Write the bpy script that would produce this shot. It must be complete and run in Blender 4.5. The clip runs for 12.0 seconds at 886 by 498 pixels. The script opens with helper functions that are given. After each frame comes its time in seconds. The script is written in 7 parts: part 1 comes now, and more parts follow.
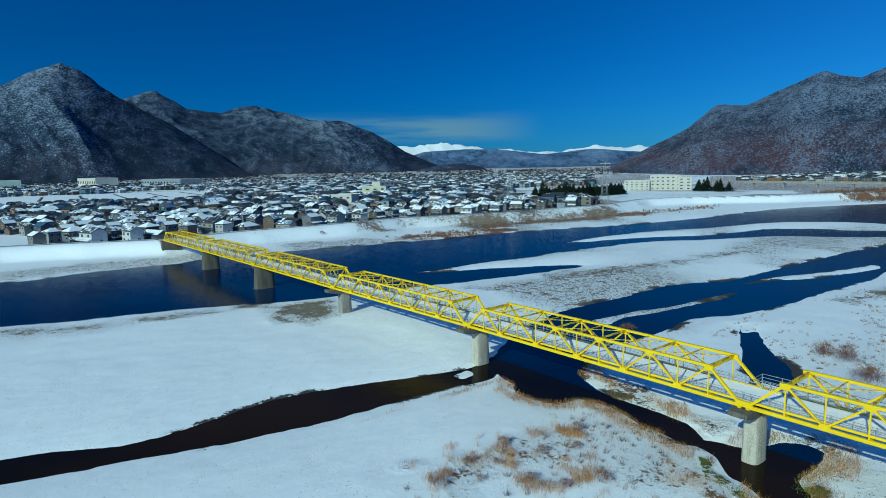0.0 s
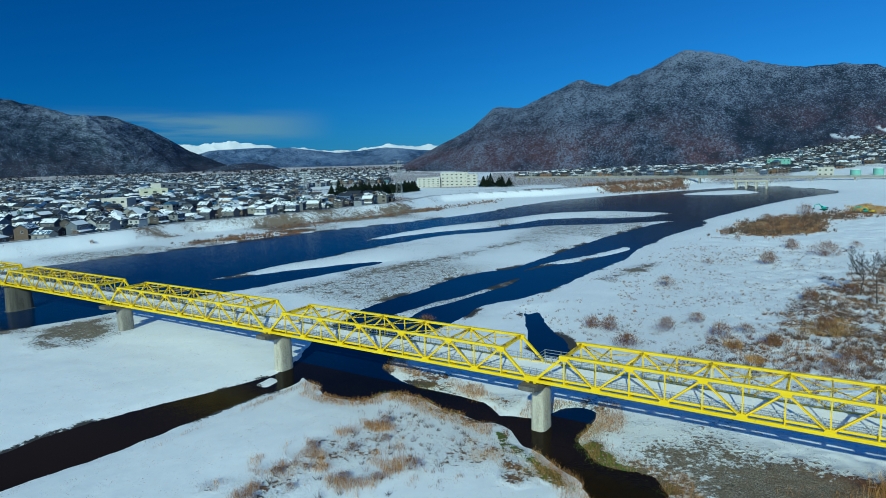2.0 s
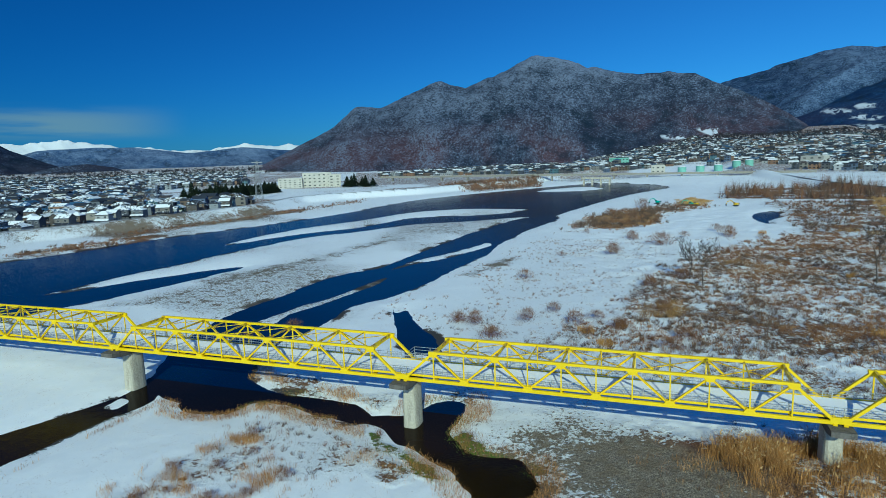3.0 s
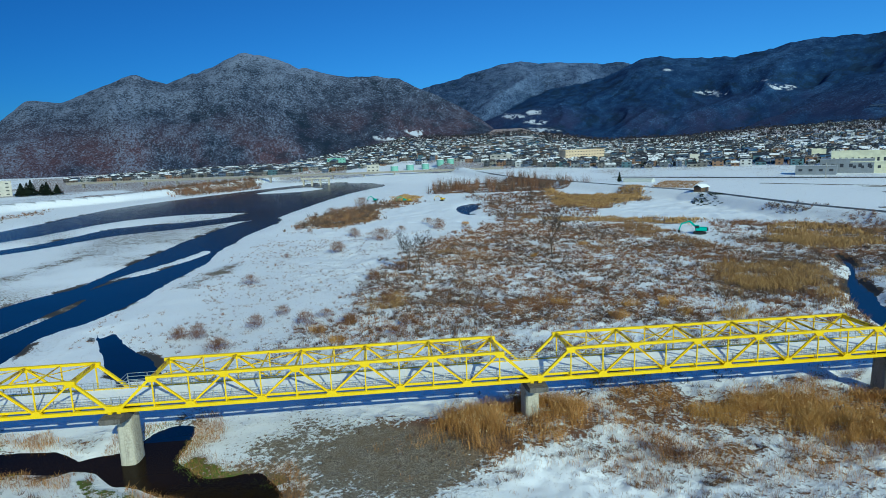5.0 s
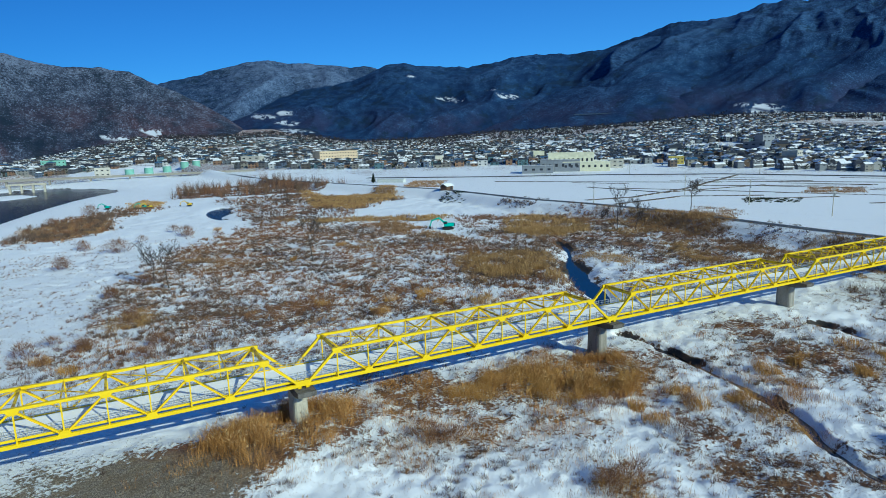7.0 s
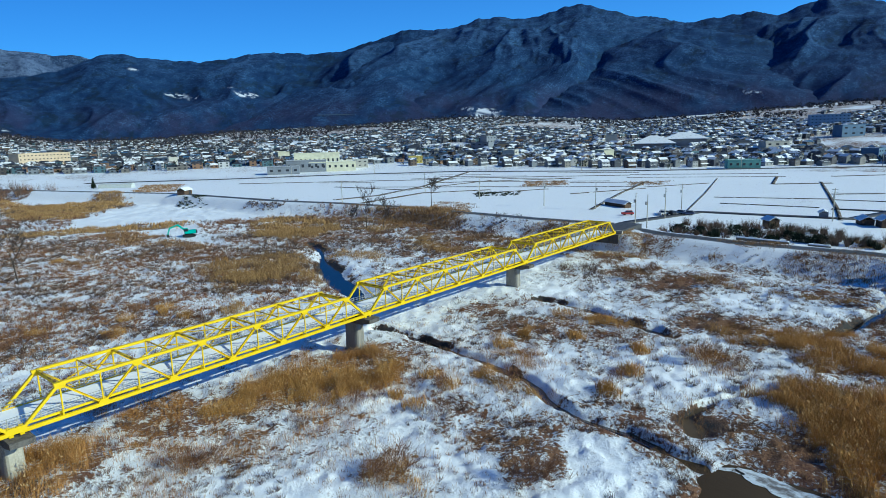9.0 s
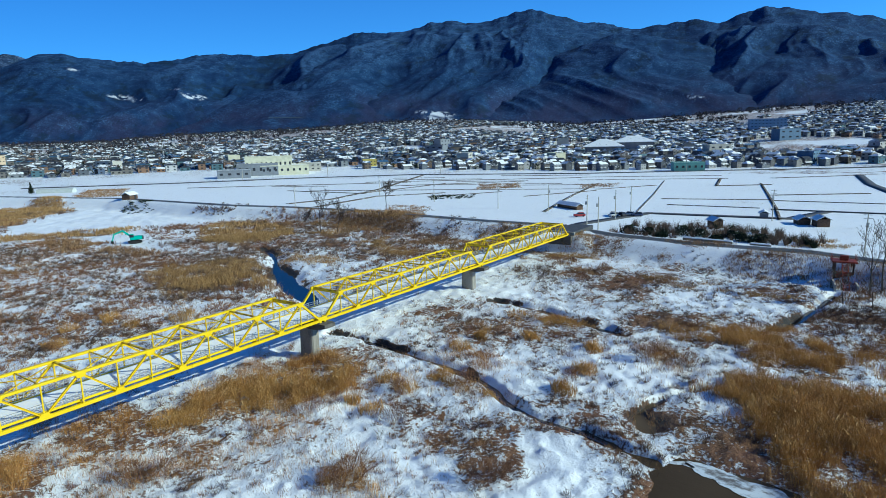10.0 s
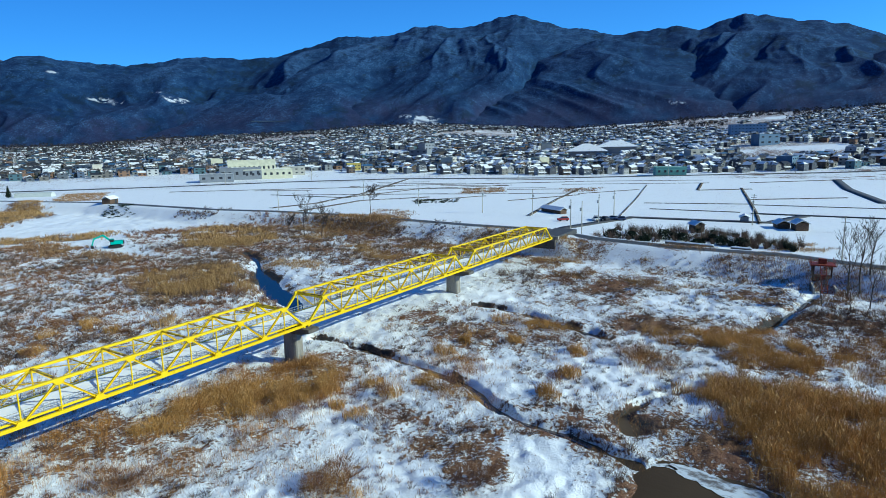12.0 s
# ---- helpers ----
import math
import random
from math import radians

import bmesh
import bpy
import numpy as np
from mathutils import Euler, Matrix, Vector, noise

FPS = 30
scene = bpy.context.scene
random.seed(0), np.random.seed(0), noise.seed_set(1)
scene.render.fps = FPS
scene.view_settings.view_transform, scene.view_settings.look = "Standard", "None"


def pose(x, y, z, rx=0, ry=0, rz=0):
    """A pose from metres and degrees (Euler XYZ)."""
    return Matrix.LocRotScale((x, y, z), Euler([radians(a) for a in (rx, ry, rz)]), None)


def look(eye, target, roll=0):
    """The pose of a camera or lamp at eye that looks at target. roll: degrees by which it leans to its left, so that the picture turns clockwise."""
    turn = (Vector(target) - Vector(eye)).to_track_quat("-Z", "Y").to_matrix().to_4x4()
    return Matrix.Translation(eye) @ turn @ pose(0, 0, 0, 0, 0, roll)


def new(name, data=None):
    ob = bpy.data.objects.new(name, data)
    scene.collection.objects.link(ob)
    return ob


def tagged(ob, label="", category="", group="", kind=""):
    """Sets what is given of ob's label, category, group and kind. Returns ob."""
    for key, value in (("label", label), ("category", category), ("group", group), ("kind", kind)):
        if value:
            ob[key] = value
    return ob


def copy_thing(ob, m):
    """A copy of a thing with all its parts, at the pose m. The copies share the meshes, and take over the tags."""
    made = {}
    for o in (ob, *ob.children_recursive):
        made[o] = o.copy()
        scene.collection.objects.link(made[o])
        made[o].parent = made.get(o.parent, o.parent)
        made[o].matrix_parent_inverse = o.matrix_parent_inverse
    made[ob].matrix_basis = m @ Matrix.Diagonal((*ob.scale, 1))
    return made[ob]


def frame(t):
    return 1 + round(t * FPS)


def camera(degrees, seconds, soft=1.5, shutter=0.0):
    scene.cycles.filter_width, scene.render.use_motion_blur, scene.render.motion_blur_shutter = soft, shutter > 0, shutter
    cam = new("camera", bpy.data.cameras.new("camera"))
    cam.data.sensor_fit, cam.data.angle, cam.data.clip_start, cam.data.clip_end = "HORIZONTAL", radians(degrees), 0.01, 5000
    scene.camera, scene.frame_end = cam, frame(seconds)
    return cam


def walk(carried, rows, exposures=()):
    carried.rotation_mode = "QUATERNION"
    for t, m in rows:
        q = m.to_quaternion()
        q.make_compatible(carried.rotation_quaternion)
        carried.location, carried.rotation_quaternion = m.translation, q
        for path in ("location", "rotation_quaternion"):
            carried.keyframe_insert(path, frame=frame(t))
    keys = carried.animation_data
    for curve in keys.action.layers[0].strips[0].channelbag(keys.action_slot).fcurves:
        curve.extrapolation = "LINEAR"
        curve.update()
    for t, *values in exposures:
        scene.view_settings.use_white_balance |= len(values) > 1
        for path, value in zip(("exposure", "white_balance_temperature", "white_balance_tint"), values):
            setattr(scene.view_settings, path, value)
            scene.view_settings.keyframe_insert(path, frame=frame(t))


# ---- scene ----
cam = camera(71.64, 12.0, soft=0.45)
walk(cam, [
    (0.0, pose(0, 0, 32.52, 82.200, 1.146, 51.160)),
    (0.5, pose(0, 0, 32.52, 82.130, 1.164, 49.218)),
    (1.0, pose(0, 0, 32.52, 82.022, 1.237, 45.073)),
    (1.5, pose(0, 0, 32.52, 81.838, 1.378, 38.935)),
    (2.0, pose(0, 0, 32.52, 81.644, 1.521, 32.367)),
    (2.5, pose(0, 0, 32.52, 81.460, 1.625, 26.184)),
    (3.0, pose(0, 0, 32.52, 81.273, 1.708, 19.765)),
    (3.5, pose(0, 0, 32.52, 81.062, 1.827, 12.954)),
    (3.7, pose(0, 0, 32.52, 80.941, 1.900, 10.304)),
    (5.3, pose(0, 0, 32.52, 80.389, 1.938, -9.513)),
    (5.5, pose(0, 0, 32.52, 80.295, 1.866, -11.957)),
    (6.0, pose(0, 0, 32.52, 80.139, 1.849, -17.801)),
    (6.5, pose(0, 0, 32.52, 80.002, 1.745, -23.137)),
    (7.0, pose(0, 0, 32.52, 79.915, 1.623, -28.271)),
    (7.5, pose(0, 0, 32.52, 79.810, 1.577, -33.666)),
    (7.7, pose(0, 0, 32.52, 79.677, 1.763, -36.017)),
    (9.3, pose(0, 0, 32.52, 79.401, 1.348, -53.589)),
    (9.5, pose(0, 0, 32.52, 79.451, 1.391, -54.485)),
    (10.0, pose(0, 0, 32.52, 79.521, 1.329, -55.652)),
    (10.5, pose(0, 0, 32.52, 79.585, 1.254, -56.262)),
    (11.0, pose(0, 0, 32.52, 79.675, 1.208, -56.652)),
    (11.5, pose(0, 0, 32.52, 79.766, 1.160, -56.897)),
    (12.0, pose(0, 0, 32.52, 79.879, 1.166, -57.090)),
], exposures=[(0.0, -0.50, 6000, -29), (5.5, -0.40, 6500, -21), (12.0, -0.11, 6400, -17)])

# ---- light ----
SUN_AZ, SUN_EL = radians(-70.7), radians(27.0)          # bearing from +x, height
TO_SUN = Vector((math.cos(SUN_AZ) * math.cos(SUN_EL), math.sin(SUN_AZ) * math.cos(SUN_EL), math.sin(SUN_EL)))
world = bpy.data.worlds.new("winter_sky")
scene.world = world
world.use_nodes = True
wn, wl = world.node_tree.nodes, world.node_tree.links
sky = wn.new("ShaderNodeTexSky")
sky.sky_type, sky.sun_disc = "NISHITA", False
sky.sun_elevation, sky.sun_rotation = SUN_EL, math.atan2(TO_SUN.x, TO_SUN.y)
sky.altitude, sky.air_density, sky.dust_density, sky.ozone_density = 1200, 1.0, 0.4, 4.0
clear = wn.new("ShaderNodeMix")                          # the deep blue of dry, cold air
clear.data_type, clear.blend_type = "RGBA", "MULTIPLY"
clear.inputs[0].default_value = 1.0
wl.new(sky.outputs["Color"], clear.inputs[6])
# a thin veil of cloud low over the far end of the valley
gaze, veil, lift = wn.new("ShaderNodeTexCoord"), wn.new("ShaderNodeTexNoise"), wn.new("ShaderNodeMapping")
lift.inputs["Scale"].default_value = (3.0, 3.0, 34.0)
veil.inputs["Scale"].default_value, veil.inputs["Detail"].default_value = 1.6, 5.0
wl.new(gaze.outputs["Generated"], lift.inputs["Vector"])
wl.new(lift.outputs["Vector"], veil.inputs["Vector"])


def sky_step(source, lo, hi):
    nd = wn.new("ShaderNodeMapRange")
    nd.interpolation_type = "SMOOTHSTEP"
    nd.inputs["From Min"].default_value, nd.inputs["From Max"].default_value = lo, hi
    wl.new(source, nd.inputs["Value"])
    return nd.outputs["Result"]


def sky_times(a, b):
    nd = wn.new("ShaderNodeMath")
    nd.operation = "MULTIPLY"
    for n, v in enumerate((a, b)):
        if isinstance(v, float):
            nd.inputs[n].default_value = v
        else:
            wl.new(v, nd.inputs[n])
    return nd.outputs[0]


toward, parts_of = wn.new("ShaderNodeVectorMath"), wn.new("ShaderNodeSeparateXYZ")
toward.operation = "DOT_PRODUCT"
toward.inputs[1].default_value = (math.cos(radians(147)), math.sin(radians(147)), 0.06)
wl.new(gaze.outputs["Generated"], toward.inputs[0])
wl.new(gaze.outputs["Generated"], parts_of.inputs[0])
thick = sky_times(sky_step(toward.outputs["Value"], 0.965, 0.998), sky_times(sky_step(parts_of.outputs["Z"], 0.030, 0.048), sky_step(parts_of.outputs["Z"], 0.088, 0.060)))
thick = sky_times(sky_times(thick, sky_step(veil.outputs["Fac"], 0.30, 0.60)), 0.6)
cloudy = wn.new("ShaderNodeMix")
cloudy.data_type = "RGBA"
cloudy.inputs[7].default_value = (3.2, 4.6, 6.0, 1.0)
wl.new(thick, cloudy.inputs[0])
# the sky pales smoothly round towards the sun's side
pale, paler, bright = wn.new("ShaderNodeVectorMath"), wn.new("ShaderNodeMapRange"), wn.new("ShaderNodeMix")
pale.operation = "DOT_PRODUCT"
pale.inputs[1].default_value = (math.cos(radians(-25)), math.sin(radians(-25)), 0.0)
wl.new(gaze.outputs["Generated"], pale.inputs[0])
paler.inputs["From Min"].default_value, paler.inputs["From Max"].default_value = -1.0, 0.6
wl.new(pale.outputs["Value"], paler.inputs["Value"])
bright.data_type = "RGBA"
bright.inputs[6].default_value, bright.inputs[7].default_value = (0.085, 0.315, 0.84, 1.0), (0.56, 1.24, 2.45, 1.0)
wl.new(paler.outputs["Result"], bright.inputs[0])
wl.new(bright.outputs[2], clear.inputs[7])
wl.new(clear.outputs[2], cloudy.inputs[6])
wl.new(cloudy.outputs[2], wn["Background"].inputs["Color"])
wn["Background"].inputs["Strength"].default_value = 0.092
sun = new("sun", bpy.data.lights.new("sun", "SUN"))
sun.data.energy, sun.data.angle, sun.data.color = 5.0, radians(0.5), (1.0, 0.96, 0.90)
sun.matrix_world = look((0, 0, 300), Vector((0, 0, 300)) - TO_SUN)


# ---- node helpers ----
class Mat:
    """A procedural material under construction."""

    def __init__(self, name, rough=0.8, metal=0.0, spec=0.3):
        self.m = bpy.data.materials.new(name)
        self.m.use_nodes = True
        self.n, self.l = self.m.node_tree.nodes, self.m.node_tree.links
        self.b = self.n["Principled BSDF"]
        self.b.inputs["Roughness"].default_value = rough
        self.b.inputs["Metallic"].default_value = metal
        self.b.inputs["Specular IOR Level"].default_value = spec
        self.co = self.n.new("ShaderNodeTexCoord").outputs["Object"]

    def put(self, sock, v):
        if hasattr(v, "is_output"):
            self.l.new(v, sock)
        elif isinstance(v, (tuple, list)):
            sock.default_value = (*v, 1.0) if len(v) == 3 and len(sock.default_value) == 4 else v
        else:
            sock.default_value = v

    def noise(self, scale, detail=4.0, rough=0.55, stretch=None, co=None):
        nd = self.n.new("ShaderNodeTexNoise")
        nd.inputs["Scale"].default_value, nd.inputs["Detail"].default_value, nd.inputs["Roughness"].default_value = scale, detail, rough
        co = co or self.co
        if stretch:
            mp = self.n.new("ShaderNodeMapping")
            mp.inputs["Scale"].default_value = stretch
            self.l.new(co, mp.inputs["Vector"])
            co = mp.outputs["Vector"]
        self.l.new(co, nd.inputs["Vector"])
        return nd.outputs["Fac"]

    def math(self, op, a, b=0.0, c=0.0, clamp=False):
        nd = self.n.new("ShaderNodeMath")
        nd.operation, nd.use_clamp = op, clamp
        for k, v in enumerate((a, b, c)):
            self.put(nd.inputs[k], v)
        return nd.outputs[0]

    def step(self, v, lo, hi, a=0.0, b=1.0):
        nd = self.n.new("ShaderNodeMapRange")
        nd.interpolation_type = "SMOOTHSTEP"
        self.put(nd.inputs["Value"], v)
        for k, w in (("From Min", lo), ("From Max", hi), ("To Min", a), ("To Max", b)):
            self.put(nd.inputs[k], w)
        return nd.outputs["Result"]

    def mix(self, fac, a, b):
        nd = self.n.new("ShaderNodeMix")
        nd.data_type = "RGBA"
        self.put(nd.inputs["Factor"], fac)
        self.put(nd.inputs[6], a)
        self.put(nd.inputs[7], b)
        return nd.outputs[2]

    def vector(self, name):
        nd = self.n.new("ShaderNodeAttribute")
        nd.attribute_name = name
        return nd.outputs["Vector"]

    def attr(self, name):
        nd = self.n.new("ShaderNodeAttribute")
        nd.attribute_name = name
        return nd.outputs["Fac"]

    def rand(self):
        return self.n.new("ShaderNodeObjectInfo").outputs["Random"]

    def island(self):
        return self.n.new("ShaderNodeNewGeometry").outputs["Random Per Island"]

    def height(self, h, strength=0.4, distance=0.1):
        nd = self.n.new("ShaderNodeBump")
        nd.inputs["Strength"].default_value, nd.inputs["Distance"].default_value = strength, distance
        self.put(nd.inputs["Height"], h)
        self.l.new(nd.outputs["Normal"], self.b.inputs["Normal"])

    def color(self, v):
        self.put(self.b.inputs["Base Color"], v)
        return self

    def rough(self, v):
        self.put(self.b.inputs["Roughness"], v)
        return self


# ---- numeric noise for the land ----
def hash2(i, j, seed):
    h = (i.astype(np.int64) * 374761393 + j.astype(np.int64) * 668265263 + seed * 1442695041) & 0xFFFFFFFF
    h = ((h ^ (h >> 13)) * 1274126177) & 0xFFFFFFFF
    return ((h ^ (h >> 16)) & 0xFFFF) / 65535.0


def vnoise(x, y, size, seed=0):
    """Smooth value noise from -1 to 1 with features of that size in metres."""
    x, y = x / size, y / size
    i, j = np.floor(x), np.floor(y)
    u, v = x - i, y - j
    u, v = u * u * u * (u * (u * 6 - 15) + 10), v * v * v * (v * (v * 6 - 15) + 10)
    a, b = hash2(i, j, seed), hash2(i + 1, j, seed)
    c, d = hash2(i, j + 1, seed), hash2(i + 1, j + 1, seed)
    return 2 * (a + (b - a) * u + (c - a) * v + (a - b - c + d) * u * v) - 1


def fbm(x, y, size, octaves=4, seed=0, ridged=False):
    total, amp, norm = 0 * x, 1.0, 0.0
    for k in range(octaves):
        n = vnoise(x + 17.3 * k, y - 9.1 * k, size, seed + k)
        total = total + amp * (1 - 2 * np.abs(n) if ridged else n)
        norm, amp, size = norm + amp, amp * 0.5, size * 0.48
    return total / norm


def smooth(v, lo, hi):
    t = np.clip((v - lo) / (hi - lo), 0, 1)
    return t * t * (3 - 2 * t)


def inside(x, y, poly):
    """Signed distance to a closed outline, positive inside."""
    p = np.array(poly, float)
    (lx, ly), (hx, hy) = p.min(0) - 40, p.max(0) + 40
    close = (x > lx) & (x < hx) & (y > ly) & (y < hy)
    if not close.all():
        out = np.full(x.shape, -40.0)
        if close.any():
            out[close] = np.maximum(inside(x[close], y[close], poly), -40.0)
        return out
    best, odd = np.full(x.shape, 1e9), np.zeros(x.shape, bool)
    for (ax, ay), (bx, by) in zip(p, np.roll(p, -1, 0)):
        ex, ey = bx - ax, by - ay
        t = np.clip(((x - ax) * ex + (y - ay) * ey) / (ex * ex + ey * ey + 1e-9), 0, 1)
        best = np.minimum(best, np.hypot(x - ax - t * ex, y - ay - t * ey))
        if by != ay:
            odd ^= ((ay > y) != (by > y)) & (x < ex * (y - ay) / (by - ay) + ax)
    return np.where(odd, best, -best)


def near_line(x, y, line):
    best = np.full(x.shape, 1e9)
    for (ax, ay), (bx, by) in zip(line[:-1], line[1:]):
        ex, ey = bx - ax, by - ay
        t = np.clip(((x - ax) * ex + (y - ay) * ey) / (ex * ex + ey * ey), 0, 1)
        best = np.minimum(best, np.hypot(x - ax - t * ex, y - ay - t * ey))
    return best


def rounded(poly, rounds=2):
    """Corner cutting, to make an outline flow."""
    p = np.array(poly, float)
    for _ in range(rounds):
        q = np.roll(p, -1, 0)
        p = np.stack([0.8 * p + 0.2 * q, 0.2 * p + 0.8 * q], 1).reshape(-1, 2)
    return p


def mesh_object(name, verts, faces, mat=None, parent=None, flat=False, attrs=None):
    """A mesh object from arrays; faces is an (n, 3) or (n, 4) array."""
    me = bpy.data.meshes.new(name)
    verts, faces = np.asarray(verts, np.float32), np.asarray(faces, np.int32)
    k = faces.shape[1]
    me.vertices.add(len(verts))
    me.vertices.foreach_set("co", verts.ravel())
    me.loops.add(faces.size)
    me.loops.foreach_set("vertex_index", faces.ravel())
    me.polygons.add(len(faces))
    me.polygons.foreach_set("loop_start", np.arange(0, faces.size, k, dtype=np.int32))
    me.polygons.foreach_set("loop_total", np.full(len(faces), k, np.int32))
    me.polygons.foreach_set("use_smooth", np.full(len(faces), not flat))
    for key, values in (attrs or {}).items():
        values = np.asarray(values, np.float32)
        if values.ndim == 2:
            me.attributes.new(key, "FLOAT_VECTOR", "POINT").data.foreach_set("vector", values.ravel())
        else:
            me.attributes.new(key, "FLOAT", "POINT").data.foreach_set("value", values.ravel())
    me.update(calc_edges=True)
    if mat:
        me.materials.append(mat.m if isinstance(mat, Mat) else mat)
    ob = new(name, me)
    ob.parent = parent
    return ob


# ---- plan of the valley (metres; the bridge runs along x) ----
WATER = -0.6
RIVER = [(-190, -120), (-163.6, 6), (-157.3, 16.9), (-154.6, 30.1), (-151.9, 42), (-146.3, 53.8), (-141.8, 62.1), (-139.1, 72.3), (-138.4, 78.9), (-134.1, 100.3),
         (-129.2, 117), (-125.3, 139.1), (-122.8, 159.1), (-129.3, 154.3), (-139.2, 138.4), (-145.6, 124.7), (-152.1, 108.4), (-151.5, 124.9), (-152, 140.3), (-149.5, 155.1),
         (-150.2, 175.3), (-147.8, 192.6), (-144.2, 224), (-129.4, 244), (-116.1, 276), (-91.6, 289), (-72.2, 310), (-53.5, 315), (-49.2, 347), (-36.3, 421), (-20.2, 490), (11.4, 570),
         (-50.1, 651), (-77, 629), (-119.4, 551), (-153.9, 488), (-178, 425), (-179.3, 340), (-186.6, 291), (-195.5, 256), (-211, 210), (-214, 173.6), (-223, 134.3), (-231, 97.4), (-228, 67.1),
         (-231, 50), (-231, 32.7), (-226, 9.5), (-262, -120)]
SIDE_ARM = [(-55.9, 329), (-70.4, 302), (-77.5, 243), (-78.4, 211), (-79.5, 187.2), (-80.2, 163.2), (-85.6, 156.2), (-88.6, 146.2), (-88.3, 134.8), (-88.1, 120.6), (-89.1, 112.2), (-88.8, 103.2),
            (-85.3, 92.9), (-86, 90.3), (-81.9, 81.3), (-77, 74.8), (-74.3, 69.2), (-67.8, 64.7), (-61.3, 63.8), (-56.6, 69.1), (-64.7, 82.8), (-65.7, 90.3), (-64.3, 98.7), (-64.4, 111.4), (-66.4, 117.5),
            (-63.9, 123.1), (-60.9, 128.7), (-58.9, 137.5), (-57.2, 148.7), (-57.4, 158.2), (-56.2, 175.3), (-54.7, 196), (-56.6, 219), (-55, 263), (-48.4, 301)]
POOL = [(-74.0, 68.5), (-69.7, 66.3), (-63.3, 65.4), (-62.7, 63.5), (-60.4, 62.3), (-57.5, 61.7), (-53.8, 63.5), (-53.1, 66.9), (-50.6, 67.3), (-47.7, 67.4), (-43.3, 66.4), (-40.2, 65.6), (-36.9, 64.3), (-34.9, 64.2), (-34.4, 66.2), (-36.9, 68.0), (-38.7, 69.7), (-42.2, 70.5), (-45.7, 70.1), (-49.5, 70.0), (-55.4, 72.2), (-58.9, 73.9), (-62.2, 76.6), (-69.5, 87.5), (-79.2, 85.6), (-80.6, 79.9)]
PIER_POND = [(-36.1, 65.0), (-33.1, 64.5), (-31.2, 63.0), (-28.9, 61.2), (-27.1, 60.9), (-25.0, 59.2), (-22.9, 57.9), (-20.5, 56.9), (-18.3, 54.8), (-15.6, 50.3), (-10.6, 54.1), (-12.6, 59.0), (-14.3, 60.7), (-15.7, 60.8), (-17.2, 60.5), (-19.0, 60.8), (-20.3, 61.2), (-22.3, 63.6), (-24.0, 64.8), (-23.8, 68.5), (-23.5, 71.5), (-24.0, 74.1), (-27.2, 74.9), (-29.0, 73.7), (-29.5, 71.2), (-30.1, 68.3), (-32.4, 67.6), (-34.4, 67.0)]
CREEK = [(-78.7, 78.1), (-74.3, 68.3), (-72.8, 64.4), (-74.6, 57.6), (-76.9, 51.5), (-79.2, 43.8), (-81.9, 35), (-80.6, 27.9), (-79.3, 18.7), (-80.1, 12.4), (-83.5, 7), (-85.1, 1.6), (-98, -40), (-90, -40),
         (-78.7, 1.2), (-77.1, 6.2), (-75.1, 14.4), (-72.2, 23.3), (-70, 34.4), (-69.5, 46.4), (-68.4, 55.9), (-67, 64)]
NORTH_POND = [(-55.7, 119.3), (-52.8, 115.6), (-52.0, 119.4), (-48.6, 113.7), (-45.0, 108.8), (-41.4, 104.6), (-38.5, 100.5), (-34.0, 92.9), (-37.8, 88.7), (-41.2, 91.3), (-44.2, 96.5), (-49.2, 105.9), (-52.2, 112.8)]
STREAM = [(121.5, 152), (113.2, 136.5), (101.5, 123.5), (90.6, 109.2), (84.1, 95.1), (81.6, 86.5), (87.9, 92.5), (92.7, 101.1), (98.2, 111.1), (106.6, 126.2), (119.8, 143.1)]
FAR_POND = [(38.2, 326.5), (45.4, 343.3), (54.0, 344.8), (50.7, 317.1), (42.7, 300.4), (42.4, 284.8), (37.9, 299.4)]
ICE_POND = [(56.7, 15.2), (59.0, 14.6), (61.2, 13.8), (61.7, 11.9), (60.9, 10.1), (60.9, 7.5), (60.8, 4.5), (60.0, 1.7), (55.8, 1.4), (48.3, 13.7), (52.8, 14.4), (54.8, 14.4)]
HOLE = [(68.0, 19.7), (68.2, 18.4), (67.1, 16.9), (65.2, 16.6), (64.3, 17.6), (65.7, 18.7)]
WATERS = [RIVER, SIDE_ARM, POOL, PIER_POND, CREEK, NORTH_POND, STREAM, FAR_POND, ICE_POND, HOLE]
BARS = [[(-165, 194.6), (-168.3, 220), (-164.6, 256), (-151.6, 287), (-141.3, 337), (-113.1, 358), (-70.7, 356), (-81.8, 331), (-103.1, 315), (-128.6, 306), (-136.4, 257), (-152.7, 237), (-160.5, 210)],
        [(-76.2, 158.5), (-74.9, 176.2), (-70.5, 189.8), (-65.2, 204), (-62.8, 221), (-58.7, 215), (-62.6, 195.7), (-67.5, 181.5), (-73, 171.6)],
        [(-79.7, 101.5), (-78.3, 107.7), (-76.9, 116.8), (-74.6, 124.6), (-73.5, 142.6), (-71.8, 153.3), (-70.5, 142.8), (-71.9, 133.3), (-73.1, 122.2), (-75, 113.8), (-76.1, 109.2), (-74.6, 101.4)],
        [(-105.8, 511), (-93.3, 552), (-65.4, 577), (-47, 547), (-67.9, 515)],
        [(-73.2, 63.4), (-70.4, 62.0), (-69.8, 59.0), (-72.2, 58.5)]]
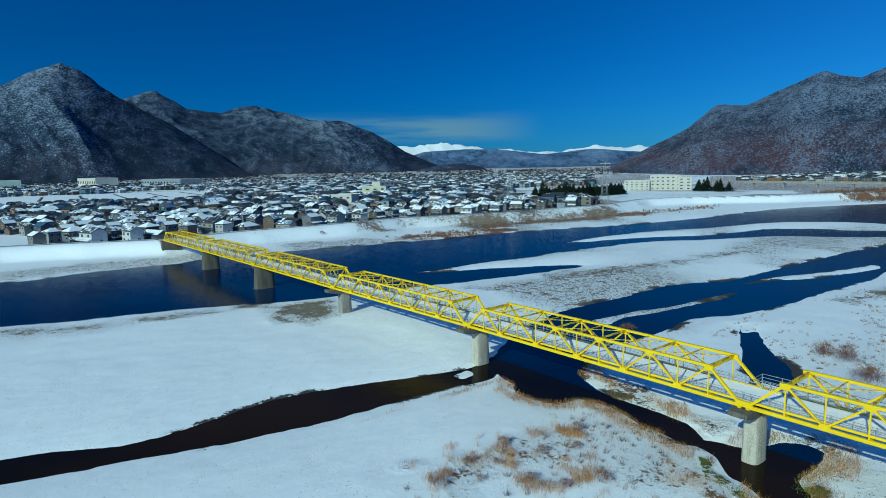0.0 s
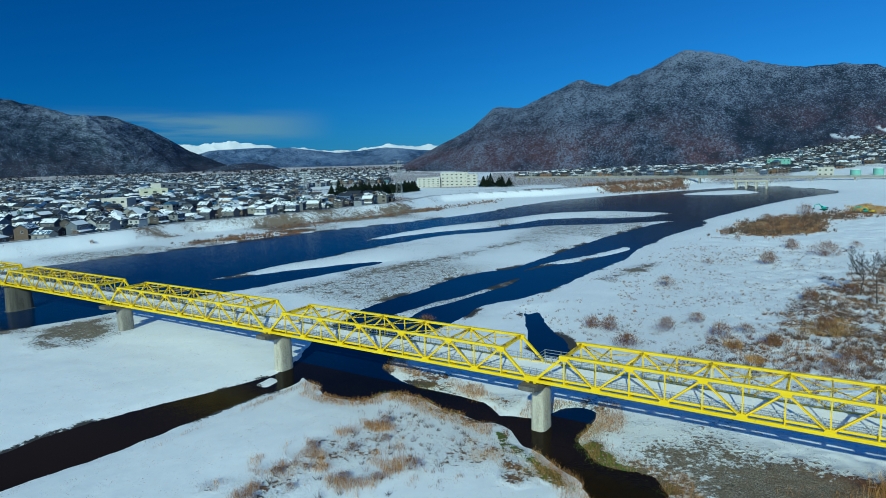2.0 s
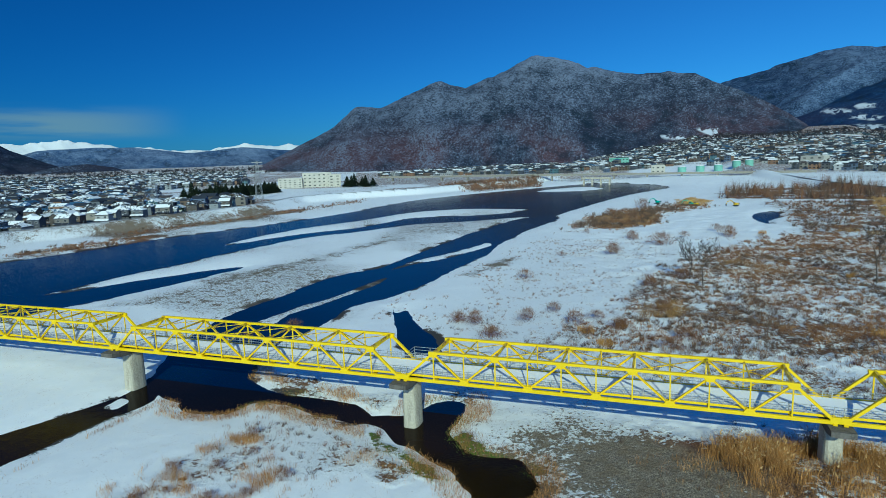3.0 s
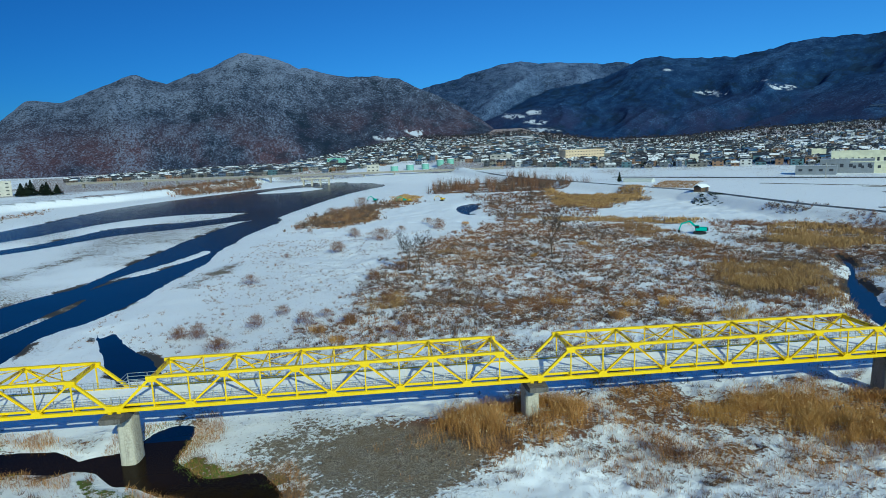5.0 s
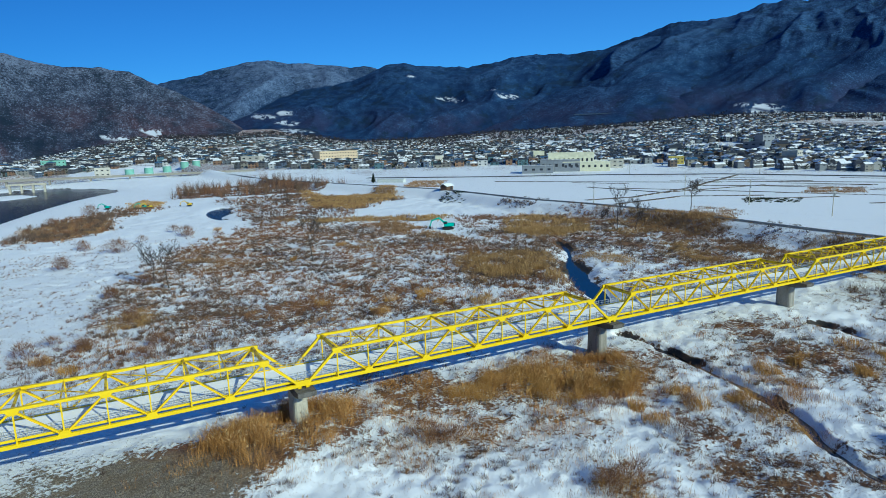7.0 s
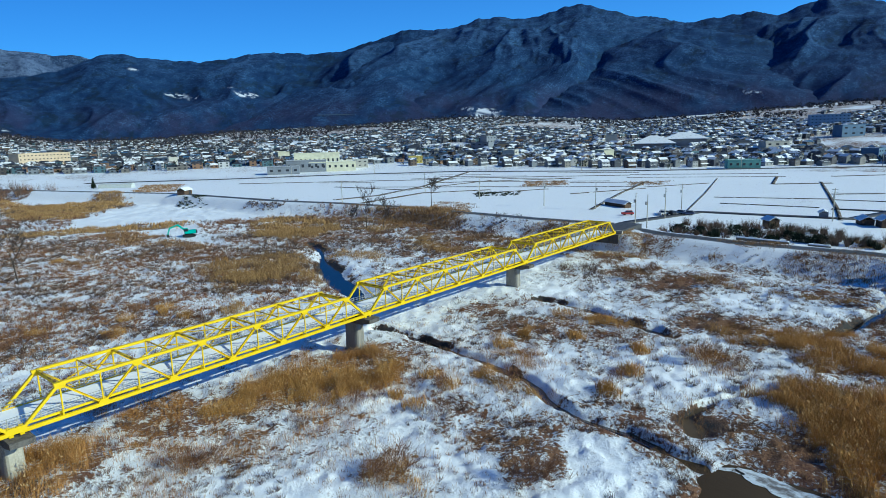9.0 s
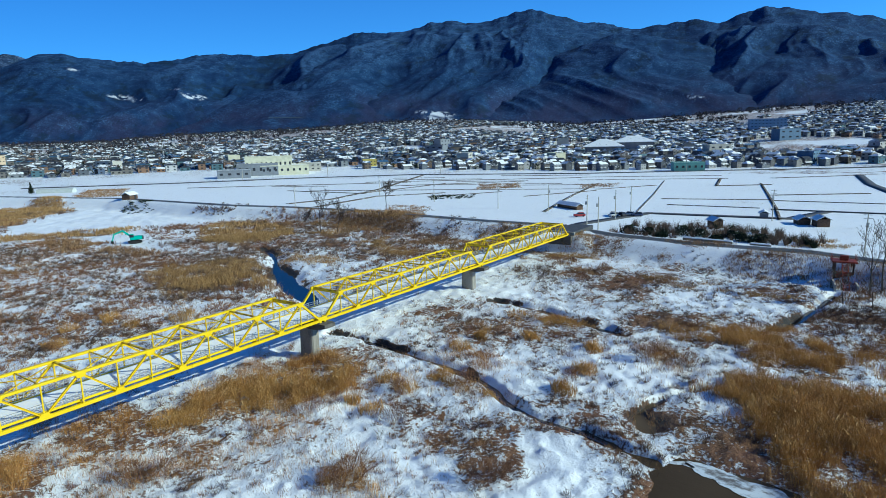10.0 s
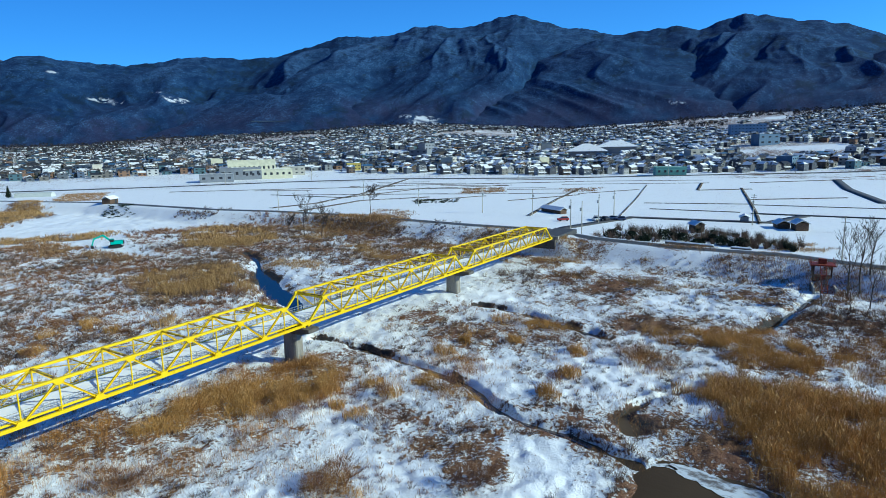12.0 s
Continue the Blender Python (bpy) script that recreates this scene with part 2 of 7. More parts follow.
BROOKS = [[(70.8, 72.5), (71.8, 67.7), (71.5, 61.5), (70.3, 55.9), (69.4, 52.1), (69.0, 48.7), (68.2, 44.4), (67.3, 41.1), (65.5, 37.4), (63.4, 35.2), (62.2, 33.1), (60.8, 29.4), (60.6, 26.5), (60.8, 23.9), (59.9, 20.9), (59.3, 18.5), (58.6, 15.7)],
          [(101.9, 58.0), (101.0, 53.7), (100.4, 47.5), (97.8, 41.9), (96.2, 38.0), (94.8, 34.0), (93.6, 30.3)],
          [(137.7, 3.0), (128.9, 4.4), (121.5, 6.2), (115.2, 7.2), (108.4, 9.8)],
          [(80.6, 13.3), (77.4, 15.4), (74.2, 18.1), (71.5, 19.4), (67.8, 19.5), (65.7, 18.4)]]
BROOK_HALF = (0.75, 1.1, 0.9, 0.4)
# crests of the two levees, x by y
LEVEE_W = ((-120, -320), (13.5, -287), (31, -280), (64, -264), (99, -269), (148, -266), (185, -271), (249, -252), (283, -250), (321, -243), (392, -259), (429, -249), (483, -201), (620, -150), (900, -60))
LEVEE_E = ((-120, 120), (-30, 145), (-8.8, 150.7), (8.5, 157.1), (33, 157.2), (56, 161.7), (75, 171), (100, 170.5), (132, 172.5), (161, 174.4), (194, 172), (225, 166), (309, 163.6), (407, 137), (480, 118), (620, 90), (900, 60))
LEVEE_TOP = 5.0


def levee_gap(x, y):
    """Distance landward of the west and the east levee's crest."""
    west = np.interp(y, [p[0] for p in LEVEE_W], [p[1] for p in LEVEE_W]) - x
    east = x - np.interp(y, [p[0] for p in LEVEE_E], [p[1] for p in LEVEE_E])
    return west, east


FAN = ((-60, 70), (-2, 115), (8, 100), (22, 72), (37, 96), (47, 76), (57, 58), (64, 40), (70, 40), (77, 74), (82, 66), (88, 74), (93, 40), (99, 6), (115, 2), (180, 2), (240, 2))


def land(x, y):
    """Height of the ground, and how deep a place lies in the water's outlines."""
    r, az = np.hypot(x, y), np.degrees(np.arctan2(y, x))
    az = np.where(az < -90, az + 360, az)
    near = r < 760
    wet = np.full(x.shape, -60.0)
    xs, ys = x[near], y[near]
    xs = xs + 0.9 * fbm(xs, ys, 7.0, 3, 11) * smooth(np.hypot(xs, ys), 40, 200) + 0.35 * fbm(xs, ys, 2.2, 2, 15)
    ys = ys + 0.9 * fbm(xs, ys, 7.0, 3, 12) + 0.35 * fbm(xs, ys, 2.2, 2, 16)
    w = np.full(xs.shape, -60.0)
    for poly in WATERS:
        w = np.maximum(w, inside(xs, ys, rounded(poly)))
    for poly in BARS:
        w = np.minimum(w, -inside(xs, ys, rounded(poly)))
    wet[near] = w
    z = 0.15 + 0.35 * fbm(x, y, 60, 3, 3) + 0.12 * fbm(x, y, 9, 3, 4) + 0.7 * smooth(x, 45, 105)
    rough_floor = smooth(x + 0.25 * y, -5, 40) * smooth(y + 0.5 * x, 55, 62) + smooth(x, 25, 50)
    z = z + np.clip(rough_floor, 0, 1) * (0.30 * fbm(x, y, 6.0, 3, 21) + 0.30 * fbm(x, y, 2.2, 2, 22) + 0.13 * fbm(x, y, 1.0, 1, 23))
    z = z + 1.5 * np.exp(-((x - 16.5) ** 2 / 90 + (y - 62.5) ** 2 / 30))
    west, east = levee_gap(x, y)
    for gap, behind in ((west, 2.2), (east, 2.0)):
        bank = smooth(gap, -14, -3) * (LEVEE_TOP - 0.4)
        back = smooth(gap, 3, 11) * (LEVEE_TOP - behind)
        z = np.where(gap > -14, z * (1 - smooth(gap, -14, -6)) + bank + 0.4 * smooth(gap, -14, -6) - back, z)
    ramp = smooth(x, 148.5, 153.5) * (1 - smooth(np.abs(y - 66.8), 4.5, 15)) * smooth(2 - east, 0, 4)
    z = np.where(ramp > 0, np.maximum(z, 5.3 * ramp), z)
    fan = np.interp(az, [p[0] for p in FAN], [p[1] for p in FAN])
    z = z + fan * np.clip((r - 520) / 1500.0, 0, 1.6) ** 1.15 * smooth(r, 480, 620)
    z = z + smooth(r, 700, 1500) * 2.0 * fbm(x, y, 240, 3, 8)
    reach = np.where(x > 30, 2.0, 6.0)
    shore = WATER + (z - WATER) * (1 - np.exp(-np.clip(-wet, 0, None) / reach))
    z = np.where(wet > 0, WATER - 1.3 * smooth(wet, 0, 5), np.where(wet > -39, shore, z))
    for line, half in zip(BROOKS, BROOK_HALF):
        d = near_line(x, y, line) + 0.4 * vnoise(x, y, 3.0, 31)
        z = z - (0.9 + 0.1 * half) * (1 - smooth(d, half * 0.5, half * 1.9))
        wet = np.maximum(wet, np.where(d < half * 1.7, -np.maximum(d - half, 0.0) - 0.05, -60.0))
    return z, wet, west, east

REED_BEDS = [
    [(69.2, 8.6), (66.3, 7.3), (62.6, 4.8), (59.1, 3.0), (56.9, 1.5), (57.3, -7.8), (80.8, -9.8), (85.8, -6.3), (85.5, -2.5), (86.4, 2.3), (85.7, 8.1), (82.2, 12.6), (76.7, 12.6), (72.4, 10.3)],
    [(94.9, 21.7), (95.3, 12.1), (89.6, 10.6), (90.3, 4.4), (89.9, 1.1), (96.5, -3.5), (95.8, -1.2), (102.5, 1.0), (105.8, 4.9), (108.5, 9.9), (103.7, 18.5), (98.3, 24.4)],
    [(44, 71), (55, 69), (63, 66), (66, 58), (56, 53), (49, 56), (42, 63), (39, 66)],
    [(4.7, 65.5), (7.8, 60.6), (12.2, 58.1), (17.4, 59.2), (22.8, 63.3), (24.1, 66.8), (21.6, 70.2), (15.4, 72.1), (7.8, 69.0)],
    [(37, 69), (48, 70), (60, 63), (64, 57), (50, 55), (35, 64)],
    [(119, 180), (135, 177), (140, 159), (127, 154), (115, 166)],
    [(77, 135), (98, 121), (87, 108), (71, 116)],
    [(135, 122), (137, 102), (127, 100), (128, 114)],
    [(165, 160), (176, 138), (166, 134), (158, 151)],
    [(96, 352), (153, 361), (143, 313), (97, 299)],
    [(-3, 131), (3, 136), (6, 125), (-1, 120)],
    [(63, 50), (67, 46), (64, 36), (62, 35), (61, 44)],
    [(93, 45), (97, 38), (92, 36), (90, 42)],
    [(87, 25), (92, 23), (88, 18), (83, 20)],
    [(42, 41), (44, 39), (40, 35), (37, 36), (38, 39)],
    [(29, 80), (37, 76), (37, 66), (31, 65), (27, 70)],
    [(160, 40), (165, 29), (154, 27), (152, 34)],
    [(71, 49), (74, 42), (73, 39), (68, 44)],
    [(93, 339), (125, 350), (130, 314), (99, 297), (88, 303)],
    [(2, 63), (12, 71), (30, 72), (62, 72), (70, 58), (58, 50), (40, 53), (20, 55), (6, 58)],
    [(22, 62), (40, 60), (48, 52), (44, 44), (30, 48), (20, 54)],
    [(112, 215), (128, 228), (100, 246), (62, 262), (70, 248)],
    [(76, 60), (92, 56), (94, 46), (80, 46)],
    [(-51, 36), (-44, 37), (-41, 52), (-43, 58), (-48, 52)],
    [(-42, 42), (-36, 44), (-34, 50), (-39, 51)],
    [(-58, 76), (-48, 75), (-36, 71), (-34, 68), (-38, 70), (-49, 72), (-56, 73)],
    [(-36, 62), (-30, 59), (-24, 55), (-27, 53), (-34, 58)],
]
SCRUB = [
    [(-13, 101), (-5, 157), (7, 198), (48, 258), (95, 224), (100, 176), (117, 142), (88, 96), (26, 98)],
    [(-46, 33), (-47, 41), (-50, 59), (-47, 68), (-30, 65), (-26, 55)],
    [(-38, 260), (-35, 311), (-2, 353), (0, 281), (-18, 260)],
    [(-216, 583), (-187, 638), (-131, 689), (-111, 582), (-156, 503)],
    [(56, 402), (111, 391), (122, 335), (141, 315), (99, 274), (78, 242), (47, 254)],
    [(38, 36), (52, 56), (65, 59), (66, 52), (61, 34), (53, 27), (47, 20)],
    [(84, 73), (100, 69), (102, 40), (119, 10), (117, -7), (97, -3), (82, 24), (72, 46)],
    [(-232, 155), (-234, 179), (-219, 218), (-211, 206), (-218, 167)],
    [(-246, 215), (-247, 233), (-232, 282), (-230, 347), (-219, 435), (-207, 393), (-211, 318), (-224, 253), (-226, 210)],
    [(118, 92), (150, 72), (166, 72), (168, 200), (128, 225), (102, 180)],
    [(-30, 330), (8, 396), (26, 368), (0, 322)],
    [(30, 420), (45, 520), (125, 520), (150, 430), (110, 400)],
    [(-5, 62), (12, 75), (62, 77), (72, 58), (60, 48), (40, 52), (20, 53), (4, 56)],
]
SCRUB += [
    [(-24, 100), (-12, 126), (-4, 112), (28, 99), (62, 95), (72, 86), (40, 78), (8, 82), (-14, 88)],
    [(88, 84), (122, 90), (120, 122), (101, 108)],
    [(-44, 104), (-40, 118), (-22, 126), (-18, 108), (-30, 98)],
    [(120.5, 7.5), (129.5, 2.7), (138.0, -13.0), (92.9, -9.7), (90.2, -5.0), (99.5, -1.2), (108.4, 3.4)],
]
SHINGLE = [
    [(-25, 75), (-4, 73), (10, 67), (9, 53), (-8, 50), (-18, 59)],
    [(-143, 52), (-136, 73), (-116, 67), (-117, 56), (-130, 53)],
    [(-122, 103), (-120, 115), (-120, 143), (-117, 160), (-98, 233), (-100, 170), (-105, 125), (-109, 104)],
    [(-53, 154), (-51, 171), (-43, 195), (-42, 168), (-47, 156)],
    [(-143, 5), (-160, 6), (-153, 16), (-151, 31), (-141, 52), (-135, 48), (-141, 28)],
    [(-226, -20), (-229, 30), (-227, 70), (-230, 100), (-254, 95), (-250, 60), (-256, 20), (-252, -20)],
]
OPEN_SNOW = [
    [(46.8, 51.5), (50.2, 48.8), (48.4, 38.2), (47.8, 31.3), (43.4, 28.5), (39.7, 34.9), (43.6, 42.7)],
    [(48.9, 54.2), (55.1, 54.6), (55.8, 48.3), (49.4, 42.4), (42.9, 45.1)],
    [(1.9, 62.0), (9.5, 56.4), (10.5, 50.7), (0.4, 53.4)],
    [(56.5, 30.9), (59.5, 23.3), (55.1, 16.9), (49.7, 16.2), (45.5, 23.2)],
]
MOSSY_BANKS = [
    [(-23.6, 63.9), (-22.1, 65.0), (-17.5, 62.2), (-13.9, 60.8), (-12.2, 58.1), (-15.3, 55.8), (-19.0, 59.1), (-21.5, 61.3)],
    [(-33.9, 62.4), (-32.3, 62.9), (-24.3, 57.9), (-19.7, 55.0), (-21.5, 53.0), (-26.1, 56.7), (-31.2, 59.4)],
]
MORE_REEDS = [
    ([(131, 198), (149, 210), (154, 196), (153, 175), (141, 158), (128, 156), (119, 168), (120, 181)], 1.7, 0),
    ([(81, 145), (91, 143), (101, 142), (107, 134), (98, 121), (85, 114), (76, 120), (76, 133)], 1.6, 0),
    ([(63, 108), (68, 107), (68, 100), (65, 97), (58, 98)], 1.5, 0),
    ([(115, 137), (117, 128), (116, 114), (113, 109), (106, 109), (106, 120), (106, 127)], 1.1, 0),
    ([(118, 441), (113, 367), (123, 345), (162, 368), (147, 329), (100, 280), (86, 305)], 1.3, 0),
    ([(95, 252), (100, 232), (101, 201), (97, 169), (90, 161), (87, 181), (84, 211)], 1.2, 1),
    ([(63, 190), (72, 186), (68, 172), (59, 176)], 1.0, 1),
    ([(-3, 135), (1, 140), (6, 130), (3, 121), (-2, 125)], 1.3, 0),
    ([(15, 190), (30, 188), (32, 171), (18, 165), (14, 176)], 1.0, 1),
    ([(-37, 293), (-29, 313), (-19, 330), (-1, 320), (-6, 273), (-28, 265)], 1.0, 1),
    ([(6, 411), (17, 431), (27, 398), (21, 367), (8, 375)], 1.2, 0),
    ([(99, 352), (119, 356), (128, 317), (109, 291), (89, 303)], 1.2, 0),
    ([(137, 126), (146, 125), (135, 101), (132, 95), (127, 99), (130, 116)], 1.2, 0),
    ([(167, 173), (181, 143), (174, 124), (164, 127), (157, 152)], 1.1, 1),
    ([(77, 66), (83, 69), (91, 62), (89, 59), (82, 61), (77, 64)], 0.9, 1),
    ([(63, 52), (66, 50), (67, 42), (63, 35), (60, 36), (60, 43), (62, 49)], 1.0, 0),
    ([(76, 54), (79, 53), (78, 46), (74, 41), (71, 44), (72, 50)], 0.9, 1),
    ([(85.9, 26.4), (81.8, 24.3), (81.6, 21.5), (85.6, 18.9), (91.8, 22.7), (91.7, 26.1)], 1.3, 0),
    ([(103, 24), (109, 17), (108, 12), (102, 13), (98, 21)], 1.0, 0),
    ([(96.2, 1.4), (105.4, -0.4), (112.2, -4.8), (115.9, -11.3), (93.3, -9.7), (89.2, -6.0), (91.8, -2.5)], 1.3, 0),
    ([(77.8, 13.5), (83.6, 13.2), (88.5, 8.3), (88.9, 2.4), (89.4, -6.5), (83.6, -6.3), (78.2, 3.0), (71.9, 9.3)], 1.8, 0),
    ([(74, 49), (77, 46), (74, 41), (71, 43), (71, 47)], 0.8, 1),
]
TUFTS = [(42, 107), (54, 112), (55, 106), (87, 145), (-7, 115), (-13, 110), (-9, 103), (34, 251), (43, 172), (35, 119), (43, 107), (48, 114), (56, 115), (62, 186), (95, 42), (94, 40), (94, 49), (81, 49), (75, 49), (84, 31), (85, 42), (76, 30), (68, 29), (52, 47), (53, 51), (60, 51), (59, 47), (76, 29), (85, 32), (85, 42), (69, 30), (78, 15), (77, 12), (99, -2)]
THICKETS = [
    [(86, 154), (102, 154), (117, 151), (104, 125), (85, 101), (76, 100), (71, 106), (66, 111), (72, 128)],
    [(128, 69), (138, 68), (139, 62), (125, 53), (116, 56), (116, 62)],
    [(1, 113), (6, 114), (17, 108), (15, 100), (4, 100), (1, 103)],
    [(-9, 134), (-4, 152), (0, 159), (1, 150), (-4, 138), (-7, 128)],
    [(10, 142), (18, 148), (26, 141), (24, 122), (16, 119), (9, 128)],
    [(119, 7), (128, 1), (125, -4), (112, -2), (109, 4)],
    [(120.6, 6.6), (126.9, 2.6), (127.7, -2.6), (130.2, -10.9), (103.8, -9.2), (100.8, -3.9), (104.6, -1.2), (108.1, 3.4)],
    [(58.8, 17.5), (60.0, 15.5), (56.5, 12.9), (51.9, 12.3), (50.1, 15.3)],
]
MORE_BUSHES = [(-26, 320), (-12, 361), (22, 244), (-11, 232), (-1, 218), (-15, 195), (19, 258), (7, 239), (-29, 245), (-3, 152), (123, 49), (51, 52), (52, 43), (48, 53), (128, 32), (135, 48), (180, 62), (132, -2), (125, 49)]

# ---- materials of the land ----
def ground_material():
    k = Mat("snowy_ground", 0.75, spec=0.25)
    scrub, shingle, road, wetness, green = k.attr("scrub"), k.attr("shingle"), k.attr("road"), k.attr("shore"), k.attr("green")
    big, mid, fine, grit = k.noise(0.035, 4), k.noise(0.40, 6, 0.68), k.noise(2.1, 5, 0.68), k.noise(7.0, 3, 0.6)
    patchy = k.math("ADD", k.math("MULTIPLY", mid, 0.45), k.math("MULTIPLY", fine, 0.55))
    bare = k.math("ADD", k.math("MULTIPLY", scrub, 0.52), k.math("ADD", k.math("MULTIPLY", shingle, 0.50), k.math("MULTIPLY", wetness, 0.35)))
    specks = k.math("MULTIPLY", k.step(grit, 0.60, 0.68), k.step(mid, 0.46, 0.60))
    stipple = k.step(k.math("ADD", fine, k.math("MULTIPLY", shingle, 0.36)), 0.665, 0.725)
    cover = k.math("MAXIMUM", k.step(k.math("ADD", patchy, bare), 0.695, 0.765), k.math("MAXIMUM", k.math("MULTIPLY", specks, 0.8), k.math("MULTIPLY", stipple, 0.85)))
    earth = k.mix(k.step(k.noise(4.5, 4, 0.7), 0.36, 0.64), (0.085, 0.042, 0.026), (0.31, 0.17, 0.090))
    earth = k.mix(k.step(k.noise(0.11, 4, 0.6), 0.42, 0.62, 0.0, 0.7), earth, (0.18, 0.085, 0.055))
    stones = k.mix(k.step(grit, 0.35, 0.7), (0.11, 0.09, 0.07), (0.42, 0.36, 0.28))
    stones = k.mix(k.step(k.noise(0.5, 4, 0.65), 0.44, 0.6, 0.0, 0.45), stones, (0.17, 0.12, 0.07))
    soil = k.mix(k.step(shingle, 0.15, 0.5), earth, stones)
    soil = k.mix(k.math("MULTIPLY", green, k.step(fine, 0.38, 0.6)), soil, (0.10, 0.18, 0.02))
    soil = k.mix(k.math("MULTIPLY", wetness, 1.6, clamp=True), soil, (0.050, 0.047, 0.045))
    snow = k.mix(k.step(mid, 0.3, 0.7), (0.85, 0.87, 0.89), (0.92, 0.93, 0.94))
    col = k.mix(cover, snow, soil)
    asphalt = k.mix(k.step(fine, 0.42, 0.62), (0.055, 0.055, 0.058), (0.10, 0.10, 0.105))
    col = k.mix(road, col, asphalt)
    k.color(col)
    k.rough(k.mix(cover, (0.6, 0.6, 0.6), (0.92, 0.92, 0.92)))
    lumps = k.math("MULTIPLY", k.step(k.math("ADD", scrub, shingle), 0.0, 0.45, 0.07, 1.0), k.math("ADD", k.math("MULTIPLY", fine, 0.8), k.math("MULTIPLY", grit, 0.25)))
    drift = k.math("MULTIPLY", k.noise(0.22, 3, 0.5, (1.0, 0.45, 1.0)), 0.55)
    k.height(k.math("ADD", drift, k.math("ADD", lumps, k.math("MULTIPLY", cover, 0.15))), 0.95, 0.5)
    return k


def water_material(name="river_water", deep=(0.001, 0.008, 0.036), shoal=(0.003, 0.022, 0.070), shine=0.7):
    k = Mat(name, 0.06, spec=0.3)
    k.color(k.mix(k.step(k.noise(0.02, 3), 0.35, 0.65), deep, shoal))
    k.b.inputs["Specular IOR Level"].default_value = 0.0
    gloss, both = k.n.new("ShaderNodeBsdfGlossy"), k.n.new("ShaderNodeMixShader")
    gloss.inputs["Roughness"].default_value = 0.09
    fresnel = k.n.new("ShaderNodeFresnel")
    fresnel.inputs["IOR"].default_value = 1.33
    k.l.new(k.math("MULTIPLY", fresnel.outputs[0], shine), both.inputs["Fac"])
    k.l.new(k.b.outputs["BSDF"], both.inputs[1])
    k.l.new(gloss.outputs["BSDF"], both.inputs[2])
    k.l.new(both.outputs["Shader"], k.n["Material Output"].inputs["Surface"])
    k.l.new(k.step(k.noise(0.05, 3, 0.6, (1.0, 0.35, 1.0)), 0.4, 0.65, 0.02, 0.10), gloss.inputs["Roughness"])
    k.height(k.math("ADD", k.noise(0.8, 4, 0.6, (1.0, 0.5, 1.0)), k.math("MULTIPLY", k.noise(3.5, 2), 0.3)), 0.14, 0.4)
    k.l.new(k.b.inputs["Normal"].links[0].from_socket, gloss.inputs["Normal"])
    return k


def mountain_material(name, dark, light, red, snow_amount, snow_tone=(0.36, 0.42, 0.55), relief=0.45, dusted=0.55):
    """Bare winter woods with pines between, and snow dust that thickens with height. Most tones passed in are blued for
    distance haze.
    """
    k = Mat(name, 0.95, spec=0.1)
    k.co = k.vector("slope")
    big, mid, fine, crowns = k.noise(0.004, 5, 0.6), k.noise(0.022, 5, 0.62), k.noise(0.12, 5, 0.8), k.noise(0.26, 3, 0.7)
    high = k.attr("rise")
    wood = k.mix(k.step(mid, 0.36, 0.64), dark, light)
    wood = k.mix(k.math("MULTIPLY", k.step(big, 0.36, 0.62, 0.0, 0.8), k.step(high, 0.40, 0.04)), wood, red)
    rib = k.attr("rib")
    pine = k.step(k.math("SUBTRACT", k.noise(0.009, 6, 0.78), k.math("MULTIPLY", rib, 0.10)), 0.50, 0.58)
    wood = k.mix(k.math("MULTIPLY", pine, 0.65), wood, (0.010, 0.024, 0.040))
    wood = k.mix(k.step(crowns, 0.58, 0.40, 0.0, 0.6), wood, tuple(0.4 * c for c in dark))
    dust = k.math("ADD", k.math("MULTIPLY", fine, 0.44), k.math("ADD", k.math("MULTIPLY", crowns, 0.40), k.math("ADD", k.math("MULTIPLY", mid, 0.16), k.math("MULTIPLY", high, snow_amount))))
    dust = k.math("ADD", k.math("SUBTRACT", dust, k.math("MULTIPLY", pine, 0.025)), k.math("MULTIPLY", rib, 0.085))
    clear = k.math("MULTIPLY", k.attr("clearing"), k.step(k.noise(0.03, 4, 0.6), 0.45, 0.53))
    # forest snow tones hold the blue tree shade lying on the snow
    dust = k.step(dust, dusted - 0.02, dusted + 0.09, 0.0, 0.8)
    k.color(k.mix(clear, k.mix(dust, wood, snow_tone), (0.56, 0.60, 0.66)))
    k.height(k.math("ADD", k.math("MULTIPLY", mid, 0.6), k.math("ADD", k.math("MULTIPLY", fine, 0.45), k.math("MULTIPLY", crowns, 0.25))), relief, 6.0)
    return k


GROUND, RIVER_WATER = ground_material(), water_material()


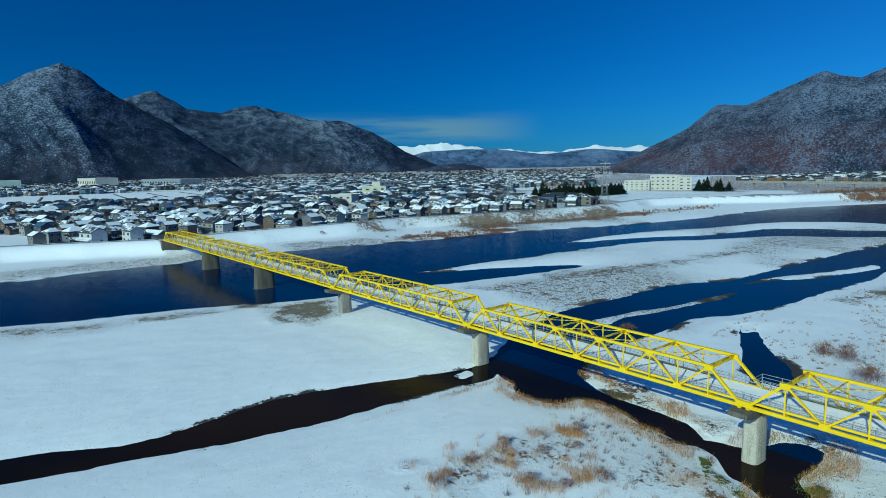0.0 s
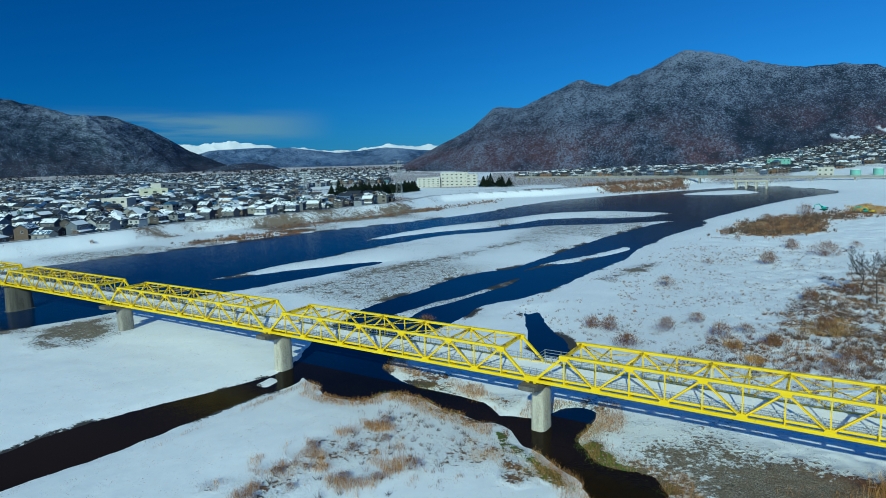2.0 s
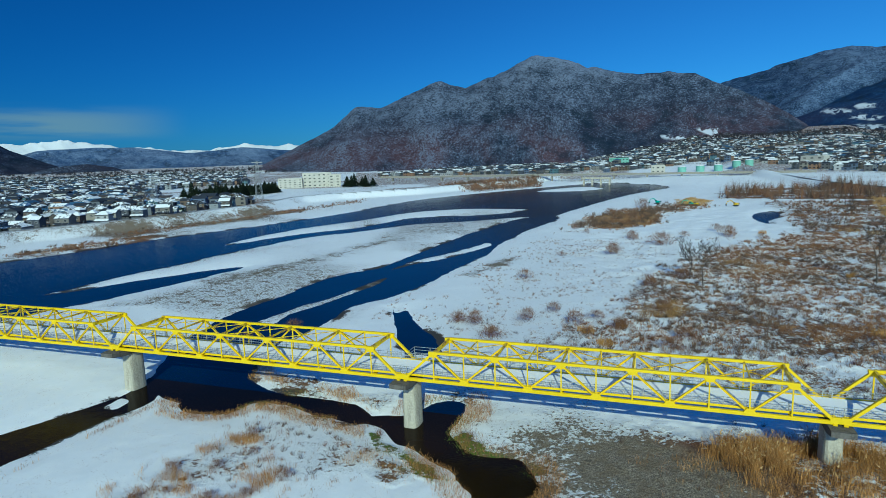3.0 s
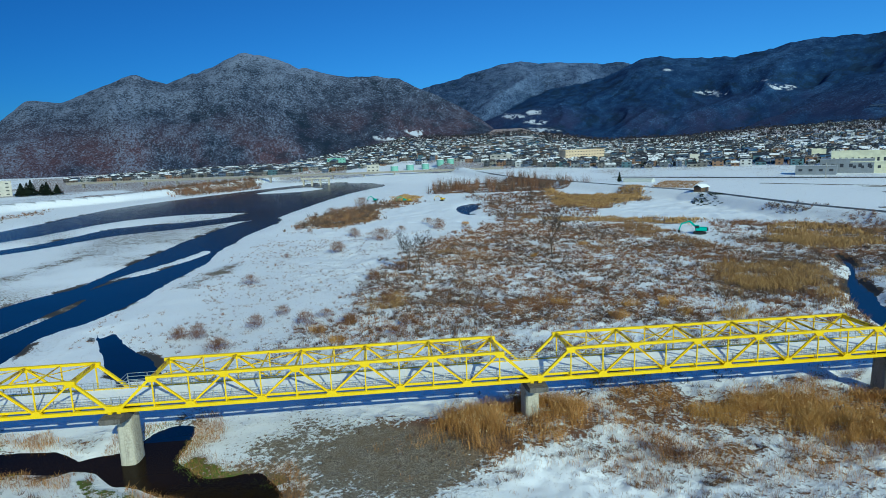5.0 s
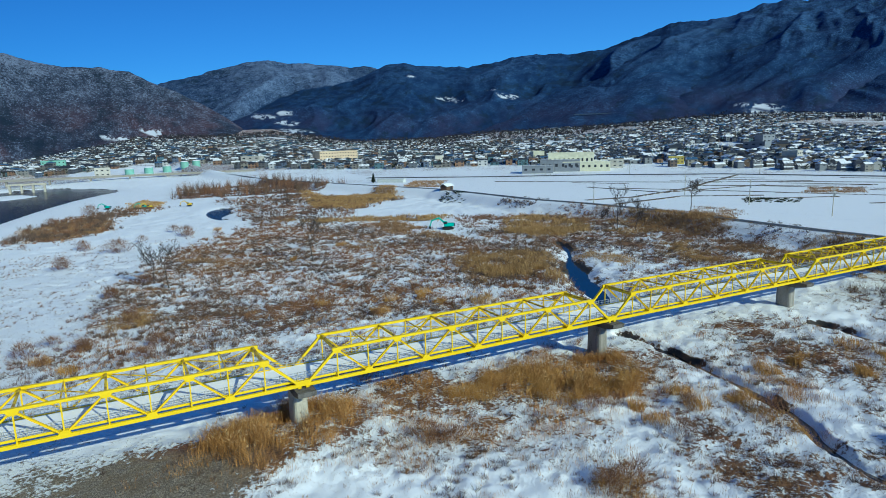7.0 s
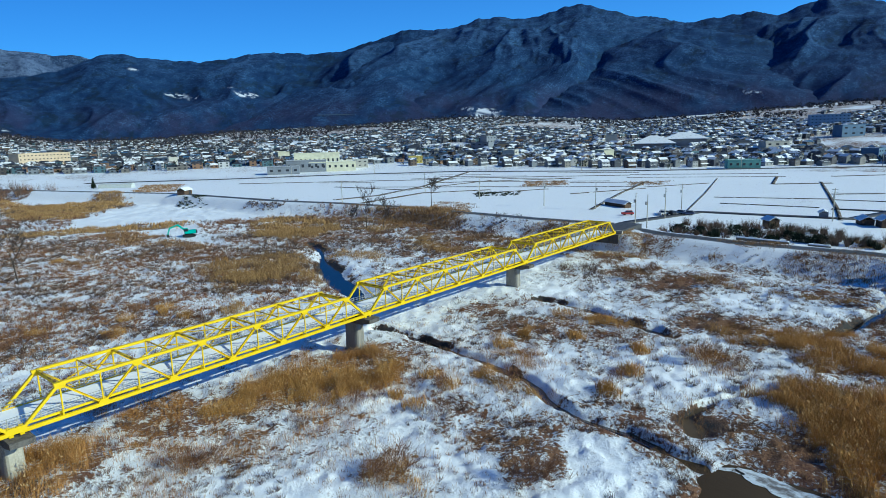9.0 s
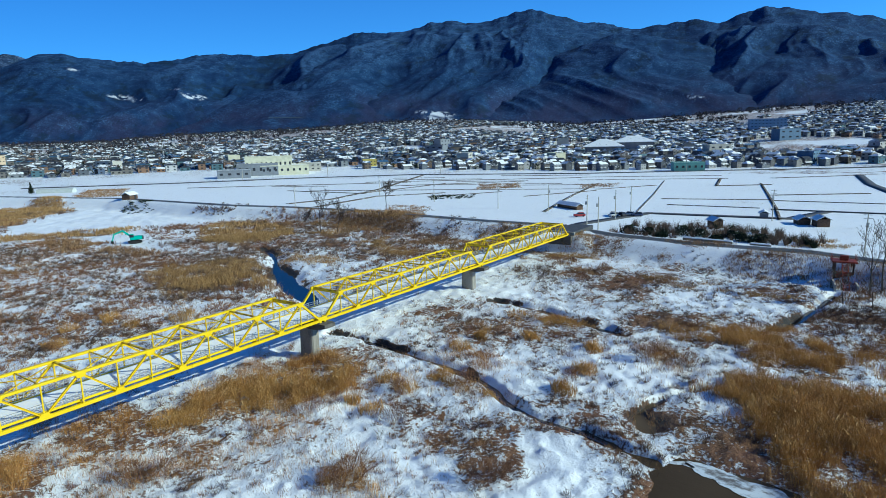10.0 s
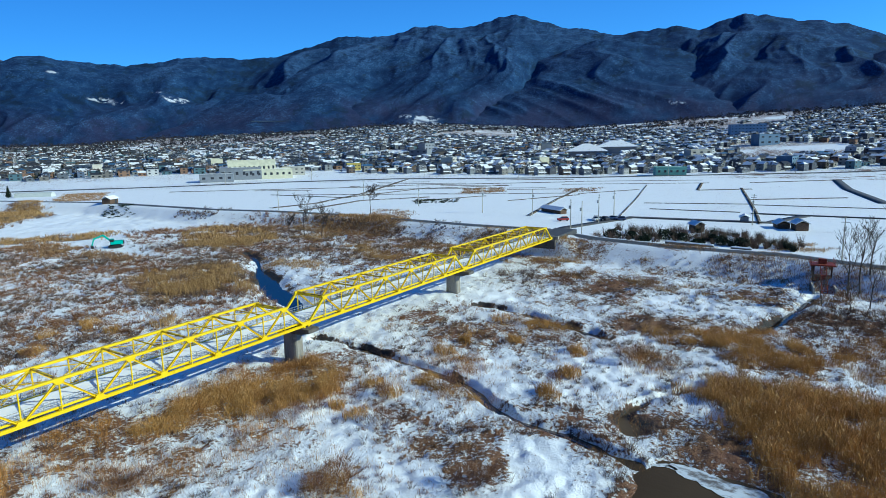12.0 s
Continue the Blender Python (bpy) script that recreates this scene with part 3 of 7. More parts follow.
# ---- ground: one sheet out to the horizon ----
def cover_masks(x, y, z, wet, west, east):
    r = np.hypot(x, y)
    near = r < 760
    scrub, shingle, green = np.zeros(x.shape), np.zeros(x.shape), np.zeros(x.shape)
    xs, ys = x[near], y[near]
    s = 0.26 * smooth(xs, -60, -30) * smooth(ys, 70, 90) * smooth(260 - ys, 0, 60) + 0.41 * smooth(xs, 20, 45) * smooth(82 - ys, 0, 20) * np.clip(0.72 + 1.1 * fbm(xs, ys, 13, 3, 46), 0, 1.5)
    for poly, amount in zip(SCRUB, (0.47, 0.36, 0.75, 0.66, 0.62, 0.44, 0.42, 0.7, 0.45, 0.56, 0.6, 0.8, 0.5, 0.42, 0.46, 0.26, 0.54)):
        s = np.maximum(s, amount * smooth(inside(xs, ys, poly) + 9 * fbm(xs, ys, 16, 3, 41), -6, 6) * (0.72 + 0.55 * fbm(xs, ys, 11, 3, 42)))
    for k, poly in enumerate(REED_BEDS):
        s = np.maximum(s, (0.34 if k in (19, 20, 23, 24) else 0.48) * smooth(inside(xs, ys, poly) + 4.5 * fbm(xs, ys, 6, 3, 43), -2.5, 2.5))
    for poly in OPEN_SNOW:
        s = s * (1 - 0.5 * smooth(inside(xs, ys, poly) + 3 * fbm(xs, ys, 7, 3, 58), -1.5, 2.0))
    h = np.zeros(xs.shape)
    for poly, amount in zip(SHINGLE, (0.54, 0.62, 0.50, 0.62, 0.46, 0.40)):
        h = np.maximum(h, amount * smooth(inside(xs, ys, poly) + 7 * fbm(xs, ys, 9, 3, 44), -5, 7))
    h = np.maximum(h, 0.42 * smooth(-xs, 50, 64) * smooth(ys, 92, 112) * smooth(420 - ys, 0, 120) * smooth(fbm(xs, ys, 45, 3, 56), -0.35, 0.35))
    scrub[near], shingle[near] = s, h
    # dark wet soil at the waterline; beside the brooks also painted bank shadow
    shore = 0.9 * smooth(wet, -2.6, -0.1) * smooth(fbm(x, y, 10, 3, 45), -0.1, 0.4) * (1 - 0.1 * smooth(x, 30, 50))
    road = np.maximum(1 - smooth(np.abs(east), 2.2, 2.8), 0.75 * (1 - smooth(np.abs(west), 1.6, 2.2))) * smooth(620 - y, 0, 60)
    for poly in MOSSY_BANKS:
        green[near] = np.maximum(green[near], smooth(inside(xs, ys, poly) + 1.6 * fbm(xs, ys, 3, 2, 47), -1.0, 0.6))
    scrub = np.maximum(scrub, 0.5 * green)
    # fields, lanes and gardens of the towns show through the snow in streaks
    town = smooth(r, 420, 620) * (np.maximum(west, east) > 15)
    scrub = np.maximum(scrub, town * 0.34 * smooth(fbm(x, y, 45, 3, 48), -0.3, 0.3))
    scrub = np.maximum(scrub, 0.45 * smooth(west, 16, 22) * smooth(r, 250, 300) * (1 - smooth(fbm(x, y, 90, 2, 49), 0.1, 0.4)))
    open_fields = (np.degrees(np.arctan2(y, x)) > 161) & (r > 610) & (r < 970)
    scrub = np.where(open_fields, 0.16 * smooth(fbm(x, y, 60, 3, 52), 0.0, 0.4), scrub)
    bank = np.maximum(smooth(west, -18, -10) * (west < 14) * 0.5, smooth(east, -18, -10) * (east < 14) * smooth(190 - y, 0, 30))
    scrub = np.maximum(scrub, 0.46 * bank * smooth(fbm(x, y, 13, 3, 53), -0.2, 0.5))
    fan_town = (np.degrees(np.arctan2(y, x)) < 118) & (y > -200)
    scrub = np.maximum(scrub, np.where(fan_town, 0.45 * smooth(r, 600, 680) * (1 - 0.75 * smooth(fbm(x, y, 110, 3, 50), 0.05, 0.35)), 0))
    farms = (east > 12) & (r < 660)
    scrub = np.where(farms, np.maximum(scrub * np.where(r < 470, 0.4, 1.0), np.where(r < 470, 0.10, 0.25) + 0.20 * fbm(x, y, 36, 3, 54)), scrub)
    scrub = np.maximum(scrub, smooth(r, 1400, 1800) * np.where(fan_town, 0.50, 0.42))
    return {"scrub": scrub, "shingle": shingle, "road": road, "shore": shore, "green": green}


def build_ground():
    az = np.radians(np.concatenate([np.arange(-14, 194, 0.22), np.arange(194, 346, 4.0)]))
    r = [0.02, 4.0, 14.0, 28.0, 40.0]
    while r[-1] < 350:
        r.append(r[-1] * 1.0052)
    while r[-1] < 700:
        r.append(r[-1] * 1.0085)
    while r[-1] < 4950:
        r.append(r[-1] * 1.0165)
    r = np.array(r)
    rr, aa = np.meshgrid(r, az, indexing="ij")
    x, y = (rr * np.cos(aa)).ravel(), (rr * np.sin(aa)).ravel()
    z, wet, west, east = land(x, y)
    n, m = len(r), len(az)
    i, j = np.meshgrid(np.arange(n - 1), np.arange(m), indexing="ij")
    j2 = (j + 1) % m
    faces = np.stack([i * m + j, (i + 1) * m + j, (i + 1) * m + j2, i * m + j2], -1).reshape(-1, 4)
    ob = mesh_object("ground", np.stack([x, y, z], 1), faces, GROUND, attrs=cover_masks(x, y, z, wet, west, east))
    tagged(ob, "snow-covered river plain with bare scrub, shingle and banks", "ground", kind="structure")


build_ground()
tagged(mesh_object("water", [(-420, -160, WATER), (320, -160, WATER), (320, 700, WATER), (-420, 700, WATER)], [(0, 1, 2, 3)], RIVER_WATER),
       "dark blue river water with faint ripples", "water", kind="structure")
tagged(mesh_object("creek_water", [(-104, -70, WATER + 0.03), (-3, -70, WATER + 0.03), (-3, 70.5, WATER + 0.03), (-76, 70.5, WATER + 0.03)], [(0, 1, 2, 3)], water_material("creek_water", (0.006, 0.004, 0.002), (0.022, 0.012, 0.005), 0.45)),
       "dark brown shallow creek water", "water", kind="structure")
tagged(mesh_object("pond_water", [(44, -6, WATER + 0.03), (80, -6, WATER + 0.03), (80, 24, WATER + 0.03), (44, 24, WATER + 0.03)], [(0, 1, 2, 3)], water_material("pond_water", (0.045, 0.030, 0.017), (0.12, 0.085, 0.050), 0.3)),
       "brown still pond water between reeds", "water", kind="structure")


# ---- mountains ----
def mountain(name, label, mat, summits, foot, foot_z, rough=0.2, seed=0, step=0.12, jag=0.02, shear=0.0):
    """A range along its summits (bearing in degrees, distance, height over the plain)."""
    s = np.array(sorted(summits), float)
    az = np.arange(s[0, 0], s[-1, 0] + 1e-6, step)
    u = np.concatenate([np.linspace(0, 1, 96), 1 + np.linspace(0, 0.5, 16)[1:]])
    ridge_r = np.interp(az, s[:, 0], s[:, 1])
    ridge_z = np.interp(az, s[:, 0], s[:, 2])
    for _ in range(2):
        ridge_z[1:-1] = 0.25 * ridge_z[:-2] + 0.5 * ridge_z[1:-1] + 0.25 * ridge_z[2:]
    broad = ridge_z.copy()
    for _ in range(3):
        broad = np.convolve(np.pad(broad, 12, "edge"), np.ones(25) / 25, "valid")
    crest = jag * np.maximum(ridge_z - 30, 0) * fbm(az * 40, 0 * az, 30, 4, 99 + seed)
    foot_r = np.interp(az, [f[0] for f in foot], [f[1] for f in foot])
    base = np.interp(az, [f[0] for f in foot_z], [f[1] for f in foot_z]) if foot_z else land(foot_r * np.cos(np.radians(az)), foot_r * np.sin(np.radians(az)))[0]
    A, U = np.meshgrid(az, u, indexing="ij")
    R = foot_r[:, None] + (ridge_r - foot_r)[:, None] * U
    x, y = R * np.cos(np.radians(A)), R * np.sin(np.radians(A))
    rise = np.where(U <= 1, 0.38 * U + 0.62 * U ** 1.7, 1 - 1.2 * (U - 1))
    shape = np.clip(U, 0, 1) ** 3
    span = np.maximum(broad[:, None] + (ridge_z - broad)[:, None] * shape - base[:, None], 5)
    across, down = np.radians(A) * ridge_r.mean(), R * 0.38
    bend = 260 * fbm(x, y, 700, 2, 55 + seed)
    lean = across + bend + shear * R
    gully = fbm(lean, down, 640, 2, 60 + seed, True) * 0.72 + fbm(lean, down, 250, 2, 70 + seed, True) * 0.22 + fbm(lean, down, 90, 2, 80 + seed, True) * 0.06
    envelope = np.clip(4 * U * (1.02 - U), 0, 1) * 0.9 + 0.03
    z = base[:, None] - 6 + crest[:, None] * shape ** 3 + span * rise + 0.95 * rough * span * gully * envelope + 0.02 * span * fbm(x, y, 130, 2, 90 + seed)
    n, m = A.shape
    i, j = np.meshgrid(np.arange(n - 1), np.arange(m - 1), indexing="ij")
    faces = np.stack([i * m + j, i * m + j + 1, (i + 1) * m + j + 1, (i + 1) * m + j], -1).reshape(-1, 4)[:, ::-1]
    lift = np.clip((z - base[:, None]) / 420.0, 0, 1)
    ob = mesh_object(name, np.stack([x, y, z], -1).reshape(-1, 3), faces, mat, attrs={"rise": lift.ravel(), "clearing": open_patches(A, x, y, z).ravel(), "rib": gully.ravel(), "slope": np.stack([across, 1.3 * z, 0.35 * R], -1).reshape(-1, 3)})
    return tagged(ob, label, "mountain", kind="structure")


EYE_Z = 32.52
# snowed-in clearings and terraces on the slopes: bearing, angle above the plain, half width and half height in degrees
CLEARINGS = ((77.7, 2.44, 1.2, 0.22), (75.6, 2.72, 0.8, 0.2), (75.9, 1.88, 1.1, 0.2), (60.9, 3.57, 1.1, 0.22), (57.5, 4.36, 0.7, 0.1), (55.9, 3.7, 1.0, 0.2), (89.5, 0.95, 1.8, 0.32), (86.2, 1.15, 1.5, 0.36), (75.1, 1.1, 1.2, 0.25), (34.9, 1.92, 1.6, 0.22), (34.4, 1.4, 1.6, 0.15), (64.5, 5.7, 0.4, 0.08), (12.6, 2.7, 0.8, 0.12))


def open_patches(bearing, x, y, z):
    angle = np.degrees(np.arctan2(z - EYE_Z, np.hypot(x, y)))
    mask = np.zeros(x.shape)
    for b, a, w, h in CLEARINGS:
        d = np.hypot((bearing - b) / w, (angle - a - 0.12 * (bearing - b)) / h)
        mask = np.maximum(mask, 1 - smooth(d + 0.8 * fbm(x, y, 45, 3, int(7 * b)), 0.6, 1.1))
    return mask


def summits(distance, *bearing_and_angle):
    return [(b, distance, EYE_Z + distance * math.tan(radians(e))) for b, e in bearing_and_angle]


# distance haze is mixed into these forest and snow tones as blue
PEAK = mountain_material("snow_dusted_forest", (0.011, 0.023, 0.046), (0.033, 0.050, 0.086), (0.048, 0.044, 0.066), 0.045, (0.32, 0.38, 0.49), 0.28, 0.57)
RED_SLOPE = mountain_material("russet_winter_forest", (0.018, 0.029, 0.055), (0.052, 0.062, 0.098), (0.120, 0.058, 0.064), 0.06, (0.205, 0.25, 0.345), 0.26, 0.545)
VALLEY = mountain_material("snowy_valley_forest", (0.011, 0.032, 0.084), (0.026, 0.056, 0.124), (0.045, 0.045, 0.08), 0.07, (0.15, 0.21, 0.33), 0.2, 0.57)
BLUE_SLOPE = mountain_material("hazed_winter_forest", (0.008, 0.031, 0.096), (0.019, 0.060, 0.148), (0.040, 0.040, 0.088), 0.05, (0.075, 0.15, 0.29), 0.18, 0.585)
# paler blue still: the haze over the far hills sits in the base colours
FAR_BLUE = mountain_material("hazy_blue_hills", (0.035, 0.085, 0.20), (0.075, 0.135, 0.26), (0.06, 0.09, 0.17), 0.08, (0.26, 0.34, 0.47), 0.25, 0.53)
SNOWY = mountain_material("snow_covered_range", (0.25, 0.25, 0.27), (0.4, 0.4, 0.42), (0.3, 0.28, 0.28), 0.9, (0.74, 0.77, 0.8))
mountain("mountain_west", "steep pointed mountain of bare woods dusted with snow", PEAK,
         summits(2900, (200, 3), (184, 5.5), (178, 6.0), (176.2, 6.5), (173.9, 7.7), (172.2, 8.4), (170.9, 7.9), (168.7, 6.2), (164.7, 4.1), (161.3, 1.7), (158.2, -0.6)),
         [(150, 2250), (170, 2050), (200, 2000)], [(150, 3), (200, 3)], 0.33, 1)
mountain("mountain_northwest", "long wooded mountain ridge dusted with snow", PEAK,
         summits(3900, (172, 5.0), (167.3, 6.0), (165.6, 6.5), (163.3, 5.25), (160.6, 4.9), (157.8, 5.5), (155.4, 4.85), (153, 4.1), (150.5, 4.15), (147.5, 3.05), (144.5, 1.3), (140.3, -0.5)),
         [(138, 2900), (172, 2700)], [(138, 3), (172, 3)], 0.52, 2)
mountain("valley_hill", "small dark wooded hill beyond the town", PEAK,
         summits(3000, (145.6, -0.73), (143.5, -0.31), (141.6, 0.07), (139.7, 0.24), (137.7, -0.11), (135.6, -0.93)),
         [(135.6, 2750), (145.6, 2750)], [(135.6, 3), (145.6, 3)], 0.25, 12, 0.1)
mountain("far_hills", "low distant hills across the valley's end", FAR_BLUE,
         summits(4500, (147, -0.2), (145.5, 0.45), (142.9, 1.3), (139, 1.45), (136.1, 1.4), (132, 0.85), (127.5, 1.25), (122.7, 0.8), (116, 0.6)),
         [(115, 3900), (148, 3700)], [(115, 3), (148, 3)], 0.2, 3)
mountain("snow_range", "bright snow-covered mountain range at the horizon", SNOWY,
         summits(4760, (149, 1.5), (146, 1.85), (143.5, 1.8), (141.3, 2.05), (137.2, 1.5), (134.6, 1.25), (131, 1.0), (128.5, 1.35), (127, 1.5), (125, 1.2), (123.5, 1.4), (120, 1.0)),
         [(118, 4560), (150, 4560)], [(118, 40), (150, 40)], 0.5, 4, 0.08, 0.13)
mountain("mountain_north", "dark mountain with russet lower slopes and bare woods", RED_SLOPE,
         summits(2350, (130, -0.9), (126.8, -0.65), (122.1, 1.6), (119.7, 2.75), (117.6, 4.5), (115.2, 4.4), (112.6, 5.55), (110.1, 6.65), (107.6, 5.95), (104.5, 7.1), (101.4, 8.3), (98.8, 7.85), (96.8, 7.2), (93.8, 6.75), (92.5, 6.54), (90, 6.4), (88.1, 6.26), (86.7, 5.61), (84.7, 4.74), (82.2, 3.44), (80.2, 2.12), (78.5, 0.9), (77, 0.2)),
         [(77, 1900), (86, 1750), (92, 1500), (100, 1330), (118, 1250), (130, 1700)], None, 0.36, 5)
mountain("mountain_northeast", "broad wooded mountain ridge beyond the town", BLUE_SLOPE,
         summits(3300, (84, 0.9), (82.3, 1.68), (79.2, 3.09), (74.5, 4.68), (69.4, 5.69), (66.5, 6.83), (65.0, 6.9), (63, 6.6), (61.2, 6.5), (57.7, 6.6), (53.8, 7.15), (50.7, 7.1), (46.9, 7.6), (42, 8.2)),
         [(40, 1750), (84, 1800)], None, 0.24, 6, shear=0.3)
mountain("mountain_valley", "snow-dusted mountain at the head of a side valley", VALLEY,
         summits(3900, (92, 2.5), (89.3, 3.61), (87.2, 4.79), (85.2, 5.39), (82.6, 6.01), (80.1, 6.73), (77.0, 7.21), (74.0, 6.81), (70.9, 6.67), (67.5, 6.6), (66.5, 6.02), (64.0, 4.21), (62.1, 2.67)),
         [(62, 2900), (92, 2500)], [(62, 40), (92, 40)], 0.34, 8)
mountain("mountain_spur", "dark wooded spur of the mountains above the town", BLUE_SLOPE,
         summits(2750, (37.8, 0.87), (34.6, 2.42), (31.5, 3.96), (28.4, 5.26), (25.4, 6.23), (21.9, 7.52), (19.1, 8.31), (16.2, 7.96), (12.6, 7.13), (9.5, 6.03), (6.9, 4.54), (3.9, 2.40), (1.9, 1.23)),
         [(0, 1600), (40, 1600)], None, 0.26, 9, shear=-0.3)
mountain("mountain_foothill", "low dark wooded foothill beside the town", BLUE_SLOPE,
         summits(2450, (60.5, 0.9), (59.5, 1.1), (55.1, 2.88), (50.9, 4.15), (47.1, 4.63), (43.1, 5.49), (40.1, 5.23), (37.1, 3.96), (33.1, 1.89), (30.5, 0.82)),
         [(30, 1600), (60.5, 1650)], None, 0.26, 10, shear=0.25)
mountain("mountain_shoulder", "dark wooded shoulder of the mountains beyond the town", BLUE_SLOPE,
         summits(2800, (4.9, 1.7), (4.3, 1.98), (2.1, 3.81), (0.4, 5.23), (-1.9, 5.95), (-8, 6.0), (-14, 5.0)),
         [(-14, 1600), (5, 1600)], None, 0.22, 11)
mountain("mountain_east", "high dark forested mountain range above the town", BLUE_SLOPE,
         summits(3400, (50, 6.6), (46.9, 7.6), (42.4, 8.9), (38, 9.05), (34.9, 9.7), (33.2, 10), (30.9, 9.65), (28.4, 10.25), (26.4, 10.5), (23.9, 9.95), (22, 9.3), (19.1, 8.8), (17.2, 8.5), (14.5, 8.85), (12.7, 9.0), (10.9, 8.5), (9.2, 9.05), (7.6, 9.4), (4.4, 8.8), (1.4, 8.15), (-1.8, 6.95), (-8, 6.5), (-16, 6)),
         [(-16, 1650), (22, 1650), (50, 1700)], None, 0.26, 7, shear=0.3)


# ---- parts ----
def part(name, bm, mat, parent=None, label="", smooth_faces=False):
    me = bpy.data.meshes.new(name)
    bm.to_mesh(me)
    bm.free()
    if smooth_faces:
        me.polygons.foreach_set("use_smooth", np.full(len(me.polygons), True))
    me.materials.append(mat.m if isinstance(mat, Mat) else mat)
    ob = new(name, me)
    ob.parent = parent
    return tagged(ob, label)


def shared(name, me, parent, m=None):
    """One more part on a mesh that exists already."""
    ob = new(name, me)
    ob.parent = parent
    if m is not None:
        ob.matrix_local = m
    return ob


def add_box(bm, cx, cy, cz, sx, sy, sz, m=None):
    mm = Matrix.Translation((cx, cy, cz)) @ Matrix.Diagonal((sx, sy, sz, 1))
    return bmesh.ops.create_cube(bm, size=1.0, matrix=(m @ mm) if m is not None else mm)["verts"]


def box(cx, cy, cz, sx, sy, sz, bevel=0.0):
    bm = bmesh.new()
    add_box(bm, cx, cy, cz, sx, sy, sz)
    if bevel:
        bmesh.ops.bevel(bm, geom=bm.edges[:], offset=bevel, segments=1, affect="EDGES")
    return bm


def along(a, b, roll_up=(0, 0, 1)):
    """Matrix whose x axis runs from a to b and whose z axis stays near up."""
    a, b = Vector(a), Vector(b)
    x = (b - a).normalized()
    up = Vector(roll_up)
    if abs(x.dot(up)) > 0.99:
        up = Vector((0, 1, 0))
    y = up.cross(x).normalized()
    z = x.cross(y)
    m = Matrix((x, y, z)).transposed().to_4x4()
    m.translation = (a + b) / 2
    return m, (b - a).length


def add_beam(bm, a, b, w, h, web=0.0):
    """A rolled section between two points: solid, or an I of web thickness (flanges at the top and bottom)."""
    m, n = along(a, b)
    if web:
        t = h * 0.12
        add_box(bm, 0, 0, h / 2 - t / 2, n, w, t, m)
        add_box(bm, 0, 0, -h / 2 + t / 2, n, w, t, m)
        add_box(bm, 0, 0, 0, n, web, h - 2 * t, m)
    else:
        add_box(bm, 0, 0, 0, n, w, h, m)


def beam(a, b, w, h, web=0.0):
    bm = bmesh.new()
    add_beam(bm, a, b, w, h, web)
    return bm


def root(name, m, label, category, group="", kind=""):
    ob = new(name)
    ob.matrix_world = m
    ob.empty_display_size = 0.5
    return tagged(ob, label, category, group, kind)


# ---- bridge ----
def yellow_paint(name="yellow_bridge_paint", rust=0.66):
    k = Mat(name, 0.45, spec=0.4)
    worn = k.noise(1.3, 5, 0.65)
    c = k.mix(k.step(k.noise(0.25, 3), 0.35, 0.65), (0.74, 0.50, 0.004), (0.80, 0.56, 0.01))
    k.color(k.mix(k.step(worn, rust, rust + 0.10), c, (0.30, 0.16, 0.02)))
    k.height(k.noise(14, 3), 0.1, 0.01)
    return k


def concrete(name="weathered_concrete", tone=(0.43, 0.40, 0.33), dark=(0.25, 0.225, 0.19)):
    k = Mat(name, 0.9, spec=0.2)
    streak = k.noise(1.2, 5, 0.6, (1.0, 1.0, 0.15))
    c = k.mix(k.step(streak, 0.38, 0.68), tone, dark)
    k.color(k.mix(k.step(k.noise(6, 4), 0.3, 0.8), c, tuple(v * 1.25 for v in tone)))
    k.height(k.noise(9, 5), 0.3, 0.02)
    return k


YELLOW, WORN_YELLOW, CONCRETE = yellow_paint(), yellow_paint("weathered_yellow_paint", 0.47), concrete()
DARK_CONCRETE = concrete("stained_concrete", (0.12, 0.11, 0.10), (0.05, 0.045, 0.04))


def deck_snow():
    k = Mat("trodden_snow_deck", 0.7, spec=0.25)
    track = k.noise(1.6, 4, 0.6, (0.06, 1.0, 1.0))
    fine = k.noise(3.0, 5, 0.65)
    k.color(k.mix(k.step(k.math("ADD", k.math("MULTIPLY", track, 0.75), k.math("MULTIPLY", fine, 0.25)), 0.60, 0.72), (0.96, 0.96, 0.96), (0.62, 0.62, 0.62)))
    k.height(fine, 0.3, 0.03)
    return k


def plain(name, colour, rough=0.6, metal=0.0, vary=0.25, scale=2.0):
    k = Mat(name, rough, metal)
    n = k.step(k.noise(scale, 5, 0.6), 0.3, 0.7)
    k.color(k.mix(n, tuple(c * (1 - vary) for c in colour), tuple(min(1, c * (1 + vary * 0.6)) for c in colour)))
    return k


DECK_SNOW = deck_snow()
GALVANISED = plain("galvanised_steel", (0.42, 0.43, 0.42), 0.5, 0.6)
SPAN, TRUSS_W, TRUSS_H, BRIDGE_Y, BRIDGE_X0 = 45.0, 5.75, 3.45, 63.9, -253.95
BAYS = 6


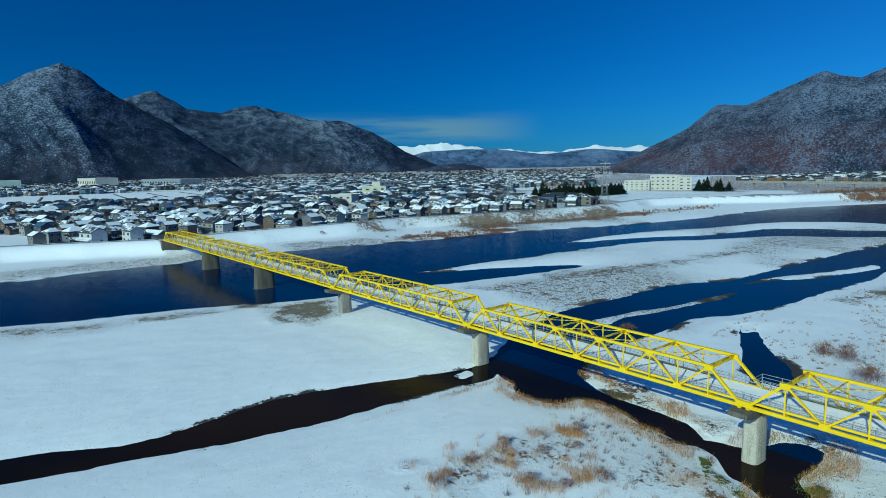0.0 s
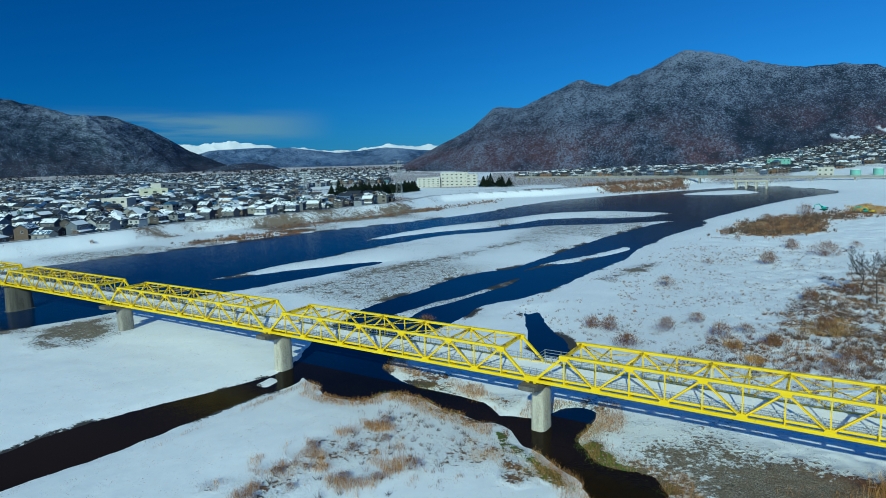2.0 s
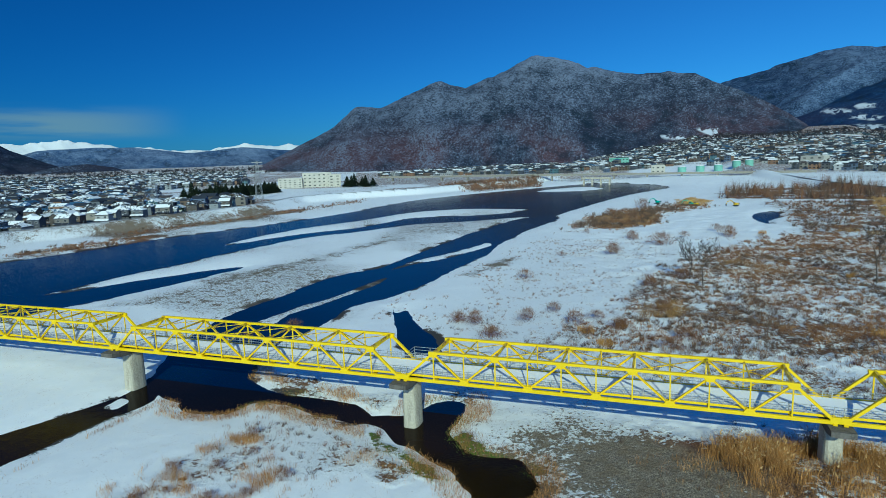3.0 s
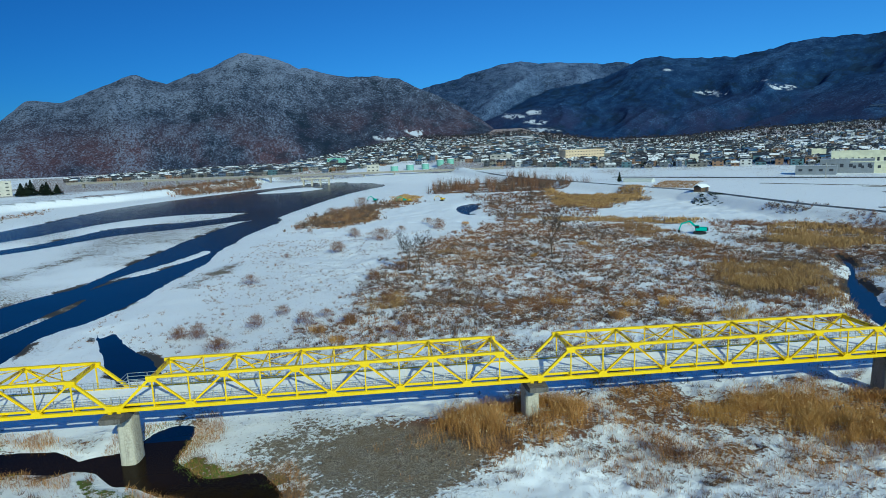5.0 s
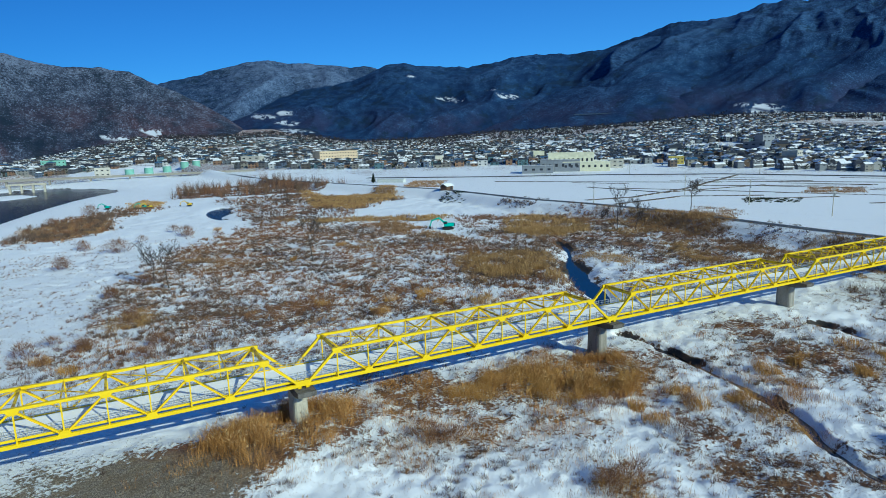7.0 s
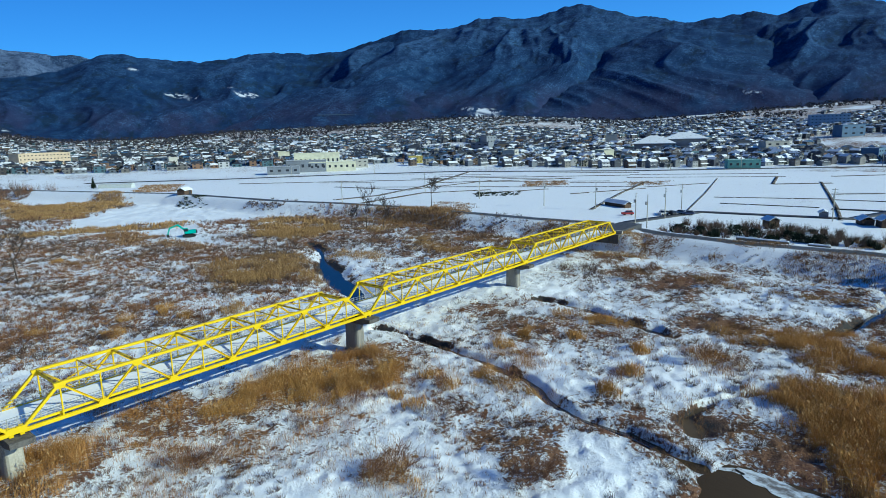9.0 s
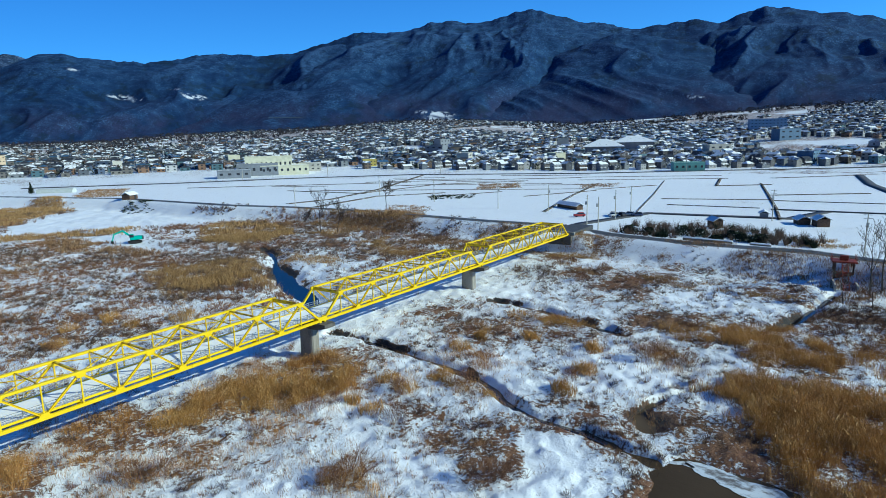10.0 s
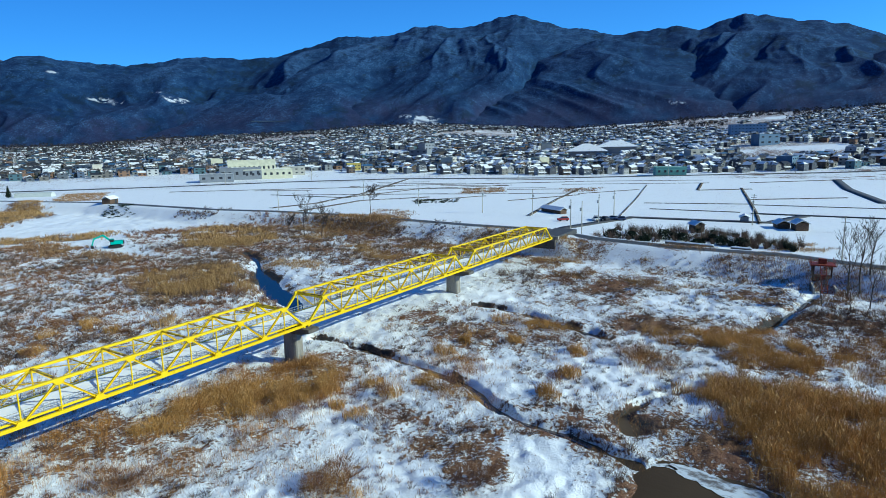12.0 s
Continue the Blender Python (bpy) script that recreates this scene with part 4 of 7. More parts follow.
def build_span():
    """One Warren truss span with verticals; the origin is the near lower chord's west end."""
    top = root("bridge_span", pose(0, 0, 0), "bright yellow steel through-truss bridge span with snowy deck", "bridge span", "spans of the truss bridge")
    bay, half = (SPAN - 0.7) / BAYS, (SPAN - 0.7) / BAYS / 2
    x0 = 0.35
    nodes_b = [x0 + bay * k for k in range(BAYS + 1)]
    nodes_t = [x0 + half + bay * k for k in range(BAYS)]
    cache = {}

    def member(name, a, b, w, h, web=0.0, paint=YELLOW):
        m, n = along(a, b)
        key = (name, round(n, 2), w, h, web)
        if key not in cache:
            cache[key] = part(name, beam((-n / 2, 0, 0), (n / 2, 0, 0), w, h, web), paint, top)
            cache[key].matrix_local = m
            return
        shared(name, cache[key].data, top, m)

    for y in (0.0, TRUSS_W):
        member("lower_chord", (x0 - 0.1, y, 0), (nodes_b[-1] + 0.1, y, 0), 0.30, 0.36)
        member("upper_chord", (nodes_t[0], y, TRUSS_H), (nodes_t[-1], y, TRUSS_H), 0.34, 0.28)
        member("edge_beam", (x0, y + (0.34 if y == 0 else -0.34), 0.42), (nodes_b[-1], y + (0.34 if y == 0 else -0.34), 0.42), 0.10, 0.24)
        member("end_post", (nodes_b[0], y, 0), (nodes_t[0], y, TRUSS_H), 0.30, 0.28)
        member("end_post", (nodes_b[-1], y, 0), (nodes_t[-1], y, TRUSS_H), 0.30, 0.28)
        for k in range(BAYS):
            if k:
                member("diagonal", (nodes_b[k], y, 0.1), (nodes_t[k], y, TRUSS_H - 0.1), 0.22, 0.20, 0.02)
            if k < BAYS - 1:
                member("diagonal", (nodes_t[k], y, TRUSS_H - 0.1), (nodes_b[k + 1], y, 0.1), 0.22, 0.20, 0.02)
            member("hanger", (nodes_t[k], y, 0.1), (nodes_t[k], y, TRUSS_H - 0.1), 0.13, 0.11, 0.015)
            if 0 < k:
                member("hanger", (nodes_b[k], y, 0.1), (nodes_b[k], y, TRUSS_H - 0.1), 0.13, 0.11, 0.015)
        for k, xb in enumerate(nodes_b):
            gm = cache.get("gusset")
            mm = Matrix.Translation((xb, y, 0.22))
            if gm is None:
                bm = bmesh.new()
                vs = [bm.verts.new((px_, -0.165, pz)) for px_, pz in ((-0.55, -0.3), (0.55, -0.3), (0.55, -0.02), (0.3, 0.32), (-0.3, 0.32), (-0.55, -0.02))]
                f = bm.faces.new(vs)
                ext = bmesh.ops.extrude_face_region(bm, geom=[f])
                bmesh.ops.translate(bm, verts=[v for v in ext["geom"] if isinstance(v, bmesh.types.BMVert)], vec=(0, 0.33, 0))
                bmesh.ops.recalc_face_normals(bm, faces=bm.faces[:])
                cache["gusset"] = gm = part("gusset_plate", bm, YELLOW, top)
                gm.matrix_local = mm
            else:
                shared("gusset_plate", gm.data, top, mm)
        for xt in nodes_t:
            shared("gusset_plate", cache["gusset"].data, top, Matrix.Translation((xt, y, TRUSS_H - 0.2)) @ Matrix.Rotation(math.pi, 4, "X"))
    # top bracing: struts and crossed laterals in every half bay
    xs = [nodes_t[0] + half * k for k in range(2 * (BAYS - 1) + 1)]
    for k, x in enumerate(xs):
        member("top_strut", (x, 0.1, TRUSS_H - 0.02), (x, TRUSS_W - 0.1, TRUSS_H - 0.02), 0.11 if k % 2 else 0.20, 0.12 if k % 2 else 0.20, paint=WORN_YELLOW)
    for k in range(BAYS - 1):
        a, b = nodes_t[k], nodes_t[k + 1]
        member("lateral_brace", (a, 0.1, TRUSS_H - 0.08), (b, TRUSS_W - 0.1, TRUSS_H - 0.08), 0.11, 0.09, paint=WORN_YELLOW)
        member("lateral_brace", (a, TRUSS_W - 0.1, TRUSS_H - 0.10), (b, 0.1, TRUSS_H - 0.10), 0.11, 0.09, paint=WORN_YELLOW)
    for x in (nodes_t[0], nodes_t[-1]):
        member("portal_beam", (x, 0.1, TRUSS_H - 0.28), (x, TRUSS_W - 0.1, TRUSS_H - 0.28), 0.12, 0.30)
    for k in range(2 * BAYS + 1):
        member("floor_beam", (x0 + half * k, 0.12, -0.05), (x0 + half * k, TRUSS_W - 0.12, -0.05), 0.2, 0.34, 0.02)
    for y in (1.3, 2.87, 4.45):
        member("stringer", (x0, y, 0.14), (nodes_b[-1], y, 0.14), 0.16, 0.24, 0.02)
    part("deck", box(SPAN / 2, TRUSS_W / 2, 0.34, SPAN, TRUSS_W - 0.9, 0.14), DECK_SNOW, top, "thin trodden snow over the bridge deck")
    for y in (0.5, TRUSS_W - 0.5):
        bm = bmesh.new()
        for z in (0.62, 0.95, 1.28):
            add_box(bm, SPAN / 2, y, z, SPAN, 0.05, 0.05)
        part("rail", bm, GALVANISED, top, "pale steel handrail")
        verts, faces = [], []
        for k in range(int(SPAN / 0.30)):
            x = 0.15 + 0.30 * k
            b0 = len(verts)
            verts += [(x - 0.012, y - 0.012, 0.42), (x + 0.012, y - 0.012, 0.42), (x, y + 0.016, 0.42), (x - 0.012, y - 0.012, 1.28), (x + 0.012, y - 0.012, 1.28), (x, y + 0.016, 1.28)]
            faces += [(b0, b0 + 1, b0 + 4, b0 + 3), (b0 + 1, b0 + 2, b0 + 5, b0 + 4), (b0 + 2, b0, b0 + 3, b0 + 5)]
        mesh_object("railing_mesh", verts, faces, GALVANISED, top, True)
        for k in range(24):
            bmn = cache.get("post")
            mm = Matrix.Translation((0.4 + k * 1.92, y, 0.88))
            if bmn is None:
                cache["post"] = part("rail_post", box(0, 0, 0, 0.08, 0.08, 0.96), GALVANISED, top)
                cache["post"].matrix_local = mm
            else:
                shared("rail_post", bmn.data, top, mm)
    return top


JOINT_Z = (5.5, 5.85, 6.1, 6.2, 6.4, 6.4, 6.42, 6.35, 6.1, 5.85)
span = build_span()
for k in range(9):
    a = Vector((BRIDGE_X0 + SPAN * k, BRIDGE_Y, JOINT_Z[k]))
    b = Vector((BRIDGE_X0 + SPAN * (k + 1), BRIDGE_Y, JOINT_Z[k + 1]))
    m = Matrix.Translation(a) @ Matrix.Rotation(-math.atan2(b.z - a.z, SPAN), 4, "Y")
    if k == 0:
        span.matrix_world = m
    else:
        copy_thing(span, m)


def ring(bm, pts, z):
    return [bm.verts.new((x, y, z)) for x, y in pts]


def loft(rings):
    """A solid through rings of (points, z)."""
    bm = bmesh.new()
    rs = [ring(bm, p, z) for p, z in rings]
    n = len(rs[0])
    for a, b in zip(rs[:-1], rs[1:]):
        for k in range(n):
            bm.faces.new((a[k], a[(k + 1) % n], b[(k + 1) % n], b[k]))
    bm.faces.new(rs[0][::-1])
    bm.faces.new(rs[-1])
    bmesh.ops.recalc_face_normals(bm, faces=bm.faces[:])
    return bm


def oval(half_x, half_y, n=20, nose=0.0):
    pts = []
    for k in range(n):
        a = 2 * math.pi * k / n
        c, s = math.cos(a), math.sin(a)
        pts.append((half_x * math.copysign(abs(c) ** 0.5, c), half_y * math.copysign(abs(s) ** (0.75 + nose), s)))
    return pts


def hexagon(half_x, half_y, cut):
    return [(half_x, -half_y + cut), (half_x, half_y - cut), (half_x * 0.35, half_y), (-half_x * 0.35, half_y), (-half_x, half_y - cut), (-half_x, -half_y + cut), (-half_x * 0.35, -half_y), (half_x * 0.35, -half_y)]


OLD_CONCRETE, MID_CONCRETE = concrete("old_river_concrete", (0.13, 0.12, 0.10), (0.06, 0.055, 0.045)), concrete("grey_streaked_concrete", (0.27, 0.25, 0.22), (0.13, 0.12, 0.105))


def pier(x, top_z, foot_z, old, stone):
    p = root("bridge_pier", pose(x, BRIDGE_Y + TRUSS_W / 2, foot_z), "tapered old concrete river pier on a round footing" if old else "stained concrete pier with dark crosshead under the bridge", "bridge pier", "piers of the truss bridge")
    h = top_z - foot_z - 0.3
    if old:
        part("shaft", loft([(oval(1.4, 2.9), -1.5), (oval(1.4, 2.9), 0.25), (oval(1.05, 2.6), h - 0.3), (oval(1.3, 3.3), h - 0.3), (oval(1.3, 3.3), h)]), OLD_CONCRETE, p)
        part("footing", loft([(oval(1.9, 3.4), -1.8), (oval(1.9, 3.4), 0.2), (oval(1.75, 3.25), 0.32)]), OLD_CONCRETE, p, "worn concrete footing at the waterline")
    else:
        part("shaft", loft([(oval(1.0, 1.5), -1.2), (oval(0.92, 1.4), h - 1.0)]), stone, p)
        bm = loft([(hexagon(1.0, 2.6, 0.1), h - 1.0), (hexagon(1.05, 4.5, 0.1), h - 0.55), (hexagon(1.05, 4.5, 0.1), h)])
        part("crosshead", bm, DARK_CONCRETE, p, "dark stained concrete crosshead")
    for dy in (-TRUSS_W / 2, TRUSS_W / 2):
        for dx in (-0.45, 0.45):
            part("bearing", box(dx, dy, h + 0.12, 0.4, 0.45, 0.26, 0.03), YELLOW, p, "yellow steel bearing")
    return p


# the east piers' darker concrete includes the shade on their near faces
for k, (foot, old) in enumerate(((-0.9, True), (-0.9, True), (-0.3, False), (0.2, False), (0.3, False), (0.4, False), (0.7, False), (0.8, False))):
    pier(BRIDGE_X0 + SPAN * (k + 1), JOINT_Z[k + 1], foot, old, CONCRETE if 2 < k < 6 else MID_CONCRETE)


# ---- winter plants ----
def straw(name, low, high):
    k = Mat(name, 0.85, spec=0.15)
    tone = k.math("POWER", k.island(), 1.35)
    tone = k.math("MULTIPLY", tone, k.step(k.noise(0.22, 4, 0.6), 0.30, 0.62, 0.30, 1.15), clamp=True)
    k.color(k.mix(tone, low, high))
    return k


REED, TWIG = straw("dry_reed", (0.33, 0.17, 0.050), (0.76, 0.45, 0.165)), straw("bare_twigs", (0.065, 0.045, 0.038), (0.25, 0.17, 0.125))
RUST_REED = straw("rusty_grass", (0.25, 0.115, 0.035), (0.70, 0.38, 0.14))
SCRUB_GRASS = straw("withered_grass", (0.15, 0.072, 0.036), (0.58, 0.335, 0.16))
BUSH_TWIG = straw("reddish_twigs", (0.12, 0.058, 0.036), (0.38, 0.205, 0.115))
PLUME = straw("reed_plume", (0.36, 0.22, 0.09), (0.62, 0.44, 0.24))
FAR_REED, FAR_RUST = straw("far_dry_reed", (0.30, 0.175, 0.075), (0.55, 0.36, 0.165)), straw("far_rusty_grass", (0.22, 0.125, 0.065), (0.44, 0.275, 0.14))
MOSSY = straw("mossy_grass", (0.05, 0.07, 0.012), (0.20, 0.26, 0.05))
BARK = plain("grey_bark", (0.085, 0.07, 0.06), 0.9, 0.0, 0.4, 6.0)
rng = np.random.default_rng(7)


def ground_z(x, y):
    return land(np.asarray(x, float), np.asarray(y, float))[0]


def blades(px_, py_, pz_, height, width, lean):
    """Thin bent blades: two triangles and a tip each, as arrays of vertices and faces."""
    n = len(px_)
    h = height * rng.uniform(0.55, 1.1, n)
    a, t = rng.uniform(0, 2 * np.pi, n), rng.uniform(0, 2 * np.pi, n)
    s = lean * h * rng.uniform(0.2, 1.0, n)
    wx, wy = np.cos(a) * width / 2, np.sin(a) * width / 2
    base = np.stack([px_, py_, pz_ - 0.05], 1)
    mid = base + np.stack([0.3 * s * np.cos(t), 0.3 * s * np.sin(t), 0.6 * h], 1)
    tip = base + np.stack([s * np.cos(t), s * np.sin(t), h], 1)
    side = np.stack([wx, wy, 0 * wx], 1)
    v = np.stack([base - side, base + side, mid + side * 0.9, mid - side * 0.9, tip], 1).reshape(-1, 3)
    k = np.arange(n)[:, None] * 5
    f = np.concatenate([k + [0, 1, 2], k + [0, 2, 3], k + [3, 2, 4]])
    return v, f


def scatter(poly, per_m2, edge=1.0, seed=0):
    p = np.array(poly, float)
    lo, hi = p.min(0) - edge, p.max(0) + edge
    n = int(per_m2 * np.prod(hi - lo))
    x, y = rng.uniform(lo[0], hi[0], n), rng.uniform(lo[1], hi[1], n)
    d = inside(x, y, poly) + edge * fbm(x, y, 5, 3, 70 + seed)
    thin = fbm(x, y, 3.5, 2, 75 + seed)
    full = smooth(d + 0.8 * edge * fbm(x, y, 2.0, 2, 85 + seed), -0.3 * edge, 1.1 * edge) * smooth(thin, -0.45, 0.05)
    keep = rng.uniform(0, 1, n) < full
    return x[keep], y[keep]


REED_LOOK = (2.2, 1.8, 1.8, 2.4, 1.8, 2.2, 2.6, 1.6, 1.6, 1.2, 1.3, 1.2, 1.7, 1.6, 1.6, 1.2, 1.1, 1.1, 1.2, 0.9, 0.9, 1.4, 0.9, 1.0, 1.0, 0.7, 0.7)
RUSTY = {2, 3, 8, 13, 15, 16, 17, 19, 20, 23, 24}
for poly, tall, rusty in MORE_REEDS:
    if rusty:
        RUSTY.add(len(REED_BEDS))
    REED_BEDS.append(poly)
    REED_LOOK += (tall,)
for k, (poly, tall) in enumerate(zip(REED_BEDS, REED_LOOK)):
    far = np.hypot(*np.mean(poly, 0))
    x, y = scatter(poly, 120 if k in (0, 1, 2, 3, 4) else 26 if k == 19 else 26 if k == 20 else 110 if k in (23, 24) else 42 if k >= 19 and far < 110 else 80 if far < 110 else 22 if far < 220 else 6, 2.4 if k in (0, 1, 2, 3, 4) else 5.0 if k < 27 else 3.5, k)
    z, wet = land(x, y)[:2]
    x, y, z = x[wet < 0.5], y[wet < 0.5], z[wet < 0.5]
    v, f = blades(x, y, z, tall * (0.8 + 0.35 * fbm(x, y, 6, 2, 77)), 0.020 if far < 110 else 0.050 if far < 220 else 0.18, 0.75)
    if far < 120 and tall > 1.2:
        tips = v.reshape(-1, 5, 3)[::7]
        drop = tips[:, 4] - 0.16 * tall * (tips[:, 4] - tips[:, 2])
        side = 0.03 * rng.normal(0, 1, drop.shape)
        pv = np.stack([tips[:, 4], drop + side, drop - side], 1).reshape(-1, 3)
        tagged(mesh_object("reed_plumes", pv, np.arange(len(pv)).reshape(-1, 3), PLUME, flat=True), "pale feathery plumes on dry reeds", "reeds", "reed beds of the river plain", "stuff")
    ob = mesh_object("reed_bed", v, f, (RUST_REED if far < 110 else FAR_RUST) if k in RUSTY else REED if far < 110 else FAR_REED, flat=True)
    tagged(ob, "rust-brown dry grass standing in the snow" if k in RUSTY else "golden dry reeds standing in the snow", "reeds", "reed beds of the river plain", "stuff")


def twiggy(px_, py_, pz_, height, radius, twigs, width):
    """Shrubs as sprays of thin rising twigs."""
    n = len(px_)
    size = rng.uniform(0.55, 1.25, n)
    bx, by, bz, sz = (np.repeat(v, twigs) for v in (px_, py_, pz_, size))
    m = n * twigs
    a = rng.uniform(0, 2 * np.pi, m)
    q = np.sqrt(rng.uniform(0, 1, m)) * radius * sz
    base = np.stack([bx + 0.35 * q * np.cos(a), by + 0.35 * q * np.sin(a), bz - 0.05], 1)
    tip = np.stack([bx + 1.25 * q * np.cos(a), by + 1.25 * q * np.sin(a), bz + height * sz * rng.uniform(0.5, 1.0, m)], 1)
    b = rng.uniform(0, 2 * np.pi, m)
    side = np.stack([np.cos(b), np.sin(b), 0 * b], 1) * width / 2
    v = np.stack([base - side, base + side, tip + side * 0.3], 1).reshape(-1, 3)
    return v, np.arange(m * 3).reshape(-1, 3)


SCRUB_LOOK = ((0.8, 1.05), (0.35, 0.8), (0.5, 2.2), (0.12, 4.5), (0.12, 2.0), (0.45, 0.8), (0.45, 0.9), (0.5, 1.3), (0.12, 1.6), (0.55, 1.2), (0.3, 1.8), (0.05, 8.5), (0.4, 0.9), (0.5, 1.15), (0.45, 1.1), (0.12, 0.8), (0.9, 1.0))
for k, (poly, (dense, tall)) in enumerate(zip(SCRUB, SCRUB_LOOK)):
    far = np.hypot(*np.mean(poly, 0))
    x, y = scatter(poly, dense, 7.0, 20 + k)
    z, wet = land(x, y)[:2]
    ok = wet < -0.6
    red = fbm(x, y, 15, 3, 64) + 0.25 * fbm(x, y, 2.0, 1, 65) > 0.06
    for pick, mat, label in ((ok & ~red, TWIG, "leafless brown scrub poking through thin snow"), (ok & red, BUSH_TWIG, "leafless reddish scrub poking through thin snow")):
        if pick.any():
            v, f = twiggy(x[pick], y[pick], z[pick], tall, 0.75 * tall ** 0.5, 26 if far < 200 else 18, 0.035 if far < 130 else 0.055 if far < 250 else 0.14)
            tagged(mesh_object("scrub", v, f, mat, flat=True), label, "scrub", "scrub of the river plain", "stuff")
    x, y = scatter(poly, dense * (2.4 if k == 0 else 1.6), 6.0, 40 + k)
    z, wet = land(x, y)[:2]
    ok = wet < -0.4
    n = 7
    x, y, z = (np.repeat(q[ok], n) for q in (x, y, z))
    x, y = x + rng.normal(0, 0.22, len(x)), y + rng.normal(0, 0.22, len(y))
    v, f = blades(x, y, z, 0.5, 0.03 if far < 130 else 0.05 if far < 250 else 0.14, 0.8)
    tagged(mesh_object("dry_grass", v, f, SCRUB_GRASS, flat=True), "withered straw-coloured grass tufts in the snow", "grass", "grass of the river plain", "stuff")

# thickets of thin upright saplings
for k, poly in enumerate(THICKETS):
    x, y = scatter(poly, 0.55, 4.0, 110 + k)
    z, wet = land(x, y)[:2]
    ok = wet < -0.3
    v, f = twiggy(x[ok], y[ok], z[ok], 1.9, 0.95, 24, 0.03)
    tagged(mesh_object("sapling_thicket", v, f, TWIG, flat=True), "grey-brown thicket of thin bare saplings in snow", "thicket", "thickets of the river plain", "stuff")

# clumps of tall straw and low brown dots out on the open floor
x, y = np.array(TUFTS, float).T
x, y = np.repeat(x, 260), np.repeat(y, 260)
q, a = np.sqrt(rng.uniform(0, 1, len(x))) * np.repeat(rng.uniform(0.9, 2.0, len(TUFTS)), 260), rng.uniform(0, 2 * np.pi, len(x))
x, y = x + q * np.cos(a), y + q * np.sin(a)
v, f = blades(x, y, ground_z(x, y), 1.25, 0.04, 0.8)
tagged(mesh_object("straw_clumps", v, f, REED, flat=True), "golden clumps of tall dry grass in snow", "grass", "grass of the river plain", "stuff")
OPEN_PLAIN = [(-62, 112), (-38, 100), (-14, 104), (-8, 150), (6, 200), (30, 250), (-6, 262), (-40, 252), (-52, 190)]
x, y = scatter(OPEN_PLAIN, 0.36, 3.0, 120)
z, wet = land(x, y)[:2]
ok = (wet < -0.5) & (fbm(x, y, 18, 3, 121) > -0.1)
v, f = twiggy(x[ok], y[ok], z[ok], 0.5, 0.45, 14, 0.05)
tagged(mesh_object("scrub", v, f, BUSH_TWIG, flat=True), "low sparse brown weeds dotting open snow", "scrub", "scrub of the river plain", "stuff")

# rank grass along the edges of the ponds and the creek by the bridge
for tall, per, lo, hi, mat, label in ((0.75, 30, -4.2, -0.1, RUST_REED, "rust-brown bank grass along dark water"), (0.55, 32, -3.4, 0.1, SCRUB_GRASS, "withered bank grass along dark water"), (0.45, 30, -2.0, 0.2, MOSSY, "mossy green bank grass along dark water")):
    n = int(per * 66 * 44)
    x, y = rng.uniform(-66, 0, n), rng.uniform(38, 82, n)
    wet = land(x, y)[1]
    ok = (wet > lo) & (wet < hi) & (fbm(x, y, 6, 3, 140 + int(100 * tall)) > (0.02 if mat is not MOSSY else 0.10)) & (rng.uniform(0, 1, n) < smooth(wet, lo, lo + 1.2))
    x, y = x[ok], y[ok]
    v, f = blades(x, y, ground_z(x, y), tall, 0.022, 0.85)
    tagged(mesh_object("bank_grass", v, f, mat, flat=True), label, "grass", "grass of the river plain", "stuff")

for k, poly in enumerate(MOSSY_BANKS):
    x, y = scatter(poly, 46, 1.2, 200 + k)
    v, f = blades(x, y, ground_z(x, y), 0.4, 0.03, 0.9)
    tagged(mesh_object("bank_grass", v, f, MOSSY, flat=True), "mossy green tufts on the pond's bank", "grass", "grass of the river plain", "stuff")

# grass leaning over the brooks
for line, half in zip(BROOKS, BROOK_HALF):
    p = np.array(line, float)
    n = int(260 * np.hypot(*np.diff(p, axis=0).T).sum() / 2)
    k, t = rng.integers(0, len(p) - 1, n), rng.uniform(0, 1, n)
    q = p[k] + (p[k + 1] - p[k]) * t[:, None] + rng.normal(0, 1.5, (n, 2))
    gap = near_line(q[:, 0], q[:, 1], line)
    ok = (gap > half) & (fbm(q[:, 0], q[:, 1], 5, 3, 150) > -0.05)
    q = q[ok]
    v, f = blades(q[:, 0], q[:, 1], ground_z(q[:, 0], q[:, 1]), 0.6, 0.022, 0.9)
    tagged(mesh_object("bank_grass", v, f, SCRUB_GRASS, flat=True), "withered bank grass along a narrow brook", "grass", "grass of the river plain", "stuff")

# sparse tufts over the open floor east of the river
EAST_FLOOR = [(18, 20), (60, -12), (150, -12), (152, 60), (60, 62), (18, 60)]
x, y = scatter(EAST_FLOOR, 0.8, 2.0, 60)
z, wet = land(x, y)[:2]
thin = fbm(x, y, 16, 3, 61) > -0.15
bare = np.max([inside(x, y, poly) for poly in OPEN_SNOW], axis=0) > 0.5
ok = (wet < -0.5) & thin & ~bare
n = 9
x, y, z = (np.repeat(q[ok], n) for q in (x, y, z))
x, y = x + rng.normal(0, 0.28, len(x)), y + rng.normal(0, 0.28, len(y))
v, f = blades(x, y, z, 0.55, 0.026, 0.85)
tagged(mesh_object("dry_grass", v, f, SCRUB_GRASS, flat=True), "withered rust-coloured grass tufts in the snow", "grass", "grass of the river plain", "stuff")
x, y = scatter(EAST_FLOOR, 0.42, 2.0, 62)
z, wet = land(x, y)[:2]
bare = np.max([inside(x, y, poly) for poly in OPEN_SNOW], axis=0) > 0.5
ok = ~bare & (wet < -0.5) & (fbm(x, y, 13, 3, 63) > 0.0)
